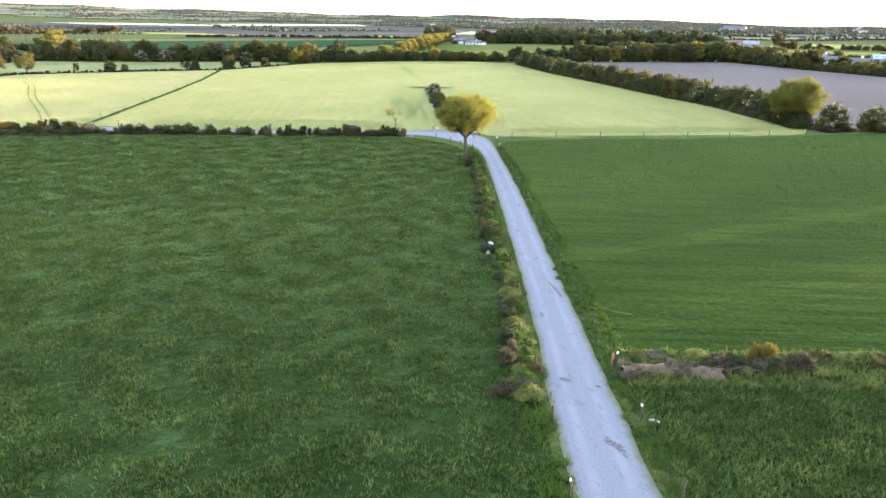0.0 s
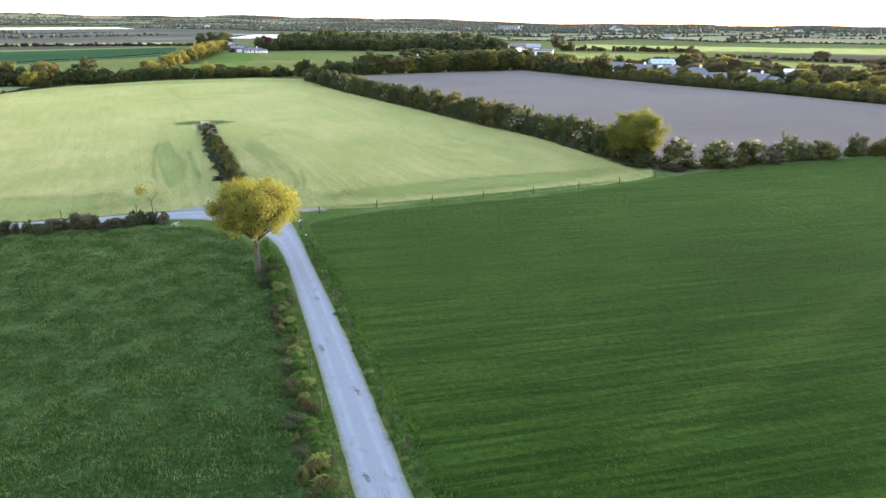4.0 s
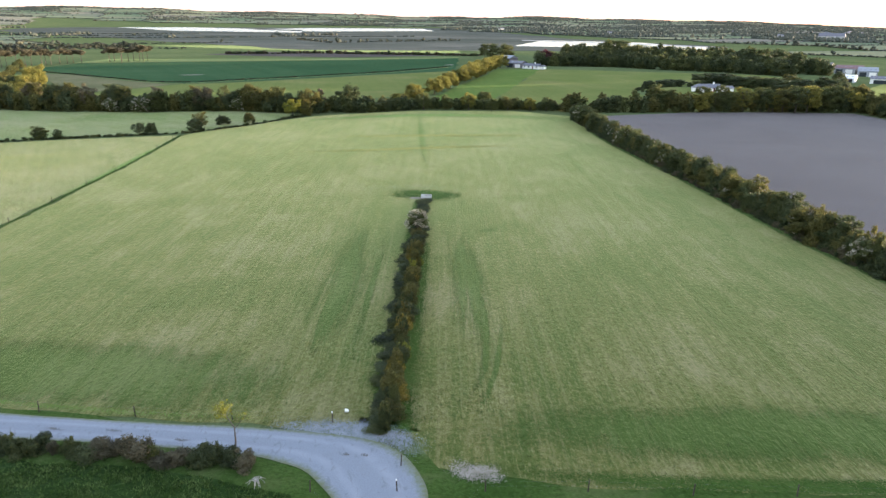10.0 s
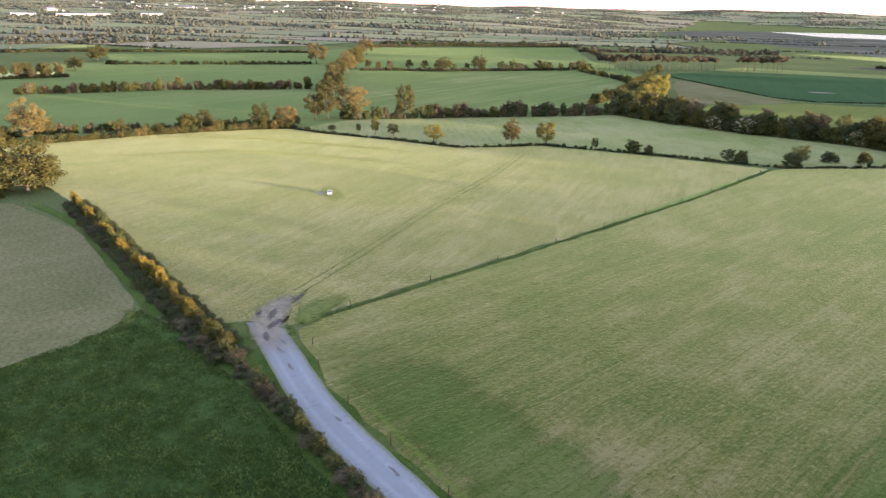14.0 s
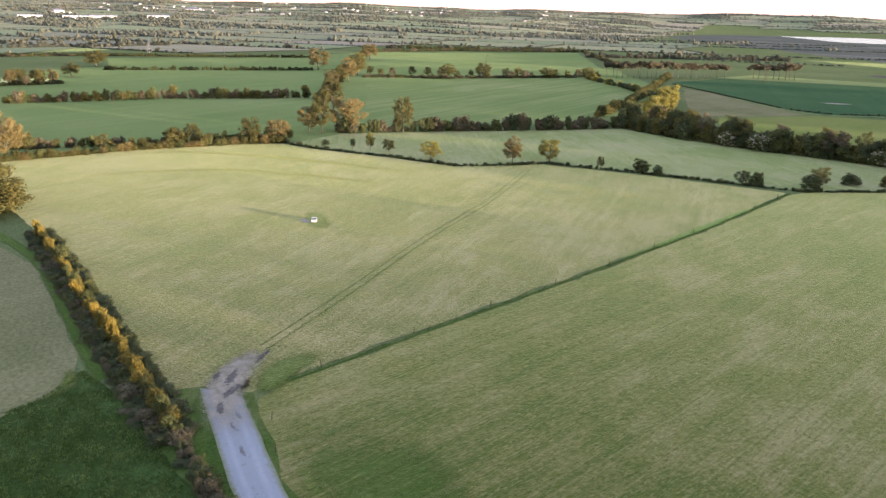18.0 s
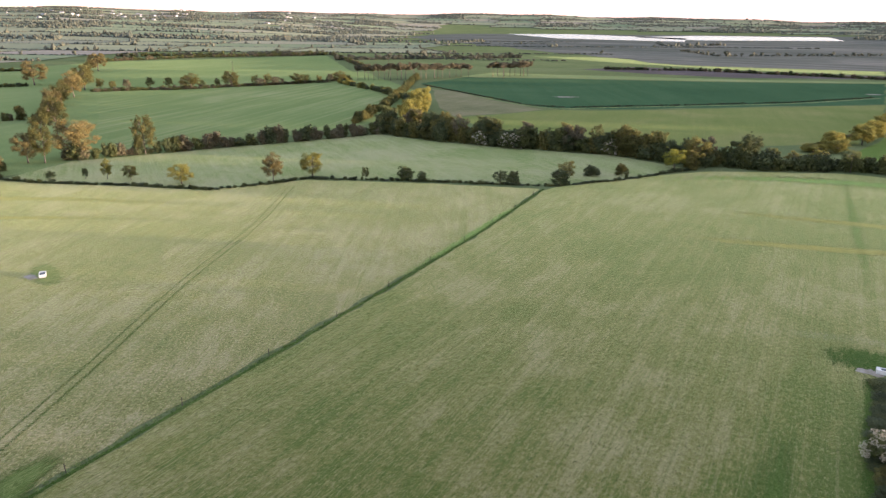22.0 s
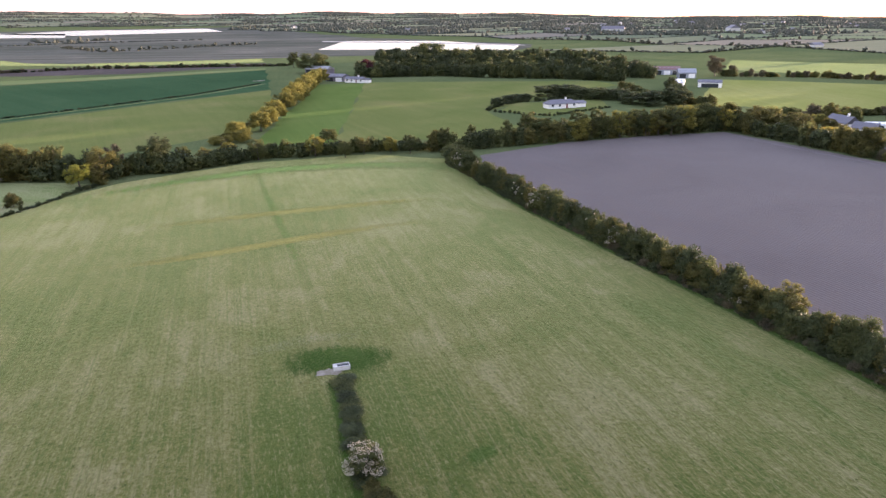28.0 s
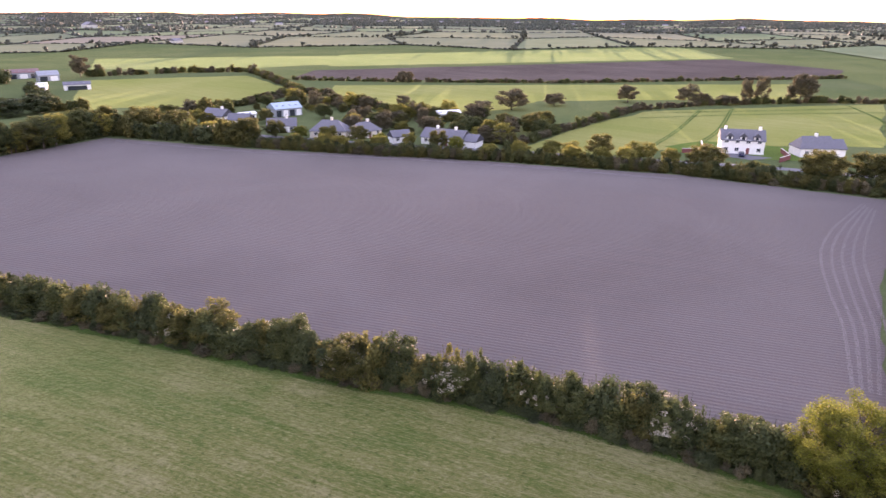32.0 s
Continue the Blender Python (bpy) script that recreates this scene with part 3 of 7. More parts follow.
def hedge(points, h, w, leafs, label, step=1.7, vary=0.3, far=False, gaps=0.0, name="hedge", part_name="shrub"):
    x0, y0 = points[0]
    ob = thing(name, pose(x0, y0, 0), label, "hedge")
    kinds = FAR_SHRUBS if far else SHRUBS
    for x, y, a in along(points, step):
        if rng.random() < gaps:
            continue
        k = 1 + vary * rng.normal() * 0.6
        hh, ww = h / 3 * max(0.4, k), w / 3 * max(0.5, 1 + vary * rng.normal() * 0.5)
        m = pose(x - x0 + rng.normal() * w * 0.1, y - y0 + rng.normal() * w * 0.1, 0, 0, 0, float(rng.uniform(0, 360))) @ Matrix.Diagonal((ww, ww, hh, 1))
        part(part_name, kinds[int(rng.integers(len(kinds)))], ob, mat=leafs[int(rng.integers(len(leafs)))], at=m)
    return ob


def sheet(name, pts, mat, z, label, category="field"):
    """A flat piece of ground with the given outline."""
    me = mesh_of(name, [(x, y, 0) for x, y in pts], [range(len(pts))], [mat])
    bm = bmesh.new()
    bm.from_mesh(me)
    bmesh.ops.recalc_face_normals(bm, faces=bm.faces)
    for f in bm.faces:
        if f.normal.z < 0:
            f.normal_flip()
    bm.to_mesh(me)
    bm.free()
    ob = new(name, me)
    ob.location.z = z
    return tagged(ob, label, category, kind="structure")


def ragged(pts, step=2.0, amount=0.35, closed=True):
    """The same outline with an uneven edge."""
    line = pts + [pts[0]] if closed else pts
    out = []
    for (x0, y0), (x1, y1) in zip(line, line[1:]):
        d = math.hypot(x1 - x0, y1 - y0)
        n = max(1, int(d / step))
        for i in range(n):
            out.append((x0 + (x1 - x0) * i / n + rng.normal() * amount, y0 + (y1 - y0) * i / n + rng.normal() * amount))
    return out


def smooth_line(pts, step):
    """A Catmull-Rom line through pts."""
    p = [np.array(q, float) for q in pts]
    p = [2 * p[0] - p[1]] + p + [2 * p[-1] - p[-2]]
    out = []
    for a, b, c, d in zip(p, p[1:], p[2:], p[3:]):
        n = max(2, int(np.linalg.norm(c - b) / step))
        for i in range(n):
            t = i / n
            out.append(0.5 * (2 * b + (c - a) * t + (2 * a - 5 * b + 4 * c - d) * t * t + (3 * b - a - 3 * c + d) * t ** 3))
    out.append(p[-2])
    return np.array(out)


def ribbon(name, left, right, mat, z, crown=0.0, across=6):
    """A strip between two lines of equal count, slightly crowned, with an 'across' value for wear."""
    n = len(left)
    v, f, acc = [], [], []
    for i in range(n):
        for k in range(across + 1):
            u = k / across
            p = left[i] * (1 - u) + right[i] * u
            wob = 0.16 * noise.noise(Vector((p[0] * 0.3, p[1] * 0.3, 3.0))) * (1 if k in (0, across) else 0)
            v.append((p[0] + wob, p[1] + wob * 0.6, z + crown * (1 - (2 * u - 1) ** 2)))
            acc.append(u)
    for i in range(n - 1):
        o = i * (across + 1)
        f += [(o + k, o + k + 1, o + across + 2 + k, o + across + 1 + k) for k in range(across)]
    me = mesh_of(name, v, f, [mat], True)
    at = me.attributes.new("across", "FLOAT", "POINT")
    at.data.foreach_set("value", acc)
    ob = new(name, me)
    bm = bmesh.new()
    bm.from_mesh(me)
    bmesh.ops.recalc_face_normals(bm, faces=bm.faces)
    if sum(q.normal.z for q in bm.faces) < 0:
        bmesh.ops.reverse_faces(bm, faces=bm.faces)
    bm.to_mesh(me)
    bm.free()
    return ob

# ---------- the ground ----------


def ground_z(x, y):
    """Flat nearby, rising to low hills on the skyline."""
    r = np.hypot(x, y - 140)
    a = np.arctan2(x, y - 140)
    tilt = -0.0035 - 0.0165 * np.sin(a - 0.15)       # the skyline stands higher in the west than in the east
    hill = 42 + 4700 * tilt + 6 * np.sin(a * 9.7) + 4 * np.sin(a * 23.0 + 1) + 3 * np.sin(a * 51.0)
    q = np.clip((a + 0.95) / 0.4, 0, 1)
    begin = np.where(hill > 0, 1100 + 1550 * q * q * (3 - 2 * q), 900)
    t = np.clip((r - begin) / (4900 - begin), 0, 1)
    return t * t * (3 - 2 * t) * hill - 0.01


def make_ground():
    radii = np.r_[0, np.linspace(60, 900, 8), np.linspace(1150, 4960, 22)]
    n = 120
    v = [(0, 140, -0.01)]
    for q in radii[1:]:
        a = np.arange(n) * 2 * np.pi / n
        x, y = q * np.sin(a), 140 + q * np.cos(a)
        v += list(zip(x, y, ground_z(x, y)))
    f = [(0, 1 + (k + 1) % n, 1 + k) for k in range(n)]
    for i in range(len(radii) - 2):
        o = 1 + i * n
        f += [(o + k, o + (k + 1) % n, o + n + (k + 1) % n, o + n + k) for k in range(n)]
    ob = new("ground", mesh_of("ground", v, f, [M_ROUGH], True))
    return tagged(ob, "rough green grassland reaching to the low hills", "ground", kind="structure")


make_ground()

# fields, each a piece of ground of its own
FIELDS = {}
FIELDS["far_a"] = [(-262, 40), (-404, 40), (-400, 149), (-365, 291), (-292, 262), (-251, 228), (-255, 187), (-270, 147), (-272, 138)]
FIELDS["far_b"] = [(-424, 40), (-500, 40), (-506, 158), (-521, 191), (-615, 236), (-546, 380), (-383, 305), (-390, 268), (-416, 232), (-415, 188)]
FIELDS["far_c"] = [(-637, 244), (-774, 269), (-708, 455), (-569, 392)]
FIELDS["far_d"] = [(-445, 376), (-383, 552), (-304, 502), (-263, 447), (-240, 390), (-233, 374), (-238, 329), (-253, 274), (-308, 294)]
FIELDS["far_e"] = [(-500, 410), (-793, 593), (-700, 849), (-463, 636), (-412, 565), (-449, 454)]
FIELDS["far_f"] = [(-891, 191), (-1872, 276), (-1668, 567), (-1037, 404), (-921, 278)]
FIELDS["lush"] = [(-28, 416), (0, 644), (31, 643), (2, 412)]
FIELDS["cows"] = [(2, 412), (33, 651), (189, 613), (190, 582), (107, 516), (80, 484), (78, 440), (98, 426), (42, 397), (36, 412)]
FIELDS["garden_a"] = [(84, 484), (100, 511), (149, 515), (142, 483), (103, 459)]
FIELDS["east_f"] = [(186, 476), (271, 600), (350, 538), (306, 451), (262, 428), (222, 437), (208, 467)]
FIELDS["east_f2"] = [(321, 672), (385, 766), (628, 522), (533, 465), (438, 565), (377, 581)]
FIELDS["east_g"] = [(268, 380), (337, 447), (499, 214), (475, 195), (415, 203), (366, 277), (338, 312), (303, 310), (285, 321)]
FIELDS["east_br"] = [(359, 501), (409, 526), (695, 295), (631, 195), (555, 193), (414, 367)]
FIELDS["east_h"] = [(216, 263), (260, 263), (331, 256), (399, 188), (422, 161), (292, 157), (279, 185), (258, 209), (225, 236)]
FIELDS["east_i"] = [(441, 542), (546, 620), (870, 382), (716, 289)]
FIELDS["reservoir"] = [(8, 1111), (59, 1393), (207, 1319), (283, 1119), (244, 1013), (93, 1085)]
FIELDS["lake_a"] = [(-1372, 2481), (-1174, 2567), (-613, 2180), (-516, 1848), (-891, 1942)]
FIELDS["lake_b"] = [(-797, 2236), (-686, 2557), (-311, 2586), (-223, 2180), (-528, 1990)]
FIELDS["far_dark"] = [(-336, 570), (-345, 646), (-267, 682), (-142, 733), (-42, 788), (-31, 623), (-100, 555), (-149, 506), (-180, 486), (-230, 508), (-287, 543)]
FIELDS["far_wedge"] = [(-303, 542), (-285, 540), (-226, 502), (-184, 480), (-191, 454), (-208, 427), (-245, 466)]
FIELDS["far_g"] = [(-206, 423), (-190, 452), (-178, 482), (-147, 501), (-99, 549), (-31, 616), (-24, 514), (-30, 451), (-85, 400), (-134, 403), (-177, 403)]
FIELDS["far_h"] = [(-353, 649), (-354, 708), (-286, 724), (-150, 763), (-44, 807), (-42, 791), (-144, 739), (-269, 688)]
FIELDS["far_brown"] = [(-306, 804), (-273, 875), (-174, 864), (-48, 878), (-46, 841), (-154, 782), (-230, 784)]
FIELDS["far_h2"] = [(-474, 1011), (-323, 1053), (-209, 1015), (-56, 984), (-50, 894), (-180, 890), (-315, 933)]
FIELDS["far_h3"] = [(-337, 481), (-341, 547), (-248, 446), (-223, 406), (-242, 379)]

FIELD_LIST = (
    ("far_h2", M_PALE, "pale pasture before the reed beds"), ("far_h3", M_FARGREEN, "green pasture behind golden trees"), ("far_wedge", M_STUBBLE, "brownish uncropped wedge beside the winter crop"),
    ("far_a", M_FARGREEN, "green pasture behind the western hedge"), ("far_b", M_FARGREEN, "green pasture between far hedges"),
    ("far_c", M_FARGREEN, "narrow green pasture beyond low hedges"), ("far_d", M_MOWN, "green pasture with pale mowing stripes"),
    ("far_e", M_FARGREEN, "green field with wheel lines, far off"), ("far_f", M_PALE, "pale pasture far off"),
    ("far_g", M_COWS, "green pasture behind the tall shelter belt"), ("far_dark", M_FARDARK, "dark green winter crop with a bare patch"),
    ("far_h", M_PALE, "pale grass strip beyond the dark crop"), ("far_brown", M_BROWN, "brown bare field far off"),
    ("lush", M_LUSH, "bright green strip beside a row of trees"), ("cows", M_COWS, "grazed green pasture with worn patches"),
    ("garden_a", M_COWS, "mown lawn round a white bungalow"), ("east_f", M_SUNLIT, "pasture tinted pale yellow green as if sunlit"),
    ("east_f2", M_PALE, "pale pasture far beyond hedges"), ("east_g", M_SUNLIT, "crop tinted yellow green as if in low sun"),
    ("east_br", M_BROWN, "brown tilled field far off"), ("east_h", M_SUNLIT, "crop with wheel lines, tinted pale yellow as if sunlit"),
    ("east_i", M_PALE, "far pale field below the hill"),
)
sheet("field", ragged([(-640, 200), (-420, 60), (-262, 60), (-258, 130), (-238, 240), (-222, 420), (-300, 520), (-450, 640), (-800, 620), (-760, 440)], 20, 1.0), M_FARGREEN, -0.004, "green pasture under the far hedges")
for k, (key, mat, label) in enumerate(FIELD_LIST):
    sheet("field", ragged(FIELDS[key], 14, 0.8), mat, 0.0 + 0.0015 * k, label)

DARK_FIELD = [(6.2, -60), (6.3, 34), (5.6, 46), (5.5, 75), (5.2, 100), (4.8, 114), (2.4, 124), (-3, 131.8), (-14, 134), (-50, 133.8), (-76, 133.4), (-92, 130), (-87.5, 124.9), (-82, 109), (-90, 60), (-100, -60)]
RIGHT_FIELD = [(11.4, 43), (11.6, 60), (11.4, 84), (11.0, 106), (10.3, 119), (10.5, 126), (11.9, 129.8), (15, 131.6), (22.8, 133.2), (44, 134.6), (58, 136.6), (74, 140.8), (84, 143.4), (100, 145.2), (140, 147), (230, 149), (230, 43)]
NEAR_RIGHT = [(11.2, 38.6), (230, 38.6), (230, -60), (11.2, -60)]
MEADOW = [(5.8, 141.6), (8.5, 136.6), (22.8, 135.4), (44, 137), (58, 138.6), (73, 142.4), (77, 150), (73, 187), (62.5, 238), (48.5, 305), (37, 374), (12, 388), (-28, 382), (-62, 362), (-80, 338), (-93, 312), (-94.4, 306.9), (-86.2, 257.8), (-80.2, 209.3), (-76.5, 170.8), (-74, 150), (-72, 146), (-66, 144.2), (-56, 142.4), (-40, 141.8), (-10, 141.6)]
MEADOW_WEST = [(-74.6, 146), (-78, 172), (-81.8, 210), (-87.6, 258), (-96, 307), (-131, 292), (-160, 276), (-174, 249), (-198, 239), (-222, 226), (-238, 221), (-245, 206), (-251, 175), (-251, 146), (-249, 124), (-205, 127), (-175, 132.5), (-125, 135.8), (-96, 136.6), (-80, 138.0), (-79, 141.5)]
STRIP = [(-237, 224), (-221, 229.5), (-198, 242), (-173, 253), (-163, 279), (-131, 296), (-94, 314), (-80, 333), (-68, 362), (-99, 370), (-133, 362), (-171, 357), (-200, 359), (-210, 334), (-230, 291), (-247, 250)]
STUBBLE = [(-176, 106), (-171, 122), (-142, 129.8), (-117, 130.4), (-97, 130.0), (-91.6, 129.2), (-87.2, 125.4), (-81.6, 108), (-91, 60), (-180, 50)]
PLOUGH = [(75, 157), (88, 150), (140, 153), (211, 150), (210.5, 205), (198, 255), (187, 292), (171, 335), (156, 400), (123, 399), (86, 393), (50, 377), (44, 345), (51, 305), (63, 245), (74, 187)]
BANK = [(-80, 131.5), (-6, 131), (2, 119), (3.6, 100), (3.6, -60), (12.6, -60), (12.4, 118), (16, 130), (76, 139), (76, 144), (8, 138.6), (-80, 146)]
NEAR_FIELDS = (
    (BANK, M_BANK, "mixed rough grass along the track"),
    (DARK_FIELD, M_SWARD, "dark green ungrazed grass field in tufts"), (RIGHT_FIELD, M_RIGHT, "dense green grass field drilled in rows"),
    (NEAR_RIGHT, M_SWARD, "dark rough grass below the ditch"), (MEADOW, M_MEADOW, "pale freshly cut meadow with mowing streaks"),
    (MEADOW_WEST, M_MEADOW_W, "pale cut meadow yellowing towards the hedge"), (STRIP, M_STRIP, "pale green strip meadow between hedges"),
    (STUBBLE, M_STUBBLE, "brownish cut silage ground"), (PLOUGH, M_PLOUGH, "bare mauve brown tilled field with fine rows"),
)
for k, (outline, mat, label) in enumerate(NEAR_FIELDS):
    sheet("field", ragged(outline, 3.0, 0.25), mat, 0.038 + 0.002 * k, label)

# water far off
for key, label in (("reservoir", "bright still reservoir behind the woods"), ("lake_a", "long silver lagoon on the plain"), ("lake_b", "silver lagoon beyond the reed beds")):
    sheet("water", FIELDS[key], M_WATER, 0.12, label, "water")

# ---------- the gravel track ----------
LEFT = [(6.2, -60), (6.3, 28), (6.7, 45), (6.9, 60), (6.9, 84), (6.8, 100), (6.4, 116), (5.2, 124), (1.8, 130), (-2.1, 134.6), (-6, 136.4), (-12, 137), (-24, 137.2), (-40, 136.5), (-50, 136.6), (-59, 137.5), (-69, 139.2), (-79, 140.9)]
RIGHT = [(10.3, -60), (10.4, 28), (10.3, 45), (10.2, 60), (10.1, 84), (9.8, 100), (9.3, 114), (9.0, 124), (8.8, 129.6), (7.6, 135.2), (3.2, 140.0), (-6, 141.2), (-22, 141), (-40, 141.0), (-48, 141.1), (-55, 141.6), (-66, 143.4), (-74, 144.6)]


def paired(a, b, per=14):
    """Both edges cut into the same number of pieces between each pair of given points."""
    out = []
    for line in (a, b):
        p = [np.array(q, float) for q in line]
        p = [2 * p[0] - p[1]] + p + [2 * p[-1] - p[-2]]
        got = []
        for w, x, y, z in zip(p, p[1:], p[2:], p[3:]):
            for i in range(per):
                t = i / per
                got.append(0.5 * (2 * x + (y - w) * t + (2 * w - 5 * x + 4 * y - z) * t * t + (3 * x - w - 3 * y + z) * t ** 3))
        got.append(p[-2])
        out.append(np.array(got))
    return out


road_l, road_r = paired(LEFT, RIGHT)
tagged(ribbon("road", road_l, road_r, M_ROAD, 0.086, 0.03), "grey gravel farm track with lighter wheel ruts", "track", kind="structure")

# ---------- trees that stand alone ----------
def single_tree(x, y, h, w, seed, label, leaf, n, fork, trunk_r, low):
    """The two spreading trees that the camera passes, built with more limbs and leaves."""
    r = np.random.default_rng(seed)
    ob = thing("tree", pose(x, y, 0), label, "tree")
    wood, clumps = crown_frame(r, h, w, fork, trunk_r, 64, w * 0.105, low)
    part("trunk", mesh_of("trunk", *wood, smooth=True), ob, "pale grey bark, forked low", M_BARK)
    part("crown", mesh_of("crown", *leaves(clumps, n, 0.075, r, 0.05)), ob, "", leaf)
    return ob


single_tree(3.4, 110.9, 10.6, 9.5, 11, "spreading tree in yellow green spring leaf beside the track", L_SPRING, 46000, 3.5, 0.30, 0.56)
single_tree(75.6, 153.4, 10.6, 11.8, 12, "rounded yellow green tree in the field hedge", L_SPRING, 84000, 2.6, 0.30, 0.32)

WEST = [(-182.5, 126.6, 11.7, 13.8), (-188.1, 115.3, 10.2, 8.2), (-180.2, 107.7, 11.4, 7.7), (-204.1, 112.0, 11.0, 6.6), (-253.6, 136.4, 14.9, 12.0), (-255.6, 164.1, 6.0, 4.8), (-254.2, 187.9, 6.4, 7.3), (-251.7, 193.5, 7.9, 6.3), (-243.7, 211.4, 10.0, 7.4), (-243.5, 221.5, 8.9, 9.6)] + [(-196, 104, 9, 7), (-212, 106, 10, 8), (-226, 108, 8, 8), (-240, 112, 7, 6), (-258, 128, 6, 6), (-172, 112, 5, 5), (-218, 118, 6, 6), (-262, 142, 8, 7)]
for x, y, h, w in WEST:
    tree(x, y, h, w, "bush" if w > 1.1 * h else "ash", (L_OLIVE, L_ORANGE)[int(x * 7 + y) % 2] if 7 < h < 11.5 else L_ORANGE if h > 14 else L_OLIVE, "bronze leaved tree in the western hedge", group="western hedge trees")
ORANGE = [(-251.9, 243.5, 18.0, 8.7), (-252.0, 254.7, 14.4, 17.4), (-239.0, 273.1, 14.9, 9.7), (-256.6, 240.2, 10.9, 10.3), (-357.6, 301.6, 16.1, 11.5), (-416.0, 336.7, 14.4, 13.4), (-451.5, 363.0, 16.4, 16.2), (-494.3, 394.0, 18.0, 17.8), (-661.4, 501.5, 18.3, 20.3), (-558.3, 391.7, 17.8, 22.4), (-491.2, 403.6, 7.8, 7.1), (-375.1, 124.2, 6.5, 10.6), (-311.8, 279.2, 16.4, 11.2)]
for x, y, h, w in ORANGE:
    tree(x, y, h, w * 0.88, "ash", (L_ORANGE, L_ORANGE, L_OLIVE)[int(abs(x)) % 3], "tall bronze leaved tree in a field boundary", group="bronze boundary trees")
LINE = [(-225.2, 231.5, 2.5, 3.7), (-216.0, 237.5, 4.0, 2.0), (-210.5, 241.4, 6.6, 3.6), (-203.9, 245.1, 4.7, 4.7), (-186.6, 250.6, 6.2, 7.5), (-166.0, 267.9, 9.4, 6.5), (-162.1, 280.5, 8.2, 7.7), (-146.2, 287.4, 4.1, 2.4), (-135.8, 294.0, 4.1, 4.4), (-130.2, 294.9, 3.1, 2.7), (-109.0, 305.7, 4.3, 4.4), (-106.2, 308.5, 4.1, 3.8), (-94.4, 316.4, 4.6, 4.6), (-95.6, 323.5, 5.9, 5.2), (-91.3, 332.7, 3.6, 4.6), (-83.8, 338.8, 4.0, 3.9), (-73.3, 358.7, 7.1, 8.6), (-68.6, 360.8, 4.3, 4.5)]
for x, y, h, w in LINE:
    leaf = L_SPRING if x > -76 and h > 6 else (L_GOLD, L_SPRING, L_ORANGE)[int(x) % 3] if h > 6 else (L_BUSH, L_DARK, L_OLIVE)[int(abs(x)) % 3]
    tree(x, y, h, w, "ash" if h > 6 or int(abs(y)) % 2 else "bush", leaf, "olive leaved hedgerow tree" if h > 6 else "small dark thorn bush on the field bank", "tree" if h > 6 else "bush", "field bank bushes")
WEST_FAR = [(-440.3, 440.8, 11.2, 14.5), (-431.0, 468.6, 12.1, 13.0), (-660.5, 238.0, 14.3, 18.8), (-531.1, 105.0, 8.4, 8.6), (-502.1, 129.4, 15.9, 12.6), (-515.8, 149.3, 13.1, 12.5), (-518.7, 166.5, 10.9, 11.2), (-515.3, 176.5, 10.2, 9.0), (-566.3, 204.2, 9.8, 14.3), (-419.6, 486.7, 5.9, 7.8), (-415.9, 497.6, 6.7, 7.8), (-409.9, 515.2, 8.5, 12.2), (-398.6, 548.7, 8.6, 13.2)]
for x, y, h, w in WEST_FAR:
    tree(x, y, h, w, "ash", L_BROWN if h < 7 else L_OLIVE, "olive or brown far hedgerow tree", group="far western trees")
PINES = [(-401.2, 573.5, 12.3, 9.0), (-390.1, 573.8, 13.8, 9.8), (-383.1, 578.6, 13.3, 8.8), (-375.8, 584.6, 13.6, 9.7), (-368.6, 590.1, 14.4, 9.6), (-364.7, 601.6, 14.0, 9.7), (-360.7, 613.1, 13.2, 10.6), (-356.8, 624.7, 12.4, 10.6), (-352.7, 636.4, 12.5, 9.8), (-348.7, 648.2, 12.1, 9.8), (-330.4, 670.9, 12.4, 11.5), (-323.0, 677.3, 12.8, 11.4), (-315.7, 683.7, 13.1, 11.4), (-309.3, 687.7, 13.5, 11.3)]
for x, y, h, w in PINES:
    tree(x, y, h, w, "pine", L_BROWN, "tall bare stemmed pine in a row", group="pine row", bark=M_TWIG)
    tree(x + 3 + rng.normal() * 1.5, y + 5 + rng.normal() * 1.5, h * 0.95, w, "pine", L_BROWN, "tall bare stemmed pine in a row", group="pine row", bark=M_TWIG)
NORTH_ROW = [(-33.5, 425.2, 5.1, 9.3), (-27.3, 449.8, 8.4, 9.0), (-22.3, 480.5, 10.0, 9.9), (-19.4, 512.9, 9.9, 10.7), (-15.2, 543.2, 11.0, 11.6), (-9.8, 572.2, 12.0, 12.3), (-5.1, 616.6, 11.0, 12.8), (1.2, 656.9, 11.1, 13.0), (-40.6, 421.0, 3.4, 9.2)]
for x, y, h, w in NORTH_ROW:
    tree(x, y, h, w, "round", L_GOLD, "golden leaved tree in a straight row", group="gold tree row")
for x, y, h, w in ((-208, 392, 13, 11), (-217, 410, 15, 11), (-226, 424, 14, 11), (-203, 384, 10, 9), (-236, 438, 12, 9), (-246, 452, 10, 8), (-258, 468, 9, 8), (-36, 436, 7, 8), (-25, 465, 9, 9), (-17, 528, 10, 10), (-12, 558, 11, 11), (-7, 595, 11, 11), (-2, 636, 11, 11)):
    tree(x, y, h, w, "round", L_GOLD, "golden leaved tree in a field corner", group="gold tree row")
for k in range(15):
    x, y = -478 + 6.2 * k + rng.normal() * 2, 404 + 10.5 * k + rng.normal() * 2
    h = 4.5 + 4.5 * rng.random()
    tree(x, y, h, h * 0.75, "ash", (L_OLIVE, L_BROWN, L_BUSH)[k % 3], "thin hedgerow tree between two pastures", group="far western trees")
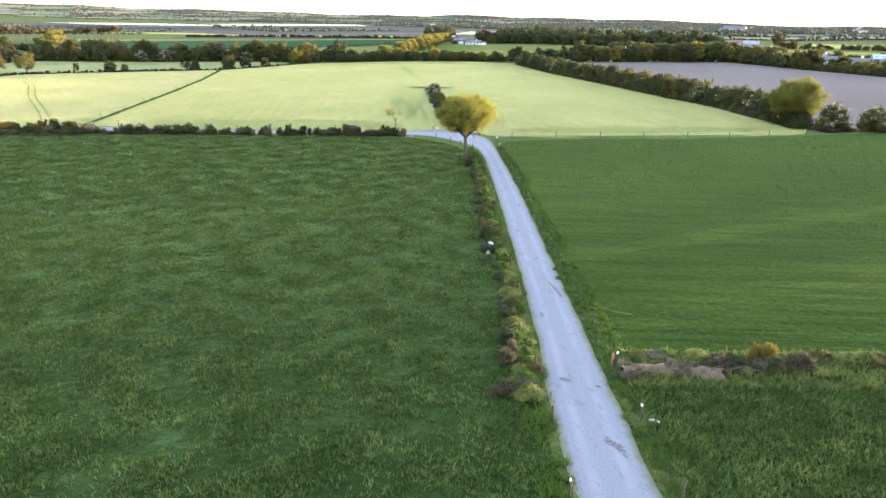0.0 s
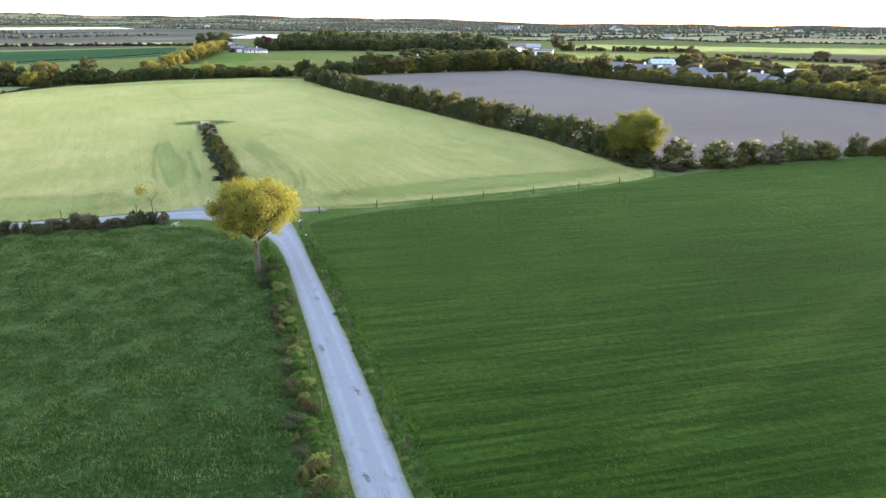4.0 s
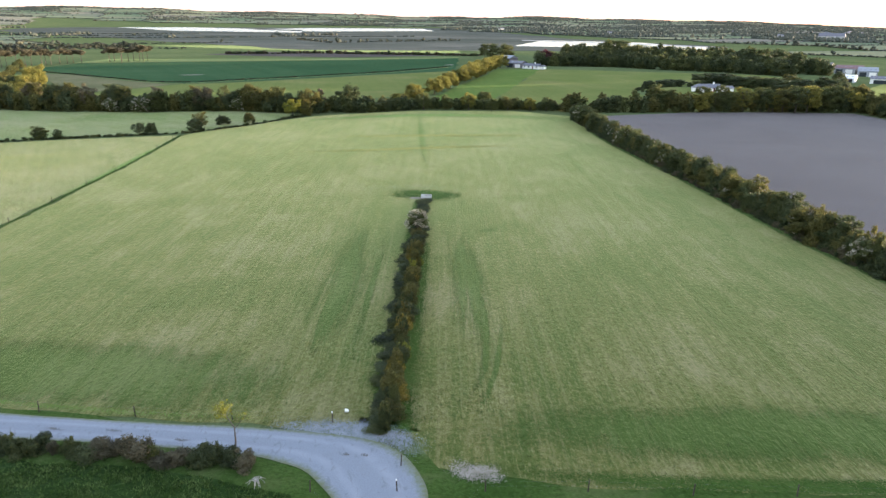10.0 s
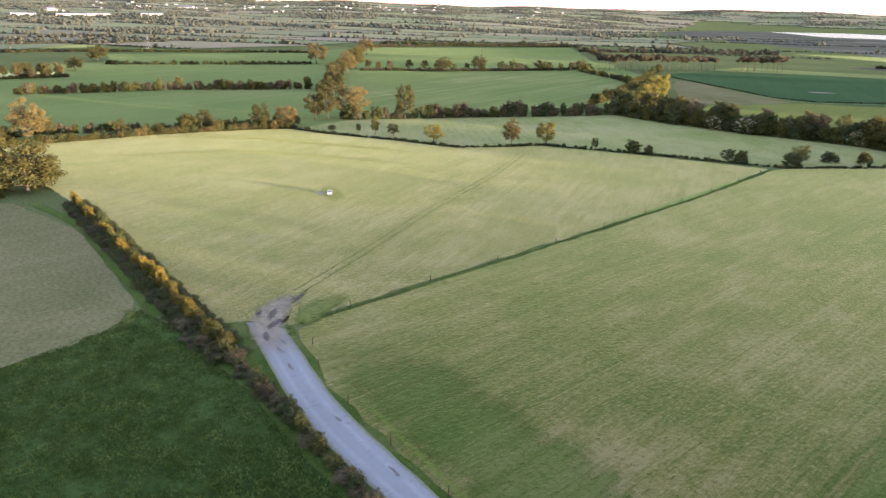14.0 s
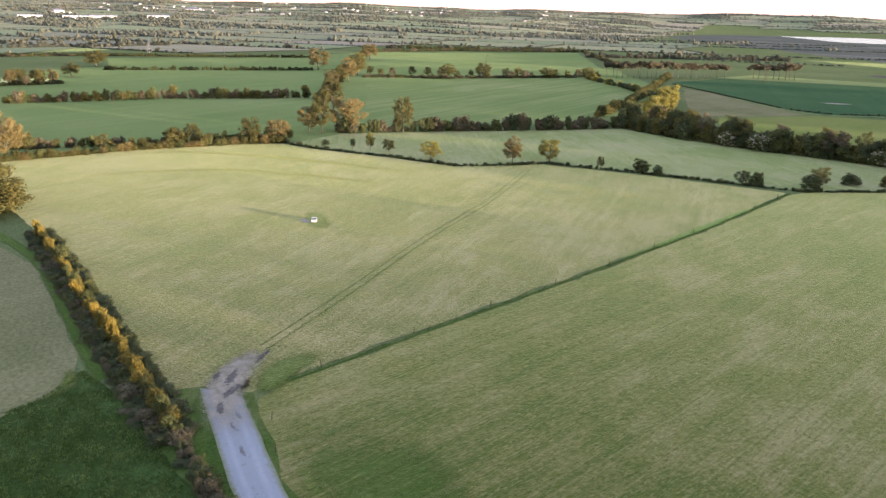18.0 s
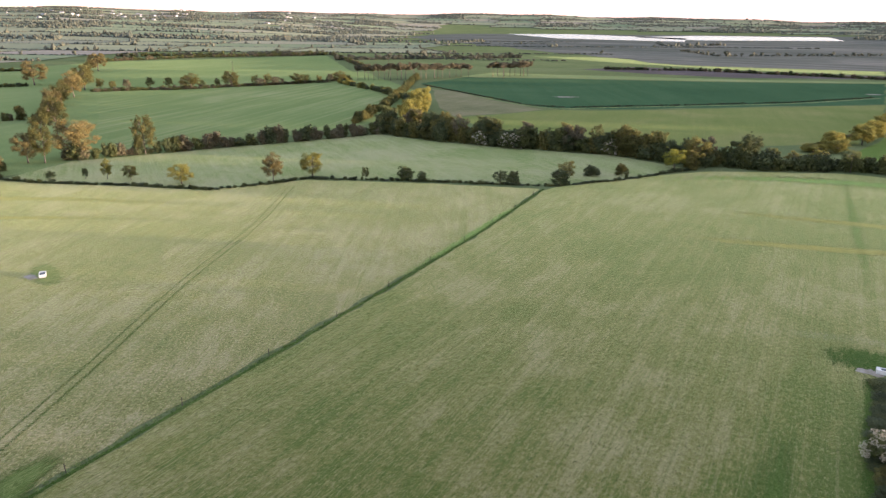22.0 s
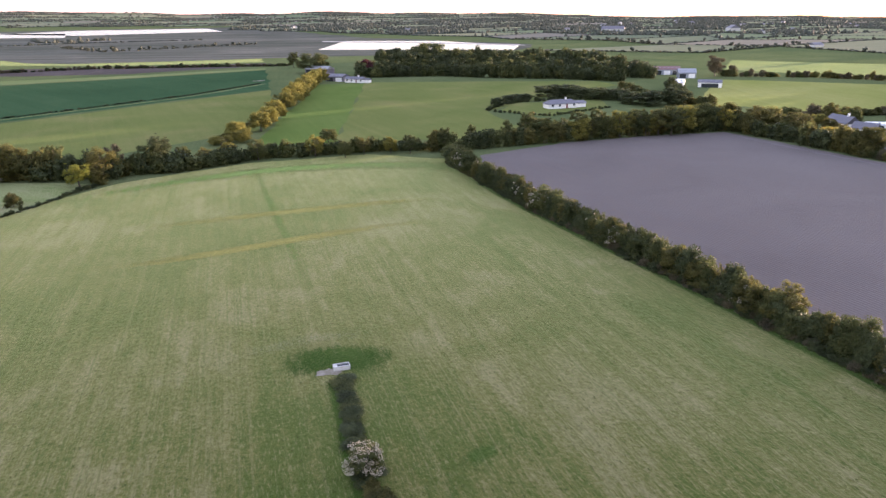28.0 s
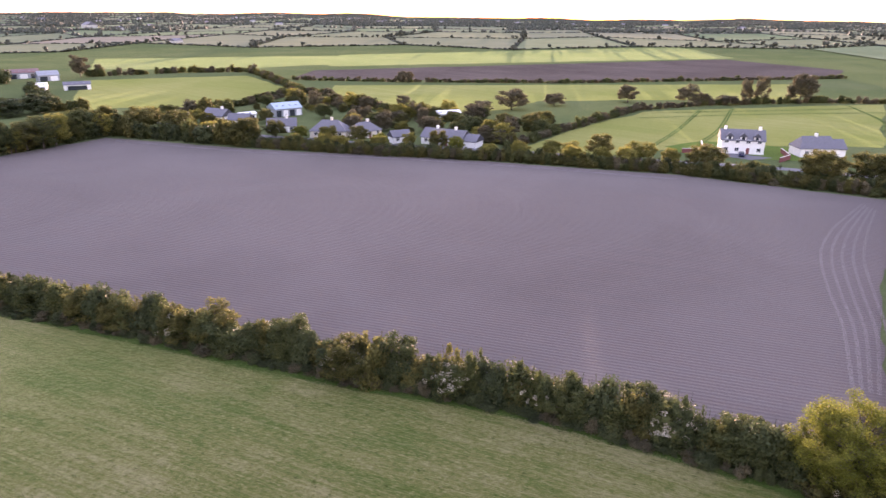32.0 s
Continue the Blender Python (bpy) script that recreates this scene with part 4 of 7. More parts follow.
for k in range(11):
    h = 6 + 4 * rng.random()
    tree(-512 + rng.normal() * 3, 106 + 8 * k, h, h * 0.8, "ash", (L_OLIVE, L_ORANGE, L_BROWN)[k % 3], "olive tree above a pale bare strip", group="far western trees")
NORTH_FARM = [(39.1, 386.3, 9.5, 6.8), (40.9, 374.1, 5.0, 9.5), (50.5, 395.2, 8.2, 5.3), (64.2, 395.3, 9.6, 5.3), (73.3, 397.6, 11.7, 10.7), (78.7, 395.4, 10.0, 9.0), (26.7, 392.7, 2.9, 4.9), (-0.3, 414.4, 5.8, 6.7), (38.8, 713.3, 11.7, 17.9), (-18.7, 810.7, 14.2, 12.6), (-1.1, 743.8, 16.0, 23.7), (117.2, 898.1, 15.7, 36.3)]
for x, y, h, w in NORTH_FARM:
    tree(x, y, h, w, "tall" if w < h else "round", L_BUSH, "green tree near the meadow's far corner", group="northern trees")
# the first seven are added to screen low sun from the tilled soil
EAST_EDGE = [(213, 223, 6.4, 7.0), (209, 257, 5.6, 6.0), (208, 238, 6.0, 6.5), (213, 231, 5.6, 6.0), (217, 243, 5.2, 6.5), (209.5, 247, 4.8, 5.5), (218, 250, 5.0, 6.0), (173.2, 402.2, 10.2, 14.1), (173.9, 382.8, 10.1, 11.5), (175.7, 346.9, 10.1, 10.4), (175.7, 367.0, 7.0, 10.4), (179.8, 329.1, 5.1, 6.6), (183.4, 318.2, 6.0, 5.8), (185.4, 313.2, 5.4, 6.5), (191.0, 301.0, 5.4, 6.1), (200.0, 263.5, 5.5, 5.4), (220.2, 234.1, 8.2, 8.4), (222.9, 222.0, 6.8, 10.0), (223.3, 212.3, 5.3, 6.0), (222.5, 201.9, 8.2, 10.6), (221.4, 187.3, 4.5, 7.2), (221.0, 170.3, 10.1, 11.3), (225.8, 158.2, 9.7, 11.2), (192.6, 309.5, 3.1, 5.5)]
for x, y, h, w in EAST_EDGE:
    tree(x, y, h, w, "round", L_GOLD if h < 8 else L_OLIVE, "yellow green tree between tilled field and houses", group="eastern edge trees")
EAST_FAR = [(282.8, 622.3, 14.7, 12.2), (294.4, 619.2, 8.2, 6.2), (376.6, 422.5, 7.7, 10.8), (367.4, 243.4, 9.9, 11.2), (387.6, 220.3, 13.6, 8.5), (391.9, 213.9, 14.4, 9.7), (402.9, 197.1, 16.1, 13.1), (359.2, 271.3, 9.5, 9.2), (371.8, 236.8, 5.8, 6.7), (378.0, 227.3, 5.0, 11.2), (303.4, 308.5, 10.4, 13.3), (287.4, 316.2, 5.6, 10.4), (327.0, 297.4, 6.3, 10.0), (230.9, 306.8, 6.5, 8.8), (246.2, 334.1, 4.8, 9.6), (270.2, 326.7, 2.5, 9.1)]
for x, y, h, w in EAST_FAR:
    tree(x, y, h, w, "round" if w > 0.7 * h else "tall", L_BROWN, "tree against the sun in far hedges", group="far eastern trees")
WOOD = [(99.4, 515.8, 4.1, 8.8), (108.0, 520.4, 4.1, 8.9), (127.3, 535.0, 6.6, 14.2), (134.5, 529.8, 7.1, 14.0), (141.5, 524.7, 6.8, 13.8), (149.3, 515.0, 6.9, 13.4), (158.6, 510.2, 6.8, 13.2), (88.7, 502.3, 4.5, 6.8), (159.2, 492.9, 6.0, 12.1), (163.8, 482.8, 7.9, 13.3), (176.6, 482.7, 9.2, 13.3)]
for x, y, h, w in WOOD:
    tree(x, y, h, w, "bush", L_DARK, "dark tree sheltering a white bungalow", group="bungalow shelter trees")

# ---------- hedges ----------
E_HEDGE = hedge([(76.2, 150), (74.0, 187), (67.6, 213), (58.6, 258), (47.0, 310), (37.4, 370)], 5.5, 4.6, [L_BUSH, L_OLIVE, L_DARK, L_DARK, L_BUSH], "tall mixed thorn hedge along the tilled field", 1.15, 0.3)
# weeds in dark leaves; their darkness also stands for the hedge's shade
hedge([(74.4, 150), (72.0, 187), (65.6, 213), (56.6, 258), (45.2, 310), (36.0, 368)], 1.4, 2.2, [L_DARK, L_BROWN, L_DARK], "dark weeds and painted shade at the foot of the tall hedge", 1.0, 0.6)
hedge([(80, 146.5), (104, 147.6), (121, 148), (150, 149), (215, 150)], 3.8, 4.4, [L_BUSH, L_BROWN, L_OLIVE], "broken thorn hedge with blossom along the tilled field", 3.2, 0.4)
hedge([(3.3, 142.2), (2.4, 152.5), (0.8, 171), (-1.6, 200)], 2.2, 2.1, [L_OLIVE, L_BUSH, L_OLIVE, L_BUSH, L_SPRING, L_OLIVE, L_DARK, L_GORSE, L_OLIVE], "low straggling hedge with gorse between two meadows", 1.0, 0.5)
# weeds kept dark to paint in shade beside the middle hedge
hedge([(2.2, 142.5), (1.2, 152.5), (-0.5, 171), (-2.9, 200)], 0.8, 2.2, [L_DARK, L_DARK, L_BUSH], "dark weeds and painted shade along the middle hedge", 0.8, 0.6)
hedge([(-8, 135.6), (-30, 135.2), (-53, 135.4), (-70, 135.6)], 1.6, 2.4, [L_BUSH, L_BROWN, L_DARK], "low brambly hedge beside the track", 1.2, 0.5)
hedge([(-70, 135.4), (-96, 135.2), (-124.5, 134.3), (-163, 133.6)], 2.4, 1.9, [L_GORSE, L_GORSE, L_OLIVE, L_GORSE, L_BUSH], "gorse hedge in yellow flower", 0.95, 0.5, gaps=0.1)
hedge([(-70, 137.1), (-96, 137.0), (-124.5, 136.2), (-163, 135.4)], 0.9, 2.2, [L_DARK, L_DARK, L_BUSH], "dark weeds on the meadow side of the gorse", 0.8, 0.6)
hedge([(-70, 133.9), (-96, 133.6), (-124.5, 132.8), (-163, 132.0)], 1.1, 2.6, [L_DARK, L_DARK, L_BUSH, L_BROWN], "dark brambles on the bank below the gorse", 0.9, 0.6)
hedge([(-249, 120), (-251, 146.7), (-250.8, 174.8), (-244.7, 206), (-239, 222)], 2.8, 3.6, [L_OLIVE, L_ORANGE, L_BUSH, L_OLIVE], "olive and rusty western field hedge", 1.5, 0.45)
hedge([(-200, 122), (-225, 116), (-250, 118), (-272, 136)], 3.4, 5, [L_OLIVE, L_DARK, L_BUSH], "dark overgrown hedge at the field corner", 1.6, 0.5)
hedge([(-74, 132.6), (-96, 132.5), (-124, 132.2), (-160, 131.4)], 0.7, 1.6, [L_DARK, L_BUSH, L_BROWN], "dark brambles at the foot of the gorse hedge", 0.8, 0.7)
hedge([(-177, 112), (-192, 111), (-208, 112), (-222, 112)], 2.4, 5, [L_DARK, L_BUSH, L_OLIVE], "dark scrub in the field corner", 1.7, 0.6)
hedge([(-178, 119), (-192, 119), (-206, 118)], 2.0, 4.5, [L_DARK, L_DARK, L_OLIVE], "low dark scrub under the corner trees", 1.7, 0.6)
hedge([(-172, 106), (-190, 102), (-214, 100), (-240, 106)], 3.2, 5, [L_DARK, L_BUSH, L_OLIVE], "dark brambles under the corner trees", 1.8, 0.5)
hedge([(-237, 222), (-221, 227), (-198, 240), (-173, 250.5), (-165, 266), (-161, 278), (-131, 294.3), (-95, 312), (-81, 332), (-68, 362)], 0.9, 2.2, [L_DARK, L_BUSH], "low grassy bank with brambles", 1.6, 0.5)
hedge([(-250, 250), (-231, 293), (-210, 336), (-201, 361)], 5.0, 5, [L_BUSH, L_DARK, L_BROWN], "dark field hedge of thorn and ash", 3.0, 0.4, True)
hedge([(-203, 362), (-171, 361), (-148, 363), (-128, 367), (-99, 373), (-66, 370), (-45, 378)], 7.6, 7.5, [L_BUSH, L_DARK, L_DARK, L_OLIVE], "tall dark shelter belt of trees with blossom", 3.0, 0.3, True, part_name="tree_mass")
hedge([(-48, 374), (-28, 388), (12.6, 394), (34, 391)], 5.0, 5.5, [L_BUSH, L_DARK, L_BUSH], "dark thorn hedge closing the meadow", 2.6, 0.3, True)
hedge([(36, 388), (60, 391), (86, 396), (123, 402), (160, 404)], 6.5, 6.5, [L_BUSH, L_OLIVE, L_DARK, L_BUSH], "tall hedge behind the tilled field", 3.0, 0.35, True)
hedge([(160, 404), (167, 375), (172, 345)], 7.0, 6.5, [L_BUSH, L_OLIVE, L_DARK], "tall tree hedge at the corner of the tilled field", 2.4, 0.3, True)
hedge([(172, 345), (184, 300), (200, 257), (212, 206), (214, 152)], 3.5, 3.6, [L_BUSH, L_OLIVE, L_OLIVE, L_BROWN], "roadside hedge in front of the houses", 1.5, 0.3)

# second row, its height raised to block sun streaks over the tilled soil
hedge([(174, 346), (186, 301), (202, 258), (214, 207), (216, 152)], 3.9, 3.8, [L_BUSH, L_OLIVE, L_DARK], "dense second row of the roadside hedge", 1.6, 0.25)
hedge([(214, 207), (219, 190), (219, 160), (218, 140)], 3.6, 4.0, [L_BUSH, L_OLIVE, L_DARK], "overgrown hedge on the lane's field side", 1.6, 0.3)

# taller trees that rise out of the field hedges
for k in range(22):
    u = k / 21
    x, y = 84 + 78 * u + rng.normal() * 2, 397 + 8 * u + rng.normal() * 2
    h = 8 + 4 * rng.random()
    tree(x, y, h, h * (0.75 + 0.3 * rng.random()), ("round", "ash", "tall")[k % 3], (L_OLIVE, L_BUSH, L_BUSH, L_GOLD)[k % 4], "leafy tree in the hedge behind the tilled field", group="northern trees")
for k in range(12):
    x, y = 36 - 8.5 * k + rng.normal() * 2, 391 - 0.06 * (8.5 * k) + rng.normal() * 2
    h = 5 + 3 * rng.random()
    tree(x, y, h, h * 0.9, ("round", "ash")[k % 2], (L_OLIVE, L_BUSH, L_GOLD)[k % 3], "olive tree in the hedge that closes the meadow", group="northern trees")
for k in range(26):
    u = k / 25
    x, y = -203 + 150 * u + rng.normal() * 2, 364 + 12 * u + rng.normal() * 3
    h = 8 + 4 * rng.random()
    tree(x, y, h, h * (0.6 + 0.3 * rng.random()), ("round", "ash", "tall")[k % 3], (L_BUSH, L_DARK, L_OLIVE, L_BROWN)[k % 4], "dark tree of the tall shelter belt", group="shelter belt trees")

for k, (x, y) in enumerate(((195, 398), (193, 388), (191, 376), (193, 363), (191, 349), (194, 340), (196, 328), (199, 316), (198, 306), (203, 297), (206, 287), (205, 279))):
    h = 4.2 + 2.4 * rng.random()
    tree(x, y, h, h * (0.9 + 0.3 * rng.random()), "round", (L_GOLD, L_OLIVE, L_SPRING)[k % 3], "yellow green garden tree before a bungalow", group="front garden trees")

tree(38, 703, 13, 12, "round", L_RED, "dark copper beech behind the farmhouse", group="northern trees")

# ---------- countryside out to the skyline ----------
KEEP = [(-300, -100), (-430, 140), (-640, 230), (-800, 265), (-730, 470), (-810, 600), (-700, 860), (-410, 580), (-330, 690), (-290, 870), (-20, 850), (45, 780), (240, 790), (310, 690), (390, 770), (640, 540), (880, 385), (720, 180), (440, 130), (300, -100)]
BOG = [(-1900, 3000), (-305, 3050), (120, 1500), (320, 1150), (250, 1000), (6, 960), (-230, 930), (-560, 1180), (-1250, 1750)]


def inside(x, y, poly):
    hit = False
    for (x0, y0), (x1, y1) in zip(poly, poly[1:] + poly[:1]):
        if (y0 > y) != (y1 > y) and x < (x1 - x0) * (y - y0) / (y1 - y0) + x0:
            hit = not hit
    return hit


def patchwork_mat():
    m = Nodes("hazed_patchwork_fields", 0.95, 0.0)
    m.bsdf.inputs["Sheen Weight"].default_value, m.bsdf.inputs["Sheen Roughness"].default_value = 0.02, 0.4
    m.bsdf.inputs["Sheen Tint"].default_value = (0.80, 0.90, 0.78, 1)
    geo = m.n.new("ShaderNodeNewGeometry")
    flat = m.place()
    # field tones lightened and greyed to carry the distance haze
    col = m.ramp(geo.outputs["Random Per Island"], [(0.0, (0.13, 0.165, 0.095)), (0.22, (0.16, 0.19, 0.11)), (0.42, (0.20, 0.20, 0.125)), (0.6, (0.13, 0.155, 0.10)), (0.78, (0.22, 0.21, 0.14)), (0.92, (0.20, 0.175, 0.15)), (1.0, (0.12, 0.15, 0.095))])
    wide = m.noise(flat, 1 / 40, 4, 0.6)
    col = m.mix(m.mask(wide, 0.35, 0.7), m.mix(0.4, col, (0.55, 0.6, 0.45), "MULTIPLY"), col)
    return m.colour(col)


# patchwork, bog and far leaves have haze mixed into their colours
M_PATCH = patchwork_mat()
M_BOG = field_mat("reed_and_peat_flats", (0.105, 0.112, 0.088), (0.155, 0.155, 0.125), (0.24, 0.22, 0.185), 80, 70, 1.0, 160, (0.10, 0.115, 0.085))
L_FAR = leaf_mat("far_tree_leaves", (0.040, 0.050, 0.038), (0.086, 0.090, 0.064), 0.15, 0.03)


def countryside():
    r = np.random.default_rng(41)
    turn = radians(28)
    ca, sa = math.cos(turn), math.sin(turn)
    cu, cv = 210, 150
    nu, nv = 24, 32
    grid = {}
    for i in range(-nu, nu + 1):
        for j in range(-nv, nv + 1):
            u, v = i * cu + (j % 2) * 70 + r.uniform(-45, 45), j * cv + r.uniform(-30, 30)
            grid[i, j] = (u * ca - v * sa, u * sa + v * ca + 140)
    fv, ff, near, far = [], [], [], []
    for i in range(-nu, nu):
        for j in range(-nv, nv):
            q = [grid[i, j], grid[i + 1, j], grid[i + 1, j + 1], grid[i, j + 1]]
            cx, cy = sum(p[0] for p in q) / 4, sum(p[1] for p in q) / 4
            d = math.hypot(cx, cy - 140)
            if cy < -350 or d > 4700 or d < 300 or any(inside(x, y, KEEP) for x, y in q + [(cx, cy)]):
                continue
            bog = inside(cx, cy, BOG) or (d < 1800 and any(inside(x, y, BOG) for x, y in q))
            if not bog:
                k = len(fv)
                for x, y in q:
                    x, y = cx + (x - cx) * 0.965, cy + (y - cy) * 0.965
                    fv.append((x, y, float(ground_z(x, y)) + 0.35 + d * 0.0004))
                ff.append((k, k + 1, k + 2, k + 3))
            wood = r.random() < (0.06 if d < 1400 else 0.40)
            if bog and (cy > 1700 or cx > -200 or r.random() < 0.35):
                continue
            wood = wood and not bog
            lines = [(q[0], q[1]), (q[0], q[3])]
            for (x0, y0), (x1, y1) in lines:
                length = math.hypot(x1 - x0, y1 - y0)
                tall = r.random()
                step = 4.5 if d < 1300 else 5.5 if d < 2400 else 8
                for s in np.arange(0, length, step):
                    if r.random() < 0.08:
                        continue
                    x, y = x0 + (x1 - x0) * s / length + r.normal() * 1.5, y0 + (y1 - y0) * s / length + r.normal() * 1.5
                    h = (1.8 + 1.2 * r.random()) if tall < 0.6 else (2.5 + 5 * r.random() ** 2)
                    if r.random() < 0.07:
                        h += 4.5
                    (near if d < 1300 else far).append((x, y, h, max(h * 0.9, 5.0 if d < 1300 else 6.5 if d < 2400 else 9.5)))
            if wood:
                for _ in range(80 if d < 1400 else 110):
                    a, b = r.random(), r.random()
                    x, y = q[0][0] + (q[1][0] - q[0][0]) * a + (q[3][0] - q[0][0]) * b, q[0][1] + (q[1][1] - q[0][1]) * a + (q[3][1] - q[0][1]) * b
                    (near if d < 1300 else far).append((x, y, 5 + 4 * r.random(), 8))
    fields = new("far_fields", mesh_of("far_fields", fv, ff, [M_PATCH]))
    tagged(fields, "patchwork of small green and fallow fields, greyed for haze", "field", kind="structure")
    # leafy masses: each a handful of leaf sprays round a rough core
    for name, spots, n, sub in (("far_hedgerows", near, 26, True), ("far_woods", far, 0, False)):
        spots = np.array(spots)
        if sub:
            forms = []
            for s in range(6):
                blobs = [(r.uniform(-0.25, 0.25), r.uniform(-0.25, 0.25), r.uniform(0.25, 0.72), 0.3, 0.3, 0.27) for _ in range(4)]
                forms.append(join([leaves(blobs, n, 0.13, r, 0.7), hull(blobs, 0.85, r, 0.2)]))
        else:
            forms = []
            for s in range(6):
                ring = [(math.cos(a) * (0.42 + 0.16 * r.random()), math.sin(a) * (0.42 + 0.16 * r.random()), 0.3 + 0.25 * r.random()) for a in np.arange(5) * 1.2566]
                v = np.array(ring + [(r.normal() * 0.1, r.normal() * 0.1, 1.0)] + [(x * 0.8, y * 0.8, 0) for x, y, z in ring])
                f = [(k, (k + 1) % 5, 5) for k in range(5)] + [(6 + k, 6 + (k + 1) % 5, (k + 1) % 5, k) for k in range(5)]
                forms.append((v, f))
        chunks_v, chunks_f, k = [], [], 0
        which = r.integers(6, size=len(spots))
        for s, (v, f) in enumerate(forms):
            mine = spots[which == s]
            v = np.asarray(v)
            a = r.uniform(0, 6.28, len(mine))
            c, si = np.cos(a)[:, None], np.sin(a)[:, None]
            w, h = mine[:, 3:4], mine[:, 2:3]
            x = mine[:, 0:1] + (v[:, 0] * c - v[:, 1] * si) * w
            y = mine[:, 1:2] + (v[:, 0] * si + v[:, 1] * c) * w
            z = ground_z(mine[:, 0:1], mine[:, 1:2]) + v[:, 2] * h
            chunks_v.append(np.stack([x, y, z], -1).reshape(-1, 3))
            for i in range(len(mine)):
                chunks_f += [[p + k for p in q] for q in f]
                k += len(v)
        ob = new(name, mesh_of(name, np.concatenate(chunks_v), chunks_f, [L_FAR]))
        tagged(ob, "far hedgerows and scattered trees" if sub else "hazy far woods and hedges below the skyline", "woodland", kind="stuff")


countryside()
sheet("bog", ragged(BOG, 60, 8), M_BOG, 0.06, "flat brown reed and peat beds round the lagoons", "bog")


def far_town(cx, cy, sx, sy, n, seed, name="far_town"):
    """Pale walls and dark roofs of a town on the plain."""
    r = np.random.default_rng(seed)
    wall, roof = [], []
    for _ in range(n):
        x, y = cx + r.normal() * sx, cy + r.normal() * sy
        l, d, h = r.uniform(9, 18), r.uniform(7, 10), r.uniform(3, 5.5)
        if r.random() < 0.05:
            l, d, h = r.uniform(30, 60), 20, 7
        z = float(ground_z(x, y))
        a = r.uniform(0, 3.14)
        c, s = math.cos(a), math.sin(a)
        v, f = box(-l / 2, -d / 2, -0.5, l / 2, d / 2, h)
        wall.append(([(x + p * c - q * s, y + p * s + q * c, z + w) for p, q, w in v], f))
        v = [(-l / 2 - .4, -d / 2 - .4, h), (l / 2 + .4, -d / 2 - .4, h), (l / 2 + .4, d / 2 + .4, h), (-l / 2 - .4, d / 2 + .4, h), (-l / 2, 0, h + d * 0.3), (l / 2, 0, h + d * 0.3)]
        f = [(0, 1, 5, 4), (2, 3, 4, 5), (1, 2, 5), (3, 0, 4), (3, 2, 1, 0)]
        roof.append(([(x + p * c - q * s, y + p * s + q * c, z + w) for p, q, w in v], f))
    ob = thing(name, pose(0, 0, 0), "scattered pale houses and sheds on the far plain", "town", kind="stuff")
    tagged(part("wall", mesh_of("wall", *join(wall)), ob, mat=M_CONC), kind="stuff")
    tagged(part("roof", mesh_of("roof", *join(roof)), ob, mat=M_SLATE), kind="stuff")


far_town(-2900, 900, 160, 420, 40, 1)
far_town(-3000, 2000, 450, 620, 80, 2)
far_town(1100, 1900, 500, 450, 30, 3)
far_town(2000, 1500, 500, 400, 30, 4)

# ---------- far hedges that can be told apart ----------
def far_hedge(pts, h, w, leafs, label):
    return hedge(pts, h, w, leafs, label, max(2.6, w * 0.55), 0.35, True, 0.04)


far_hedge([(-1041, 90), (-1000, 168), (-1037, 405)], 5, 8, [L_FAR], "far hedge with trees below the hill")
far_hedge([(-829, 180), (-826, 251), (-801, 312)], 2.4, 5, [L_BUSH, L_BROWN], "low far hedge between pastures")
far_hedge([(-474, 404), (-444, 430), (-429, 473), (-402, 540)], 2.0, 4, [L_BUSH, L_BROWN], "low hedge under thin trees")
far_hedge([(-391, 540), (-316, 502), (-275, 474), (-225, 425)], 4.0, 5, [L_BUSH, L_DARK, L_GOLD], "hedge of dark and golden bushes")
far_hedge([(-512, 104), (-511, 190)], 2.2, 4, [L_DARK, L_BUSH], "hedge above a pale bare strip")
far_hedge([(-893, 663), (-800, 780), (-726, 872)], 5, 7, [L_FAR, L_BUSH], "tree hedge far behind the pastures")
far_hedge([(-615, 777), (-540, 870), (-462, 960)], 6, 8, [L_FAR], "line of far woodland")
far_hedge([(-414, 150), (-405, 187), (-400, 228), (-378, 267), (-370, 293)], 5.0, 5, [L_OLIVE, L_BUSH, L_BROWN], "far thorn hedge with olive trees")
far_hedge([(-521, 159), (-513, 189)], 3, 4, [L_BROWN, L_BUSH], "short brown far hedge")
far_hedge([(-621, 237), (-588, 306), (-552, 383)], 3.0, 4, [L_DARK, L_BUSH], "low clipped far hedge")
far_hedge([(-858, 188), (-812, 280), (-717, 460)], 3.0, 5, [L_DARK, L_BUSH], "low dark hedge far off")
far_hedge([(-350, 290), (-420, 335), (-487, 376), (-600, 450), (-755, 547)], 4.5, 5.5, [L_OLIVE, L_OLIVE, L_BROWN, L_ORANGE], "tall bronze hedge between pastures")
far_hedge([(-475, 389), (-441, 448), (-413, 515), (-404, 569)], 2.4, 4, [L_BUSH, L_BROWN], "low far hedge with thin trees")
far_hedge([(-231, 379), (-264, 444), (-302, 506), (-370, 613)], 4.5, 5, [L_BUSH, L_OLIVE], "bushy hedge up the slope")
far_hedge([(-810, 586), (-797, 711), (-708, 869), (-454, 655)], 4, 5, [L_BUSH, L_BROWN], "hedge round a far green field")
far_hedge([(-272, 140), (-256, 188), (-250, 228)], 3.2, 3.6, [L_BROWN, L_OLIVE, L_BUSH], "ragged hedge behind the cut meadow")
far_hedge([(-327, 564), (-251, 522), (-202, 494), (-178, 495), (-166, 507), (-129, 544), (-78, 599), (-39, 664)], 0.8, 2.4, [L_DARK], "dark rushes along a drain in the winter crop")
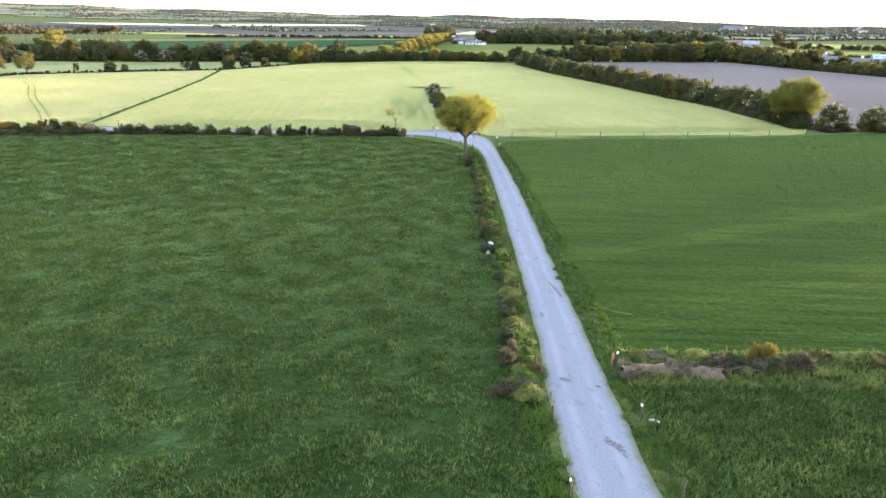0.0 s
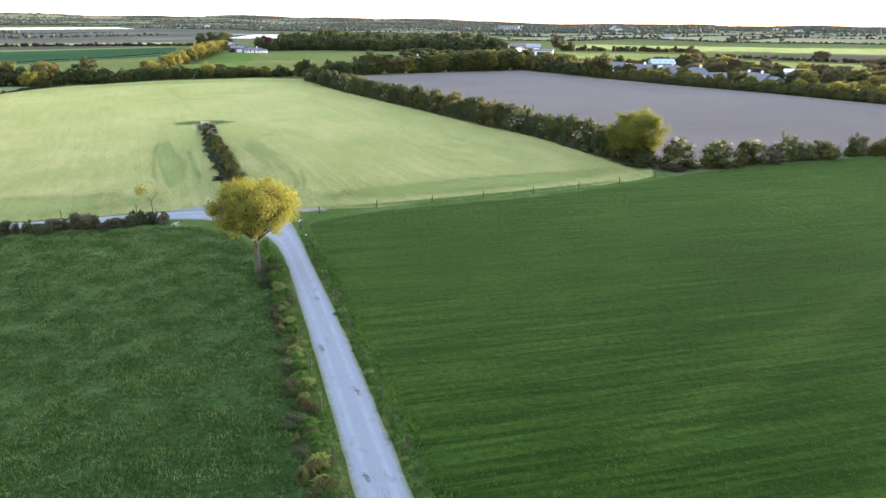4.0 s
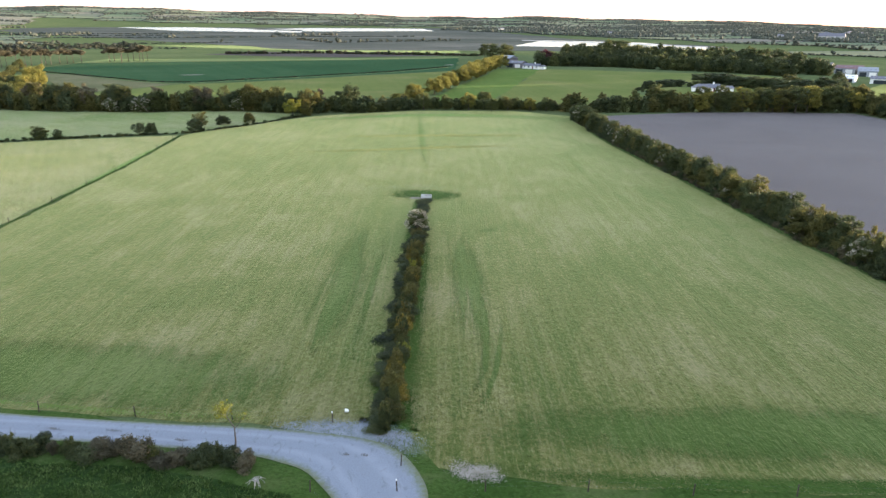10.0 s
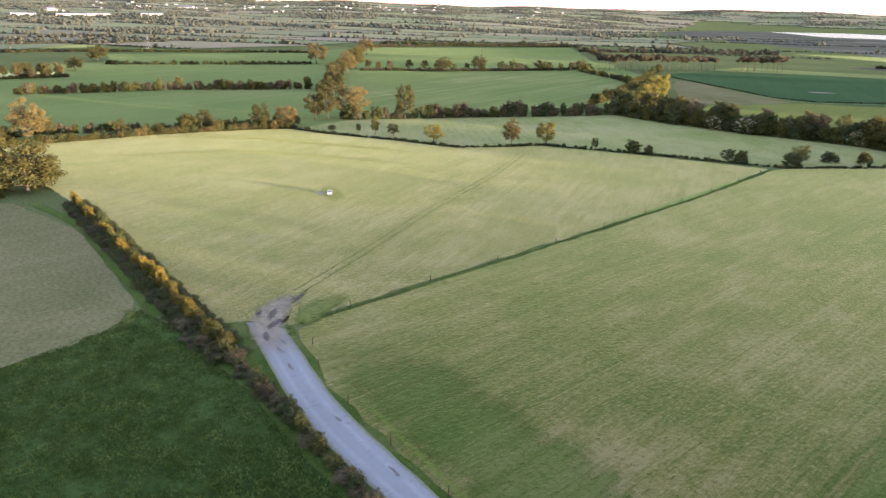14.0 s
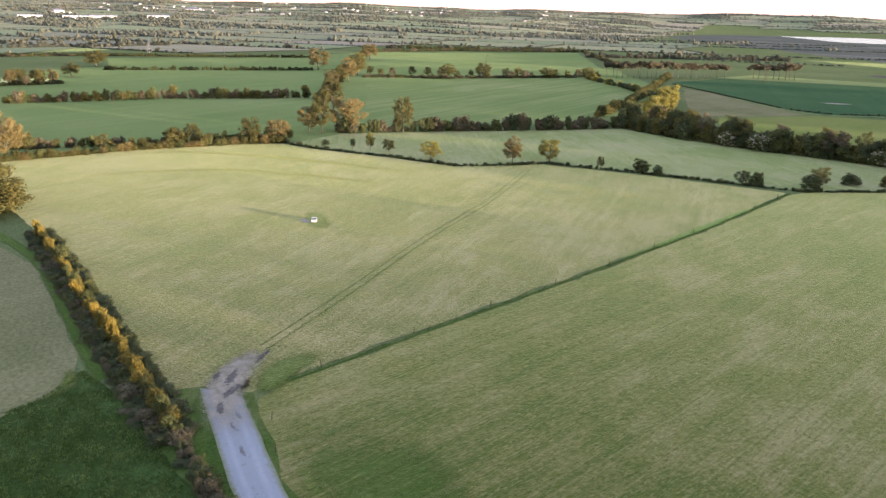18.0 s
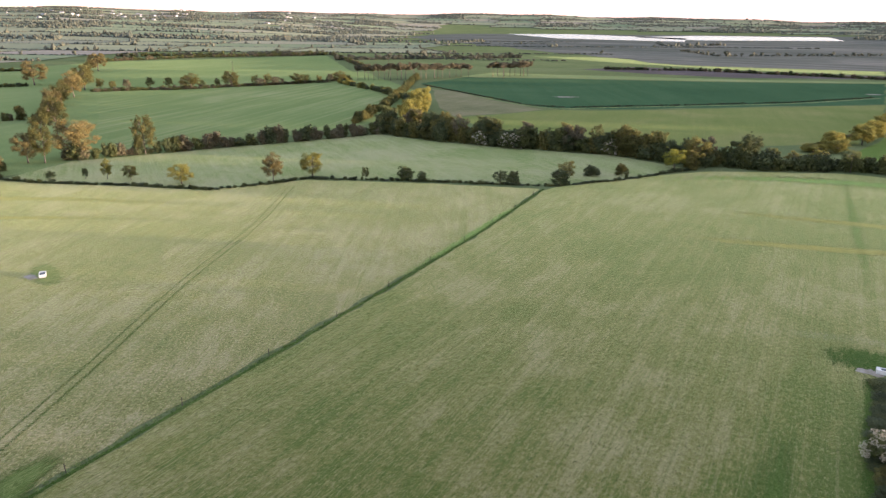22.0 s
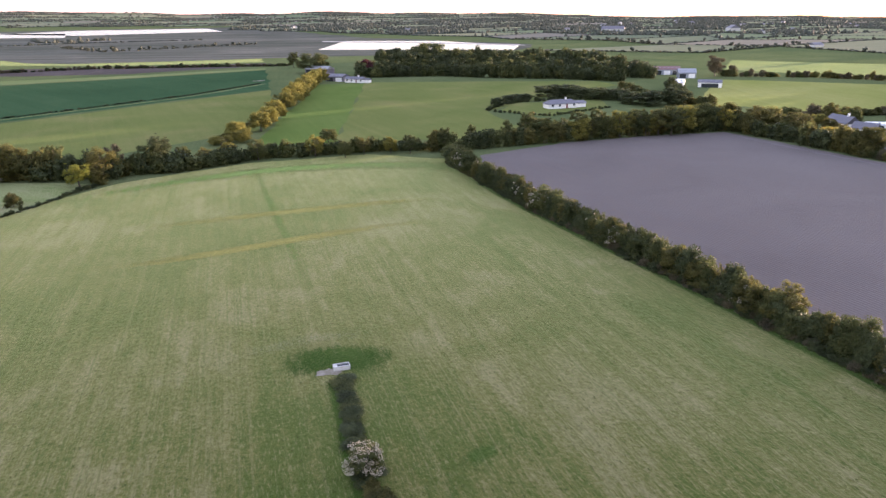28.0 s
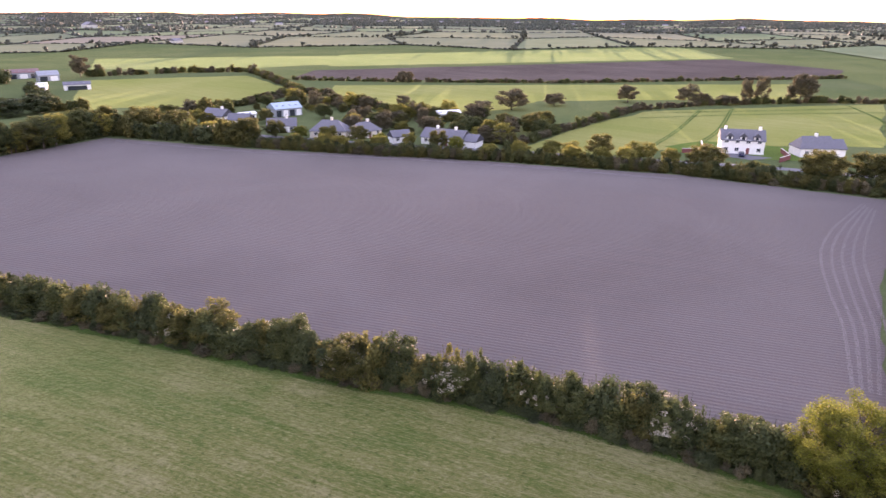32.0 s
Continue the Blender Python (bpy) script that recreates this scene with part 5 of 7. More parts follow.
far_hedge([(-286, 815), (-200, 850), (-95, 840), (-24, 830)], 3, 5, [L_DARK, L_BROWN], "thin hedge beyond the dark crop")
far_hedge([(-44, 420), (-33, 470), (-22, 540), (-8, 640)], 2.0, 3, [L_BUSH, L_OLIVE], "low hedge under the gold trees")
far_hedge([(190, 470), (178, 500), (184, 566)], 5, 6, [L_BUSH, L_OLIVE], "hedge beside the lane")
far_hedge([(205, 432), (250, 425), (300, 440)], 4, 6, [L_BUSH, L_BROWN, L_OLIVE], "scrubby hedge behind the houses")
far_hedge([(283, 620), (342, 592), (372, 557), (351, 522), (320, 470), (298, 440), (297, 411)], 4.5, 6, [L_BROWN, L_BUSH, L_OLIVE], "rounded hedge curving round the pale pasture")
far_hedge([(275, 392), (266, 349), (259, 314), (245, 290), (220, 267)], 4.5, 6, [L_BROWN, L_BUSH, L_OLIVE], "scrub behind the gardens")
far_hedge([(218, 266), (263, 264), (335, 258), (370, 235), (411, 189), (430, 150)], 3.4, 4, [L_BROWN, L_BUSH], "hedge round the yellow tinted crop")
far_hedge([(348, 490), (378, 421), (427, 334), (560, 187)], 2.5, 4, [L_BROWN, L_BUSH], "thin hedge below the brown field")
far_hedge([(80, 486), (88, 500), (104, 514), (150, 516)], 2.0, 3, [L_DARK], "clipped garden hedge round the bungalow")
far_hedge([(82, 480), (104, 460), (142, 482)], 1.4, 2, [L_DARK], "low clipped garden hedge")
for pts, hh, ww, label in (([(33, 690), (95, 686), (130, 657), (172, 638), (205, 606)], 10, 10, "dark wood at the head of the pasture"), ([(40, 720), (100, 715), (150, 680), (200, 650), (235, 620)], 11, 11, "dense dark wood behind the farmhouse"), ([(60, 790), (120, 780), (172, 735), (226, 690), (240, 650)], 12, 12, "tall dark wood behind the farm"), ([(68, 870), (125, 862), (168, 812), (226, 779), (238, 720)], 12, 12, "dark wood before the reservoir")):
    hedge(pts, hh, ww, [L_DARK, L_DARK, L_BUSH], label, 3.6, 0.25, True, part_name="tree_mass")
far_hedge([(215, 560), (200, 520), (188, 485)], 6, 7, [L_BUSH, L_DARK], "shelter trees at the lane corner")

# ---------- houses ----------


def gable(l, d, eave, ridge, over=0.35, hip=0.0, thick=0.18):
    """A roof over l x d: two slopes (hipped by hip metres at the ends), with thickness."""
    L, D = l / 2 + over, d / 2 + over
    drop = over * (ridge - eave) / (d / 2)
    v = []
    for t in (0.0, thick):
        v += [(-L, -D, eave - drop + t), (L, -D, eave - drop + t), (L, D, eave - drop + t), (-L, D, eave - drop + t), (-L + hip, 0, ridge + t), (L - hip, 0, ridge + t)]
    f = [(6, 7, 11, 10), (8, 9, 10, 11), (7, 8, 11), (9, 6, 10), (1, 0, 4, 5), (3, 2, 5, 4), (2, 1, 5), (0, 3, 4)]
    f += [(0, 1, 7, 6), (1, 2, 8, 7), (2, 3, 9, 8), (3, 0, 6, 9)]
    return v, f


def window(parent, x, y, z, w, h, face=-1, name="window"):
    """Frame, sill and pane, set proud of the wall at y; face: which way it looks along y."""
    t = 0.07
    fr = [box(x - w / 2, y, z, x - w / 2 + t, y + 0.08 * face, z + h), box(x + w / 2 - t, y, z, x + w / 2, y + 0.08 * face, z + h), box(x - w / 2, y, z + h - t, x + w / 2, y + 0.08 * face, z + h), box(x - w / 2, y, z, x + w / 2, y + 0.08 * face, z + t), box(x - 0.03, y, z, x + 0.03, y + 0.07 * face, z + h)]
    ob = part(name, mesh_of("window_frame", *join(fr)), parent, mat=M_FRAME)
    part("pane", mesh_of("pane", *box(x - w / 2 + t, y, z + t, x + w / 2 - t, y + 0.04 * face, z + h - t)), ob, mat=M_GLASS)
    part("sill", mesh_of("sill", *box(x - w / 2 - 0.1, y, z - 0.1, x + w / 2 + 0.1, y + 0.16 * face, z)), ob, mat=M_CONC)
    return ob


def house(x, y, rot, l, d, eave, ridge, label, wall=None, roof=None, hip=0.0, chimneys=(0.35,), floors=1, dormers=0, wing=0.0, name="bungalow"):
    """Front looks along local -y."""
    if name == "bungalow":
        l, d, eave, ridge, hip, wing = 0.84 * l, 0.84 * d, 0.92 * eave, 0.84 * ridge, 0.84 * hip, 0.84 * wing
    ob = thing(name, pose(x, y, 0, 0, 0, rot), label, "house")
    body = [box(-l / 2, -d / 2, -0.2, l / 2, d / 2, eave)]
    if not hip:
        for s in (-1, 1):
            xx = s * (l / 2)
            v = [(xx - s * 0.25, -d / 2, eave), (xx - s * 0.25, d / 2, eave), (xx - s * 0.25, 0, ridge - 0.05), (xx, -d / 2, eave), (xx, d / 2, eave), (xx, 0, ridge - 0.05)]
            body.append((v, [(0, 1, 2), (5, 4, 3), (0, 3, 4, 1), (1, 4, 5, 2), (2, 5, 3, 0)]))
    part("wall", mesh_of("wall", *join(body)), ob, mat=wall or M_RENDER)
    part("roof", mesh_of("roof", *gable(l, d, eave, ridge, hip=hip)), ob, mat=roof or M_SLATE)
    for c in chimneys:
        cx = c * l / 2
        ch = part("chimney", mesh_of("chimney", *box(cx - 0.45, -0.35, ridge - 0.9, cx + 0.45, 0.35, ridge + 1.1, 0.04)), ob, mat=wall or M_RENDER)
        part("chimney_pot", mesh_of("chimney_pot", *tube([(cx, 0, ridge + 1.05), (cx, 0, ridge + 1.45)], [0.14, 0.11], 8)), ch, mat=M_TILE)
    n = max(2, int(l / 3.4))
    for k in range(n):
        wx = -l / 2 + (k + 0.5) * l / n
        for fl in range(floors):
            z = 0.95 + fl * 2.7
            if fl == 0 and k == n // 2:
                dr = part("door", mesh_of("door", *box(wx - 0.5, -d / 2 - 0.06, 0, wx + 0.5, -d / 2, 2.1)), ob, mat=M_BRICK)
                part("door_handle", mesh_of("door_handle", *box(wx + 0.35, -d / 2 - 0.11, 1.0, wx + 0.42, -d / 2 - 0.06, 1.15)), dr, mat=M_WIRE)
            else:
                window(ob, wx, -d / 2, z, 1.3, 1.2)
                window(ob, wx, d / 2, z, 1.2, 1.1, 1)
    for k in range(dormers):
        dx = -l / 2 + (k + 0.6) * l / (dormers + 0.2)
        dm = part("dormer", mesh_of("dormer", *join([box(dx - 0.9, -d / 2 + 0.1, eave - 0.3, dx + 0.9, -d / 2 + 2.2, eave + 1.3)])), ob, mat=wall or M_RENDER)
        v, f = gable(2.2, 2.0, 0, 0.95, 0.2)
        part("dormer_roof", mesh_of("dormer_roof", [(dx + q, -d / 2 + 1.1 + p, eave + 1.3 + w) for p, q, w in v], [g[::-1] for g in f]), dm, mat=roof or M_SLATE)
        part("dormer_window", mesh_of("dormer_window", *box(dx - 0.5, -d / 2 + 0.06, eave + 0.1, dx + 0.5, -d / 2 + 0.1, eave + 1.15)), dm, mat=M_GLASS)
    if wing:
        wg = part("wing", mesh_of("wing", *box(l / 2, -d / 2 + 0.6, -0.2, l / 2 + wing, d / 2 - 0.6, eave - 0.3)), ob, mat=wall or M_RENDER)
        v, f = gable(wing, d - 1.2, eave - 0.3, ridge - 1.0)
        part("wing_roof", mesh_of("wing_roof", [(p + l / 2 + wing / 2, q, w) for p, q, w in v], f), wg, mat=roof or M_SLATE)
    return ob


def shed(x, y, rot, l, d, eave, ridge, label, wall, roof, bays=3):
    ob = thing("farm_shed", pose(x, y, 0, 0, 0, rot), label, "shed")
    ends = []
    for s in (-1, 1):
        xx = s * l / 2
        ends.append(([(xx, -d / 2, eave), (xx, d / 2, eave), (xx, 0, ridge - 0.05), (xx - s * .1, -d / 2, eave), (xx - s * .1, d / 2, eave), (xx - s * .1, 0, ridge - 0.05)], [(0, 1, 2), (5, 4, 3), (0, 3, 4, 1), (1, 4, 5, 2), (2, 5, 3, 0)]))
    part("wall", mesh_of("wall", *join([box(-l / 2, -d / 2, -0.2, l / 2, d / 2, eave)] + ends)), ob, mat=wall)
    part("roof", mesh_of("roof", *gable(l, d, eave, ridge, 0.3, 0, 0.1)), ob, mat=roof)
    for k in range(bays):
        bx = -l / 2 + (k + 0.5) * l / bays
        w = l / bays * 0.36
        part("roller_door", mesh_of("roller_door", *box(bx - w, -d / 2 - 0.07, 0, bx + w, -d / 2, eave * 0.78)), ob, mat=M_FRAME if k % 2 else M_GLASS)
    for k in range(int(l / 3)):
        rx = -l / 2 + 1.5 + k * 3
        part("roof_light", mesh_of("roof_light", *box(rx - 0.4, -d / 4 - 0.6, (eave + ridge) / 2 - 0.15, rx + 0.4, -d / 4 + 0.6, (eave + ridge) / 2 + 0.22)), ob, mat=M_SHEET)
    return ob


house(256.5, 198.0, -72, 13.6, 8.0, 4.6, 7.5, "white two storey house with slate roof and dormers", floors=2, dormers=3, chimneys=(-0.8, 0.8), name="house")
house(264, 176.5, -58, 12.5, 8.0, 3.0, 6.2, "white house with dark slate roof behind trees", hip=2.0, chimneys=(0.0,), wing=2.5, name="house")
house(205.5, 397, -85, 13, 8, 3.0, 6.2, "grey roofed bungalow at the edge of the tilled field", roof=M_SLATE, chimneys=(0.5,))
house(203, 381, -60, 10, 7, 2.8, 5.6, "low white gabled bungalow", roof=M_SLATE, chimneys=())
house(202, 356.5, -48, 13, 8, 2.8, 6.0, "white gabled bungalow with slate roof", roof=M_SLATE)
house(204.5, 334, -62, 16, 11, 2.8, 7.0, "cream bungalow with wide hipped slate roof", wall=M_CREAM, hip=5.0, chimneys=(0.1,))
house(210, 322.5, -12, 13, 9, 2.8, 6.4, "hipped slate roof bungalow beside a garage", wall=M_CREAM, hip=4.0)
house(208.5, 305, -31, 8, 6, 2.6, 5.0, "small slate roofed outbuilding", wall=M_RENDER, chimneys=())
house(214.5, 289, -85, 19, 9, 2.8, 6.2, "long white bungalow with slate roof and wing", roof=M_SLATE, chimneys=(-0.4, 0.5), wing=6)
house(118, 488, 8, 19, 8, 2.5, 4.7, "white bungalow with pale hipped roof in a lawn", roof=M_SLATE, hip=3.0, wing=6)
house(26, 653, -32, 17, 6, 2.6, 4.6, "long low white farmhouse below the wood", roof=M_SLATE, wing=5)
shed(233.5, 386, -21, 12.5, 9, 3.5, 5.6, "grey shed with pale blue sheet roof", M_SHEET, M_TIN, 4)
shed(214, 389, -21, 7, 4, 2.8, 3.4, "small white cabin beside the shed", M_WHITE, M_WHITE, 1)
shed(3, 735, -35, 20, 12, 4, 6, "grey farm shed among trees", M_SLATE, M_SHEET, 3)
shed(14, 668, -32, 14, 9, 3.4, 5, "dark open farm shed beside the farmhouse", M_SLATE, M_SLATE, 2)
shed(258, 700, -25, 18, 10, 3.4, 5, "pale farm building on the lane", M_SHEET, M_SLATE, 2)
shed(258, 648, -20, 19, 11, 3.8, 5.8, "long farm shed with dull red roof", M_SHEET, M_RED, 3)
shed(258, 618, -20, 12, 9, 3.8, 6.2, "grey gabled farm shed", M_SHEET, M_SHEET, 2)
shed(224, 568, -35, 9, 6, 2.6, 4.4, "low white gabled store", M_WHITE, M_WHITE, 1)
shed(240, 556, -30, 14, 7, 3.0, 4.5, "dark lean shed beside the white store", M_RENDER, M_SLATE, 1)
shed(262, 318, -40, 10, 5, 3, 4, "white tunnel store in scrub", M_WHITE, M_WHITE, 1)

# garden trees and scrub round the houses
HOUSE_SPOTS = [(205, 397), (203, 381), (202, 356), (204, 334), (210, 322), (208, 305), (214, 289), (232, 388), (214, 389)]
count = 0
while count < 90:
    x, y = rng.uniform(196, 272), rng.uniform(268, 415)
    if x < 196 + (400 - y) * 0.16 or any(math.hypot(x - a, y - b) < 10.5 for a, b in HOUSE_SPOTS):
        continue
    count += 1
    h = rng.uniform(3, 8)
    tree(x, y, h, h * rng.uniform(0.8, 1.2), "bush" if rng.random() < 0.3 else "round", (L_OLIVE, L_BUSH, L_BROWN, L_GOLD)[count % 4], "garden tree or shrub behind the bungalows", group="garden trees")

# lane past the houses, with garden walls
lane = [(190, 420), (186, 385), (192, 345), (203, 300), (215, 262), (224, 225), (233, 194), (238, 164), (240, 120)]
lane_line = smooth_line(lane, 4)
side = np.stack([np.gradient(lane_line[:, 1]), -np.gradient(lane_line[:, 0])], 1)
side /= np.linalg.norm(side, axis=1, keepdims=True)
tagged(ribbon("road", lane_line - side * 2.2, lane_line + side * 2.2, M_LANE, 0.07, 0.05), "narrow grey tarmac lane past the houses", "road", kind="structure")
sheet("garden", ragged([(242, 212), (248, 186), (256, 168), (276, 172), (270, 214), (252, 222)], 3, 0.2), M_LUSH, 0.06, "mown lawn in front of the white house", "garden")
sheet("driveway", ragged([(244, 192), (251, 187), (253, 200), (246, 204)], 2, 0.2), M_LANE, 0.08, "grey tarmac drive before the white house", "driveway")
for pts in ([(244, 214), (247, 208), (262, 212)], [(262, 186), (252, 182), (245, 184)]):
    w = thing("garden_wall", pose(pts[0][0], pts[0][1], 0), "dark red brick garden wall", "wall")
    for (x0, y0), (x1, y1) in zip(pts, pts[1:]):
        d = math.hypot(x1 - x0, y1 - y0)
        m = pose(x0 - pts[0][0], y0 - pts[0][1], 0, 0, 0, math.degrees(math.atan2(y1 - y0, x1 - x0)))
        part("wall_run", mesh_of("wall_run", *box(0, -0.15, -0.1, d, 0.15, 1.5)), w, mat=M_BRICK, at=m)
        part("coping", mesh_of("coping", *box(-0.05, -0.2, 1.5, d + 0.05, 0.2, 1.6)), w, mat=M_CONC, at=m)


def car(x, y, rot):
    ob = thing("car", pose(x, y, 0.09, 0, 0, rot), "dark blue parked car on the drive", "car")
    side = [(-2.1, 0.35), (-2.15, 0.75), (-1.3, 0.95), (-0.7, 1.45), (0.8, 1.45), (1.4, 1.0), (2.1, 0.85), (2.15, 0.35)]
    v = [(px, s * (0.85 if pz < 1.1 else 0.65), pz) for s in (-1, 1) for px, pz in side]
    f = [tuple(range(8)), tuple(range(15, 7, -1))] + [(k, 8 + k, 8 + (k + 1) % 8, (k + 1) % 8) for k in range(8)]
    part("body", mesh_of("body", v, f), ob, mat=M_CAR)
    for sx in (-1.3, 1.3):
        for sy in (-0.82, 0.82):
            wv, wf = tube([(sx, sy - 0.1, 0.32), (sx, sy + 0.1, 0.32)], [0.32, 0.32], 12)
            wh = part("wheel", mesh_of("tyre", wv, wf), ob, mat=M_RUBBER)
            part("rim", mesh_of("rim", *tube([(sx, sy - 0.12, 0.32), (sx, sy + 0.12, 0.32)], [0.19, 0.19], 10)), wh, mat=M_WIRE)
    part("windscreen", mesh_of("windscreen", [(-1.28, -0.6, 1.0), (-1.28, 0.6, 1.0), (-0.74, 0.52, 1.44), (-0.74, -0.52, 1.44)], [(0, 1, 2, 3)]), ob, mat=M_GLASS)


car(248.5, 196, 15)

# ---------- fences ----------
POST = mesh_of("post", *tube([(0, 0, -0.3), (0, 0, 0.6), (0, 0, 1.15)], [0.06, 0.057, 0.05], 7))
CAP = mesh_of("cap", *tube([(0, 0, 1.1), (0, 0, 1.2), (0, 0, 1.26)], [0.06, 0.06, 0.03], 8))


def fence(points, step, label, capped=(), heights=(0.55, 1.0), post=None):
    x0, y0 = points[0]
    ob = thing("fence", pose(x0, y0, 0.05), label, "fence")
    spots = along(points, step)
    tops = []
    for k, (x, y, a) in enumerate(spots):
        m = pose(x - x0 + rng.normal() * 0.06, y - y0 + rng.normal() * 0.06, 0, rng.normal() * 2.5, rng.normal() * 2.5, float(rng.uniform(0, 360)))
        p = part("post", POST, ob, mat=post or M_POST, at=m)
        if k in capped:
            part("cap", CAP, p, "white insulator cap", M_WHITE)
        tops.append((x - x0, y - y0))
    for h in heights:
        line = []
        for (ax, ay), (bx, by) in zip(tops, tops[1:]):
            line += [(ax, ay, h), ((ax + bx) / 2, (ay + by) / 2, h - 0.04)]
        line.append((*tops[-1], h))
        part("wire", mesh_of("wire", *tube(line, [0.0022] * len(line), 3)), ob, mat=M_WIRE)
    return ob


fence([(11.2, 8), (11.25, 33.6), (11.2, 48), (10.9, 75.9), (10.2, 103), (9.6, 118), (9.4, 127.2)], 6.6, "low wire fence on dark posts along the track", (2, 4, 5, 17, 18))
fence([(9.6, 127.5), (11, 134), (22.9, 135.2), (44, 136.6), (57.8, 138), (73, 141.6)], 8.6, "sparse wire fence between green field and meadow", (0,))
fence([(6.0, 8), (6.0, 28), (6.2, 48), (6.3, 75), (6.1, 100), (5.6, 118)], 6.6, "wire fence on short posts by the hedge bank", (3,))
fence([(4.9, 121), (1.4, 128.6), (-1.4, 132.5), (-3.8, 135.1)], 4.4, "short wire fence round the track's bend", (1, 2))
fence([(-2.3, 143.0), (-21.3, 141.9), (-40.8, 141.7), (-50.7, 142.1), (-58, 142.6), (-64, 144)], 9.8, "wire fence between track and meadow", (0,))
fence([(5.6, 133.4), (5.4, 137.2)], 3.4, "gate posts at the meadow entrance", (0,))
fence([(-67, 145.5), (-74.6, 148), (-77.2, 171), (-81, 210), (-86.9, 258), (-95.2, 306)], 16, "single strand electric fence across the meadow", (), (0.8,))

# ---------- troughs ----------


def trough(x, y, rot, l, d, h, label):
    ob = thing("water_trough", pose(x, y, 0.10, 0, 0, rot), label, "trough")
    t = 0.11
    part("base", mesh_of("base", *box(-l / 2 + 0.05, -d / 2 + 0.05, -0.05, l / 2 - 0.05, d / 2 - 0.05, 0.12)), ob, mat=M_CONC)
    for name, b in (("long_side", box(-l / 2, -d / 2, 0, l / 2, -d / 2 + t, h, 0.02)), ("long_side", box(-l / 2, d / 2 - t, 0, l / 2, d / 2, h, 0.02)), ("end", box(-l / 2, -d / 2 + t, 0, -l / 2 + t, d / 2 - t, h, 0.02)), ("end", box(l / 2 - t, -d / 2 + t, 0, l / 2, d / 2 - t, h, 0.02))):
        part(name, mesh_of(name, *b), ob, mat=M_CONC)
    part("water_surface", mesh_of("water_surface", *box(-l / 2 + t, -d / 2 + t, 0.1, l / 2 - t, d / 2 - t, h - 0.12)), ob, mat=M_WATER)
    part("float_cover", mesh_of("float_cover", *box(-l / 2 + t, -d / 2 + t, h - 0.06, -l / 2 + t + 0.45, d / 2 - t, h - 0.01, 0.01)), ob, mat=M_CONC)
    return ob


trough(-4.4, 233.2, 6, 2.3, 1.1, 0.62, "pale concrete cattle trough at the hedge's end")
trough(-139.8, 186, -28, 2.3, 1.2, 0.55, "pale concrete cattle trough in trodden grass")
for x, y in ((-6.2, 232.6), (-141.0, 184.5)):
    sheet("trodden_ground", ragged([(x - 1.5, y - 0.9), (x + 1.5, y - 0.9), (x + 1.5, y + 0.6), (x - 1.5, y + 0.6)], 0.5, 0.15), M_SOIL, 0.10, "trodden bare earth beside the trough", "bare ground")

# ---------- worn and rank patches in the fields ----------


def fading(mat, hard=0.25, grain=0.9, angle=0.0, stretch=(1, 1, 1), start=0.62, most=1.0):
    """A copy of a ground material that thins out towards its edge."""
    out = mat.copy()
    out.name = mat.name + "_patch"
    n, l = out.node_tree.nodes, out.node_tree.links
    at = n.new("ShaderNodeAttribute")
    at.attribute_name = "cover"
    geo = n.new("ShaderNodeNewGeometry")
    tex = n.new("ShaderNodeTexNoise")
    tex.inputs["Scale"].default_value, tex.inputs["Detail"].default_value, tex.inputs["Roughness"].default_value = grain, 5, 0.7
    run = n.new("ShaderNodeMapping")
    run.vector_type = "TEXTURE"
    run.inputs["Rotation"].default_value, run.inputs["Scale"].default_value = (0, 0, radians(angle)), stretch
    l.new(geo.outputs["Position"], run.inputs["Vector"])
    l.new(run.outputs["Vector"], tex.inputs["Vector"])
    add = n.new("ShaderNodeMath")
    l.new(at.outputs["Fac"], add.inputs[0])
    l.new(tex.outputs["Fac"], add.inputs[1])
    rng_node = n.new("ShaderNodeMapRange")
    rng_node.inputs["From Min"].default_value, rng_node.inputs["From Max"].default_value = start, start + hard + 0.75
    rng_node.inputs["To Max"].default_value = most
    l.new(add.outputs[0], rng_node.inputs["Value"])
    clear, mix = n.new("ShaderNodeBsdfTransparent"), n.new("ShaderNodeMixShader")
    grit = n.new("ShaderNodeTexNoise")          # breaks the patch up into tufts
    grit.inputs["Scale"].default_value, grit.inputs["Detail"].default_value = 9.0, 5
    l.new(geo.outputs["Position"], grit.inputs["Vector"])
    spread, over = n.new("ShaderNodeMapRange"), n.new("ShaderNodeMath")
    spread.inputs["From Min"].default_value, spread.inputs["From Max"].default_value = 0.32, 0.68
    over.operation = "GREATER_THAN"
    l.new(grit.outputs["Fac"], spread.inputs["Value"])
    l.new(rng_node.outputs["Result"], over.inputs[0])
    l.new(spread.outputs["Result"], over.inputs[1])
    l.new(over.outputs[0], mix.inputs["Fac"])
    l.new(clear.outputs["BSDF"], mix.inputs[1])
    l.new(n["Principled BSDF"].outputs["BSDF"], mix.inputs[2])
    l.new(mix.outputs["Shader"], n["Material Output"].inputs["Surface"])
    return out


F_YELLOW = fading(M_YELLOW, -0.1, 0.5, 6, (5, 1, 1), 0.8, 0.7)
F_REGROW = fading(M_GREENER, -0.55, 0.8, 5, (1.3, 34, 1), 1.30, 0.9)
F_RANK, F_SOIL, F_VERGE, F_ROAD = (fading(m) for m in (M_LEDGE, M_SOIL, M_VERGE, M_GRIT))
F_FAINT = fading(M_FRESH, 0.1, 0.9, most=0.5)
F_MOTTLE = fading(M_GREENER, -0.35, 0.7, 6, (1.4, 9, 1), 1.0, 0.9)
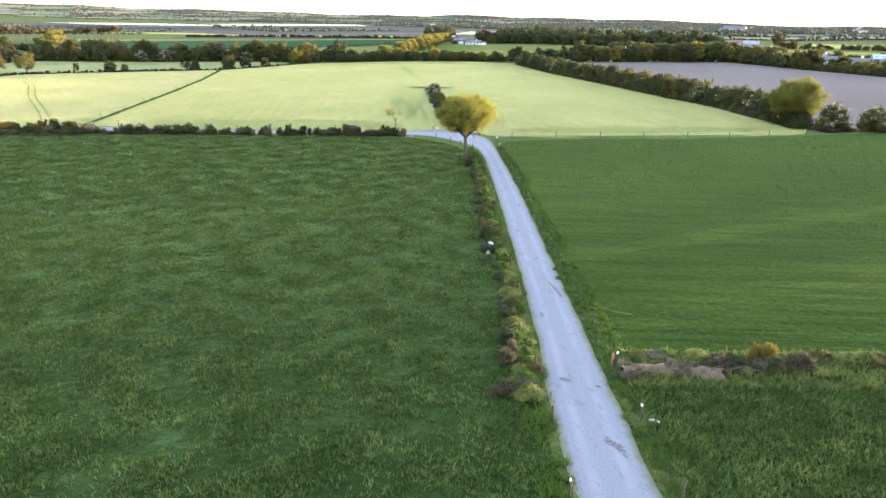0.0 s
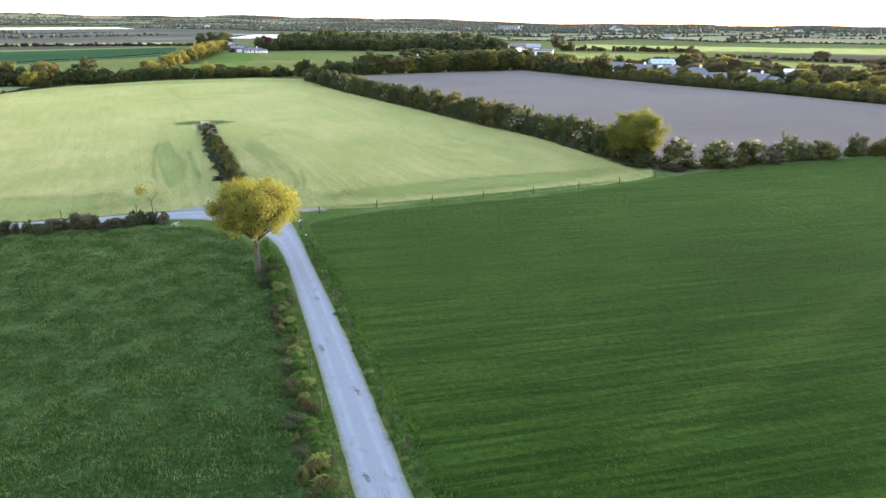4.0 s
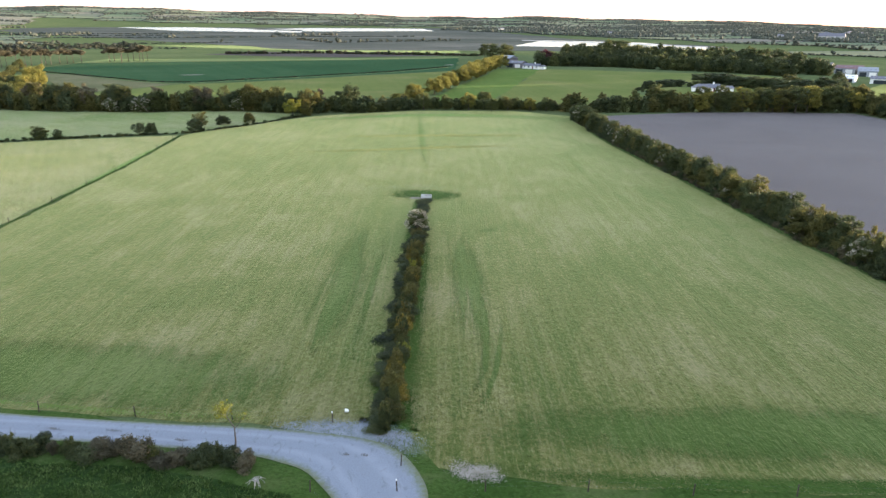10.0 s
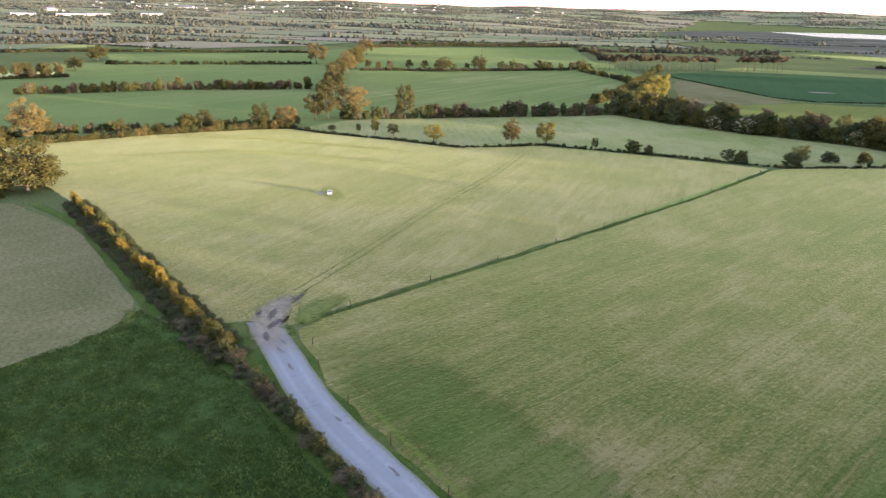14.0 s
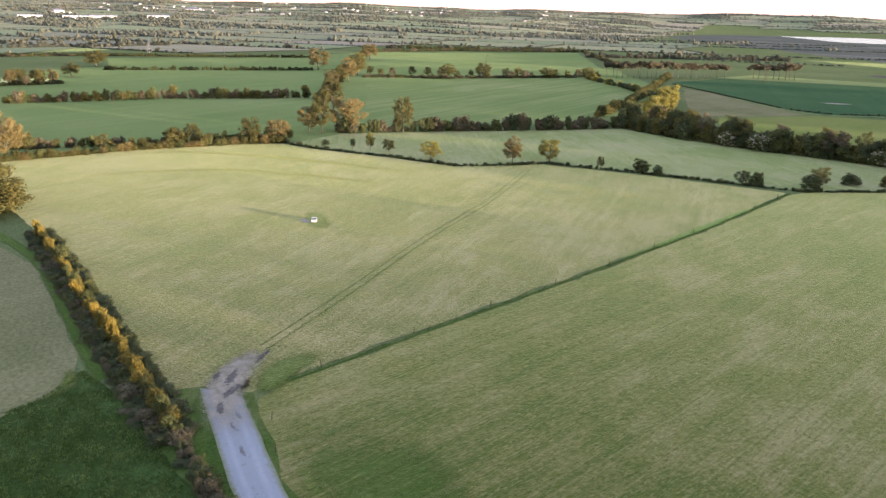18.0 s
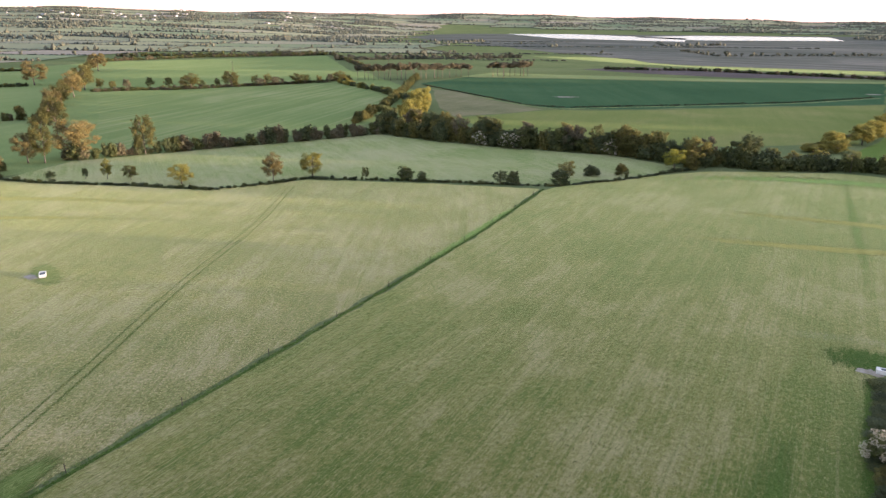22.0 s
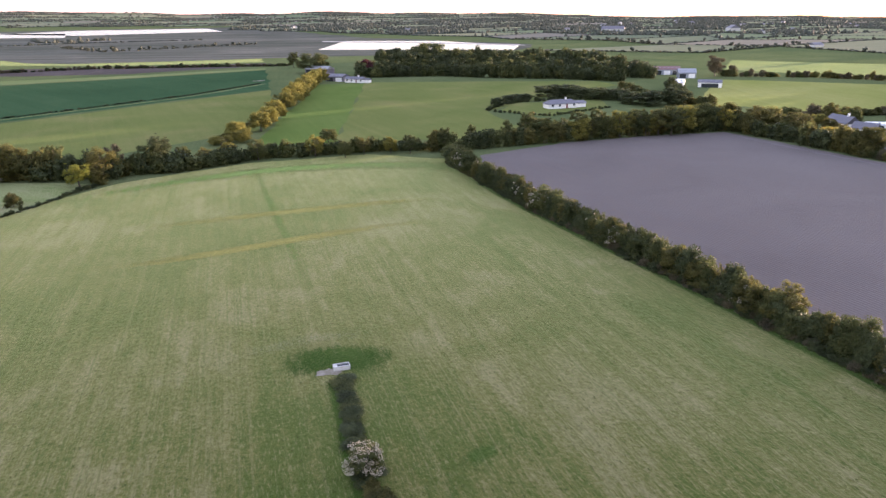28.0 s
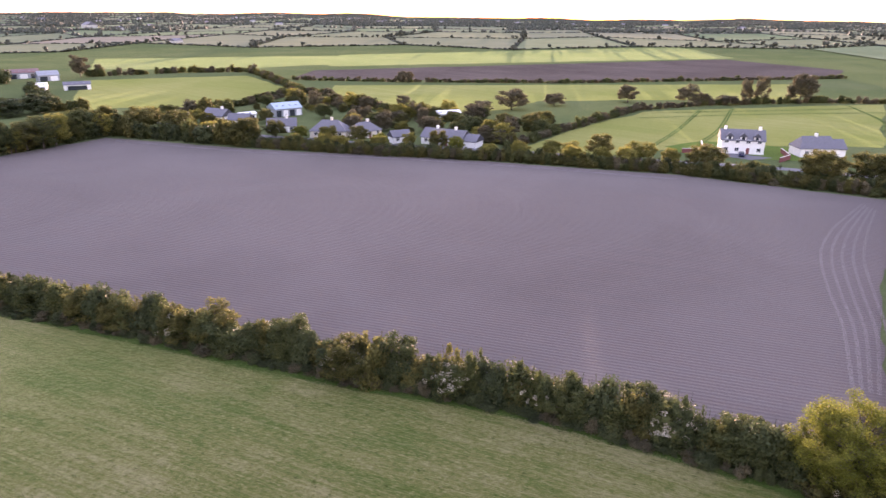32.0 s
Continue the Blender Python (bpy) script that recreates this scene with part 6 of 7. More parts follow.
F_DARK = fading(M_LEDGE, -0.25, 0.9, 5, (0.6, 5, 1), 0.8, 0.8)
F_MARK = fading(M_GREENER, -0.3, 0.9, 5, (0.6, 7, 1), 0.9, 0.9)
F_BANK = fading(M_BANK, 0.0, 1.1, most=0.85)
F_HAY = fading(M_HAY, -0.2, 0.8, 6, (3, 1, 1), 0.85, 0.3)
F_WET = fading(M_WET, -0.45, 2.2, start=1.1, most=0.85)
patch_z = [0.0585]


def blotch(points, w, mat, label, taper=True, level=None):
    """A soft-edged band of ground along a line."""
    line = smooth_line(points, max(1.0, w / 4))
    way = np.gradient(line, axis=0)
    way /= np.linalg.norm(way, axis=1, keepdims=True) + 1e-9
    side = np.stack([way[:, 1], -way[:, 0]], 1)
    k, n = 9, len(line)
    v, c, f = [], [], []
    z = level or patch_z[0]
    patch_z[0] += 0.0003
    for i in range(n):
        end = abs(math.sin(math.pi * i / (n - 1))) ** 0.7 if taper else 1.0
        for j in range(k):
            u = 2 * j / (k - 1) - 1
            p = line[i] + side[i] * u * w / 2
            v.append((p[0], p[1], z))
            c.append((1 - u * u) * end)
    for i in range(n - 1):
        f += [(i * k + j, i * k + j + 1, (i + 1) * k + j + 1, (i + 1) * k + j) for j in range(k - 1)]
    me = mesh_of("ground_patch", v, f, [mat])
    at = me.attributes.new("cover", "FLOAT", "POINT")
    at.data.foreach_set("value", c)
    return tagged(new("ground_patch", me), label, "ground", kind="structure")


blotch([(-15, 234.5), (-5, 236.5), (5.5, 233.5)], 12, F_DARK, "rank dark grass round the trough")
blotch([(-24, 239), (-15, 241.5), (-6, 244), (4, 243)], 5, F_HAY, "pale dried cuttings beside the trough")
blotch([(7.5, 208), (10, 210), (13, 211)], 4, F_MARK, "tuft of darker regrowth")
blotch([(-150, 190), (-141, 187), (-131, 184)], 8, F_MARK, "rank grass round the far trough")
blotch([(-5.2, 230), (-4.2, 217), (-3.2, 205), (-2.2, 195)], 4.2, F_DARK, "rank dark grass at the hedge's end", False)
# long grass, darkened to include the shade beside the middle hedge
blotch([(3.6, 142), (2.6, 152), (0.9, 171), (-2.0, 201)], 6.5, F_DARK, "uncut grass with painted hedge shade along the middle hedge", False)
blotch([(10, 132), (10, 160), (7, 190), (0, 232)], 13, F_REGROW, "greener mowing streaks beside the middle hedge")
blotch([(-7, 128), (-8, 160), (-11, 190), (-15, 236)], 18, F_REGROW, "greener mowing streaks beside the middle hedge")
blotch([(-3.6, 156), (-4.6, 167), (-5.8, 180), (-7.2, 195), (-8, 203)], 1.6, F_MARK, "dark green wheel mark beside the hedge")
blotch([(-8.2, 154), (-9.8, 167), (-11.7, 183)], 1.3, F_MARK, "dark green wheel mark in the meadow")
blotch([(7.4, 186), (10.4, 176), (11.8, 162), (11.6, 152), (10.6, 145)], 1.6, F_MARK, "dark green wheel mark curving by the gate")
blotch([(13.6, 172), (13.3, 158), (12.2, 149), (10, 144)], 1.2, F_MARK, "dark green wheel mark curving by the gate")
# rank grass whose dark colour also paints the tall hedge's shade
blotch([(74.4, 148), (71.6, 187), (65.2, 213), (56.2, 258), (44.8, 310), (35.4, 368)], 4.0, F_DARK, "rank grass with painted shade along the foot of the tall hedge", False)
blotch([(10, 137), (30, 137), (55, 139.3), (70, 142.5)], 3.0, F_RANK, "uncut grass along the meadow fence")
blotch([(-78, 150), (-45, 150), (-20, 150), (8, 149)], 24, F_MOTTLE, "greener regrowth along the meadow's near edge")
blotch([(-2, 144), (30, 145), (60, 148), (84, 152)], 15, F_MOTTLE, "greener regrowth inside the meadow fence")
blotch([(-80, 330), (-50, 358), (-10, 370), (34, 362), (42, 330), (52, 290)], 18, F_MOTTLE, "greener regrowth under the far hedges")
F_EDGE = fading(M_FRESH, -0.3, 0.8, 6, (2, 14, 1), 1.0, 0.75)
blotch([(-84, 322), (-66, 346), (-40, 362), (-8, 371), (28, 366), (38, 345)], 13, F_EDGE, "bright green regrowth along the meadow's far end")
blotch([(-82, 205), (-86, 245), (-91, 280), (-92, 308)], 4, F_EDGE, "bright green regrowth beside the electric fence")
blotch([(-66, 144.8), (-30, 142.8), (-5, 142.8)], 1.4, F_FAINT, "uncut grass along the track fence")
blotch([(-26, 378), (-20, 340), (-15, 307), (-11, 280), (-7.6, 257)], 3.4, F_FAINT, "faint green wheel line down the meadow")
blotch([(-74, 147), (-76.5, 170), (-80.8, 210), (-86.8, 258), (-95, 307)], 1.0, F_DARK, "strip of uncut grass under the electric fence", False)
blotch([(-58, 282), (-30, 288), (-7.4, 296), (24, 305)], 6.5, F_YELLOW, "yellowed grass band")
blotch([(-52, 310), (-8, 319), (32, 324)], 7, F_YELLOW, "yellowed grass band")
blotch([(-217, 133), (-216, 155), (-206, 185), (-185, 205), (-150, 228)], 5, F_YELLOW, "yellowed grass band in the western meadow")
blotch([(-242, 141), (-240, 185), (-200, 218), (-156, 240)], 7, F_YELLOW, "yellowing grass along the western hedge")
blotch([(9, 137.6), (12, 136.6), (15, 136.8)], 3.4, F_SOIL, "bare poached earth at the meadow gate")
blotch([(-9, 140.8), (-3, 141.6), (3, 141.4), (8, 138.6)], 5, F_ROAD, "grey grit spread into the meadow gate")
blotch([(10.6, 134), (10.4, 124), (10.8, 112)], 2.0, F_VERGE, "rough grass edge round the bend")
blotch([(-64, 141), (-72, 141.8), (-78, 144), (-83, 149), (-85.5, 152.5)], 6.5, F_SOIL, "muddy worn ground at the track's end", True, 0.124)
blotch([(-94, 128.6), (-89, 127.6), (-86, 124)], 2.5, F_VERGE, "rough grass at the corner of the silage ground")
blotch([(-88, 131.6), (-97, 131.4), (-117, 131.4), (-142, 131), (-168, 126)], 3.2, F_DARK, "rank grass at the foot of the gorse hedge", False)
F_CLOD = fading(M_MUD, -0.55, 1.1, 6, (0.35, 0.8, 1), 1.15, 0.85)
F_WORN = fading(M_SOIL, -0.45, 1.0, 6, (0.6, 1.2, 1), 1.0, 0.8)
blotch([(-70, 141.8), (-76, 142.6), (-81, 146), (-86.5, 153.5)], 6.5, F_WORN, "worn earth fanning out at the track's end", True, 0.1205)
for px, py, qx, qy, w in ((-73.5, 141, -77.5, 147, 2.4), (-76, 143, -82.5, 148, 2.2), (-70, 140.6, -75.5, 142.6, 1.8), (-78.5, 142.4, -82, 145, 1.6), (-80, 148, -85, 154, 1.4)):
    blotch([(px, py), ((px + qx) / 2 - 0.6, (py + qy) / 2), (qx, qy)], w, F_CLOD, "dark churned mud in the worn earth", True, 0.131)
blotch([(-70, 146.2), (-75, 148.6), (-78.5, 153), (-80, 160)], 7, F_MARK, "rank green corner beside the track's end", True, 0.118)
F_SPILL = fading(M_PALE, -0.3, 1.4, 6, (9, 3, 1), 1.1, 0.9)
blotch([(-249, 518), (-200, 490), (-176, 491), (-164, 503), (-127, 540), (-76, 595), (-37, 660)], 7.0, F_SPILL, "pale broken line of bare earth along the field drain", False)
F_TRAM = fading(M_LEDGE, 0.25, 2.4, most=0.55)
for a, b in ((-0.95, 0), (0.95, 0)):
    blotch([(-85.3 + a, 151.8), (-97 + a, 171.1), (-115.2 + a, 199.8), (-134.6 + a, 234), (-158 + a, 268)], 0.75, F_TRAM, "pressed green wheel mark across the meadow", False)
F_WHEEL = fading(M_HEADLAND, -0.3, 1.6, start=0.7, most=0.5)
for k in range(5):
    blotch([(203 - k, 159 - 1.9 * k * 0.4), (191, 161 - 1.2 * k), (174, 163.4 - 1.7 * k), (156, 163.7 - 1.9 * k), (137, 160.7 - 1.8 * k), (120, 157.1 - 1.5 * k), (100, 154.5 - k)], 0.8, F_WHEEL, "curving wheel line on the tilled headland", False)
blotch([(205, 205), (194, 255), (183, 292), (167, 335), (154, 392)], 3.0, F_WHEEL, "paler headland strip beside the hedge", False)

# ---------- verge, ditch, small things by the track ----------
blotch([(10.9, -20), (10.9, 40), (10.7, 75), (10.2, 105), (9.7, 118)], 1.3, F_VERGE, "green grass verge under the fence", False)
blotch([(6.3, -20), (6.2, 40), (6.3, 75), (6.0, 100), (5.0, 118)], 1.5, F_VERGE, "yellowish grass verge by the bank", False)


def tussock_kind(seed):
    """A mound of long bent grass, about 1 m high and 1 m across."""
    r = np.random.default_rng(seed)
    n = 420
    a, q = r.uniform(0, 6.28, n), r.random(n) ** 0.6
    foot = np.stack([np.cos(a) * q * 0.34, np.sin(a) * q * 0.34, np.zeros(n)], 1)
    out = np.stack([np.cos(a), np.sin(a), np.zeros(n)], 1) * (0.12 + 0.42 * q * r.random(n))[:, None]
    rise = (1.05 - 0.5 * q) * r.uniform(0.6, 1.0, n)
    mid = foot + out * 0.5 + np.stack([0 * a, 0 * a, rise], 1)
    tip = foot + out * 1.25 + np.stack([0 * a, 0 * a, rise * r.uniform(0.6, 1.0, n)], 1)
    w = np.stack([-np.sin(a), np.cos(a), 0 * a], 1) * 0.022
    v = np.stack([foot - w, foot + w, mid + w, mid - w, tip], 1).reshape(-1, 3)
    k = 5 * np.arange(n)[:, None]
    return mesh_of("tussock", v, (k + [0, 1, 2, 3]).tolist() + (k + [3, 2, 4]).tolist())


TUSSOCKS = [tussock_kind(500 + q) for q in range(5)]


def tussock_bank(points, h, w, leafs, label, step, name="grass_bank", gaps=0.0, spread=0.3):
    x0, y0 = points[0]
    ob = thing(name, pose(x0, y0, 0.03), label, "grass")
    for x, y, a in along(points, step):
        if rng.random() < gaps:
            continue
        k = float(rng.uniform(0.5, 1.35))
        m = pose(x - x0 + rng.normal() * spread, y - y0 + rng.normal() * spread, 0, 0, 0, float(rng.uniform(0, 360))) @ Matrix.Diagonal((w * k, w * k, h * k, 1))
        part("tussock", TUSSOCKS[int(rng.integers(5))], ob, mat=leafs[int(rng.integers(len(leafs)))], at=m)
    return ob


tussock_bank([(5.2, 36.5), (5.4, 45), (5.5, 55)], 0.75, 1.0, [L_TUSSOCK, L_TUSSOCK, L_OLIVE, L_GRASS_R], "yellowed grass mounds on the bank", 0.38, spread=0.35)
tussock_bank([(5.5, 55), (5.4, 75), (5.2, 100), (4.6, 116)], 0.6, 0.85, [L_TUSSOCK, L_GRASS_R, L_GRASS_R, L_OLIVE], "grass mounds along the bank", 0.55, gaps=0.15, spread=0.35)
hedge([(4.3, 42), (4.9, 47), (4.9, 55), (4.5, 63), (4.3, 74), (4.4, 97), (4.0, 112)], 0.8, 1.2, [L_DARK, L_BUSH, L_BUSH], "low bank of tussocks and brambles", 0.85, 0.8, gaps=0.45, name="hedge_bank")
tussock_bank([(10.95, 12), (10.95, 40), (10.8, 60), (10.7, 84), (10.4, 105), (9.9, 120)], 0.24, 0.6, [L_GRASS_R, L_GRASS_R, L_GRASS], "tufted grass verge under the wire fence", 0.42, gaps=0.1, spread=0.22)
hedge([(3.6, 37.2), (4.3, 37.6), (4.8, 38)], 0.9, 1.5, [L_BROWN, L_DARK], "dead bramble heap in the grass", 0.55, 0.5, name="bramble_heap")
hedge([(4.3, 41.4), (4.9, 42.6)], 1.0, 1.4, [L_BROWN, L_DARK, L_OLIVE], "bramble heap by the track", 0.5, 0.5, name="bramble_heap")
for pts, w in (([(6.9, 39.8), (7.7, 39.3), (8.5, 38.8)], 0.9), ([(9.3, 38.6), (9.7, 38.5), (10.1, 38.4)], 0.6), ([(8.5, 33.8), (9.0, 32.6), (9.5, 31.7), (9.6, 30.2)], 0.9), ([(8.4, 62.9), (8.8, 62.8), (9.3, 62.6)], 1.0), ([(8.7, 58.2), (9.1, 56.4), (9.6, 54), (9.8, 51.4)], 0.6), ([(7.3, 50.6), (7.6, 49.6), (7.7, 48.8)], 0.5), ([(7.5, 73), (7.9, 72), (8, 71)], 0.7), ([(8.9, 84), (9.2, 82.5), (9.2, 81)], 0.8), ([(7.4, 92), (7.6, 90.5), (7.6, 89)], 0.7), ([(8.3, 103), (8.6, 101.8), (8.6, 100.6)], 0.8), ([(-0.6, 138), (0.2, 137.9), (0.9, 137.8)], 0.9), ([(1.3, 138.1), (1.9, 138), (2.5, 137.8)], 0.8), ([(5.3, 130.2), (5.6, 129.2), (5.8, 128)], 0.8), ([(-21, 139.4), (-22.5, 139.2), (-24, 139.4)], 0.8), ([(-26.5, 138.7), (-28.2, 138.9), (-30, 139)], 0.8), ([(-36, 139.5), (-37.7, 139.7), (-39.4, 139.5)], 0.8), ([(-47.5, 139.7), (-49, 139.6), (-50.6, 139.8)], 0.9), ([(-61, 140.6), (-63, 140.4), (-65, 140.8)], 1.0), ([(-66, 141.8), (-68, 141.2), (-70, 141.8)], 1.0), ([(-68, 142.8), (-70, 142.6), (-72.5, 143)], 1.0), ([(-14, 138.6), (-15.4, 138.4), (-17, 138.8)], 0.8)):
    blotch(pts, w, F_WET, "dark damp pothole in the gravel", True, 0.128)
blotch([(10.4, 107), (10.9, 79), (11.3, 61), (11.8, 53), (12.9, 50.7), (14.5, 49.8)], 0.6, F_BANK, "pale grass ridge along the field's edge", False)


def ditch():
    ob = thing("ditch", pose(11.5, 41, 0), "open ditch with dug earth and dead stalks", "ditch")
    r = np.random.default_rng(5)
    n, prof = 16, [(-1.5, 0.08), (-1.0, 0.35), (-0.5, 0.42), (-0.1, -0.02), (0.3, 0.0), (0.7, 0.2), (1.2, 0.08)]
    v, f = [], []
    for i in range(n):
        for q, (d, z) in enumerate(prof):
            v.append((i * 0.42 + r.normal() * 0.1, d + 0.3 * math.sin(i * 0.3) + r.normal() * 0.1, 0.1 + z + r.normal() * 0.09))
    k = len(prof)
    for i in range(n - 1):
        f += [(i * k + j, (i + 1) * k + j, (i + 1) * k + j + 1, i * k + j + 1) for j in range(k - 1)]
    part("bank", mesh_of("bank", v, f, smooth=True), ob, mat=M_DITCH)
    for i in range(14):
        x = r.uniform(0.5, 9)
        a = r.uniform(0, 6.28)
        part("dead_branch", mesh_of("dead_branch", *tube([(x, -1.2, 0.6), (x + math.cos(a) * 0.6, -1.2 + math.sin(a) * 0.4, 0.8), (x + math.cos(a) * 1.3, -1.2 + math.sin(a), 0.75)], [0.04, 0.03, 0.01], 5)), ob, mat=M_TWIG)


ditch()
tussock_bank([(12, 42.3), (20, 42.5), (30, 42.4), (45, 42.3), (70, 42.3)], 0.5, 0.95, [L_TUSSOCK, L_TUSSOCK, L_OLIVE, L_GRASS_R], "yellowed grass ridge behind the ditch", 0.45, spread=0.3)
tussock_bank([(11.8, 40.2), (13.5, 40.5), (17, 40.6)], 0.5, 0.9, [L_BROWN, L_BROWN, L_OLIVE], "heap of dead stalks at the ditch head", 0.28, spread=0.35)
tussock_bank([(17, 40.6), (20, 40.8), (30, 40.9), (50, 40.8)], 0.45, 0.8, [L_BROWN, L_TUSSOCK, L_BROWN, L_OLIVE], "dead stalks along the ditch", 0.6, gaps=0.2)
hedge([(17.6, 40.9), (20.2, 40.9), (21.6, 41.0)], 1.1, 1.8, [L_DARK, L_DARK, L_BROWN], "dark bramble mound over the ditch", 0.5, 0.4, name="bramble_mound")
hedge([(20.5, 41.5), (21.0, 41.6), (21.5, 41.5)], 1.7, 1.2, [L_GORSE], "gorse bush in yellow flower by the ditch", 0.4, 0.2, name="gorse_bush")
hedge([(22.8, 41.1), (23.4, 41.2), (24.0, 41.1)], 1.2, 1.4, [L_BROWN, L_OLIVE], "brown bramble mound by the ditch", 0.5, 0.3, name="bramble_mound")
hedge([(28, 41.2), (33, 41.4), (36, 41.1), (48, 41.3), (60, 41.3)], 0.9, 1.8, [L_DARK, L_BROWN, L_BUSH, L_OLIVE], "scattered bramble clumps along the ditch", 1.2, 0.8, gaps=0.35)


def rocks(x, y, n, seed, label, size=0.4, mat=None):
    r = np.random.default_rng(seed)
    for _ in range(n):
        v, f = hull([(0, 0, 0.1, size * r.uniform(0.6, 1.2), size * r.uniform(0.5, 1), size * r.uniform(0.5, 0.9))], 1.0, r, 0.16)
        ob = new("stone", mesh_of("stone", v, f, [mat or M_STONE]))
        ob.matrix_basis = pose(x + r.normal() * size * 1.5, y + r.normal() * size * 1.5, 0.05, 0, 0, r.uniform(0, 360))
        tagged(ob, label, "stone", "stones by the track")


rocks(4.2, 67, 1, 1, "pale upright stone in the bank", 0.55, M_CONC)
rocks(4.4, 64, 1, 2, "grey stone in the grass bank", 0.3)
rocks(12.0, 34.5, 3, 3, "grey stone by the fence", 0.16)
rocks(-2.2, 145.8, 1, 4, "white bucket sized stone by the gate", 0.25, M_WHITE)


def brush_pile(x, y):
    r = np.random.default_rng(9)
    ob = thing("brush_pile", pose(x, y, 0.05), "bleached pile of dead branches in the grass", "brush pile")
    for _ in range(22):
        a, q = r.uniform(0, 6.28), r.uniform(0.3, 0.9)
        part("dead_branch", mesh_of("dead_branch", *tube([(0, 0, 0.25), (math.cos(a) * q * 0.5, math.sin(a) * q * 0.5, 0.45 + 0.2 * r.random()), (math.cos(a) * q, math.sin(a) * q, 0.15)], [0.04, 0.03, 0.01], 5)), ob, mat=M_STONE)


brush_pile(-6.3, 133)


def leaning_sapling(x, y):
    """Thin pale stem leaning over the track with one tuft of yellow leaves."""
    r = np.random.default_rng(19)
    ob = thing("sapling", pose(x, y, 0), "thin leaning sapling with a few yellow leaves", "tree")
    stem = join([tube([(0, 0, -0.1), (0.2, 0.1, 1.8), (0.1, 0.3, 3.0), (-1.0, 0.8, 4.2)], [0.09, 0.08, 0.06, 0.02], 7), tube([(0.1, 0.3, 2.8), (0.7, 0.4, 3.6), (1.2, 0.6, 4.2)], [0.04, 0.03, 0.01], 5)])
    part("trunk", mesh_of("trunk", *stem), ob, mat=M_BARK)
    part("crown", mesh_of("crown", *join([leaves([(-1.1, 0.8, 4.4, 0.9, 0.9, 0.8)], 260, 0.11, r, 0.1), leaves([(1.0, 0.6, 4.1, 0.7, 0.7, 0.5)], 30, 0.08, r, 0.1)])), ob, mat=L_SPRING)


leaning_sapling(-9.5, 136.4)


def may_bush(x, y, h, w, seed, label="hawthorn bush white with blossom", share=0.5):
    """Thorn bush with blossom over its upper side."""
    r = np.random.default_rng(seed)
    ob = thing("hawthorn", pose(x, y, 0), label, "bush")
    blobs = dome_blobs(r, 14, w, h, 0.6, w * 0.2, 0.9)
    part("trunk", mesh_of("trunk", *limbs(r, h * 0.8, w, 0.7, 0.13, 6)), ob, mat=M_TWIG)
    part("crown", mesh_of("crown", *join([leaves(blobs, 2200, 0.13, r, 0.5), hull(blobs, 0.58, r)])), ob, mat=L_BUSH)
    sprays = []
    for _ in range(int(110 * share)):
        b = blobs[int(r.integers(len(blobs)))]
        d = r.normal(size=3) + (0, 0, 0.5)
        d /= np.linalg.norm(d)
        q = r.uniform(0.22, 0.55)
        sprays.append((b[0] + d[0] * b[3], b[1] + d[1] * b[4], b[2] + d[2] * b[5], q, q, q * 0.7))
    part("blossom", mesh_of("blossom", *leaves(sprays, int(5200 * share), 0.07, r, 0.7)), ob, "white flower clusters", L_WHITE)


hedge([(-4.6, 230), (-3.8, 218), (-2.8, 206)], 0.7, 3.0, [L_DARK, L_DARK, L_BUSH], "dark weeds between hedge and trough", 0.9, 0.3)
hedge([(-2.6, 206), (-2.0, 202), (-1.4, 196)], 1.5, 2.6, [L_DARK, L_BUSH, L_OLIVE], "dark straggling hedge end behind the hawthorn", 1.0, 0.3)
may_bush(-3.0, 208.8, 4.0, 4.4, 31, "hawthorn bush white with blossom at the hedge's end", 0.8)
for k, (x, y, h, w) in enumerate(((75.5, 171.5, 5.6, 6.5), (80.5, 147.0, 6.3, 7.4), (88.6, 146.2, 5.6, 7.0), (96.6, 146.8, 4.7, 6.2), (103.5, 147.6, 4.0, 5.0), (110, 148, 3.8, 5.0), (70, 197, 5, 5), (66.5, 212, 5.2, 5), (62, 240, 5, 5), (54, 274, 5, 5), (47, 305, 5.2, 5))):
    may_bush(x, y, h, w, 40 + k, "thorn bush with white blossom in the hedge", 0.3 + 0.05 * (k % 4))
spray_rng = np.random.default_rng(77)
SPRAYS = []
for _ in range(3):
    lumps = [(*(spray_rng.normal(size=3) * (0.7, 0.7, 0.5)), *([spray_rng.uniform(0.12, 0.34)] * 3)) for _ in range(9)]
    SPRAYS.append(mesh_of("blossom", *leaves(lumps, 300, 0.065, spray_rng, 0.7), [L_WHITE]))
E_LINE = [(75.4, 155), (74.0, 187), (67.6, 213), (58.6, 258), (47.0, 310), (38.4, 360)]
ex, ey = 76.2, 150
for x, y, a in along(E_LINE, 4.2):
    for _ in range(max(0, int(spray_rng.integers(-2, 3)))):
        side = spray_rng.uniform(-2.3, 0.8)
        part("blossom", SPRAYS[int(spray_rng.integers(3))], E_HEDGE, "white flower clusters", L_WHITE,
             pose(x - ex + side, y - ey + spray_rng.normal() * 1.5, spray_rng.uniform(2.6, 4.2) + 0.5 * (side + 1.2), 0, 0, float(spray_rng.uniform(0, 360))))
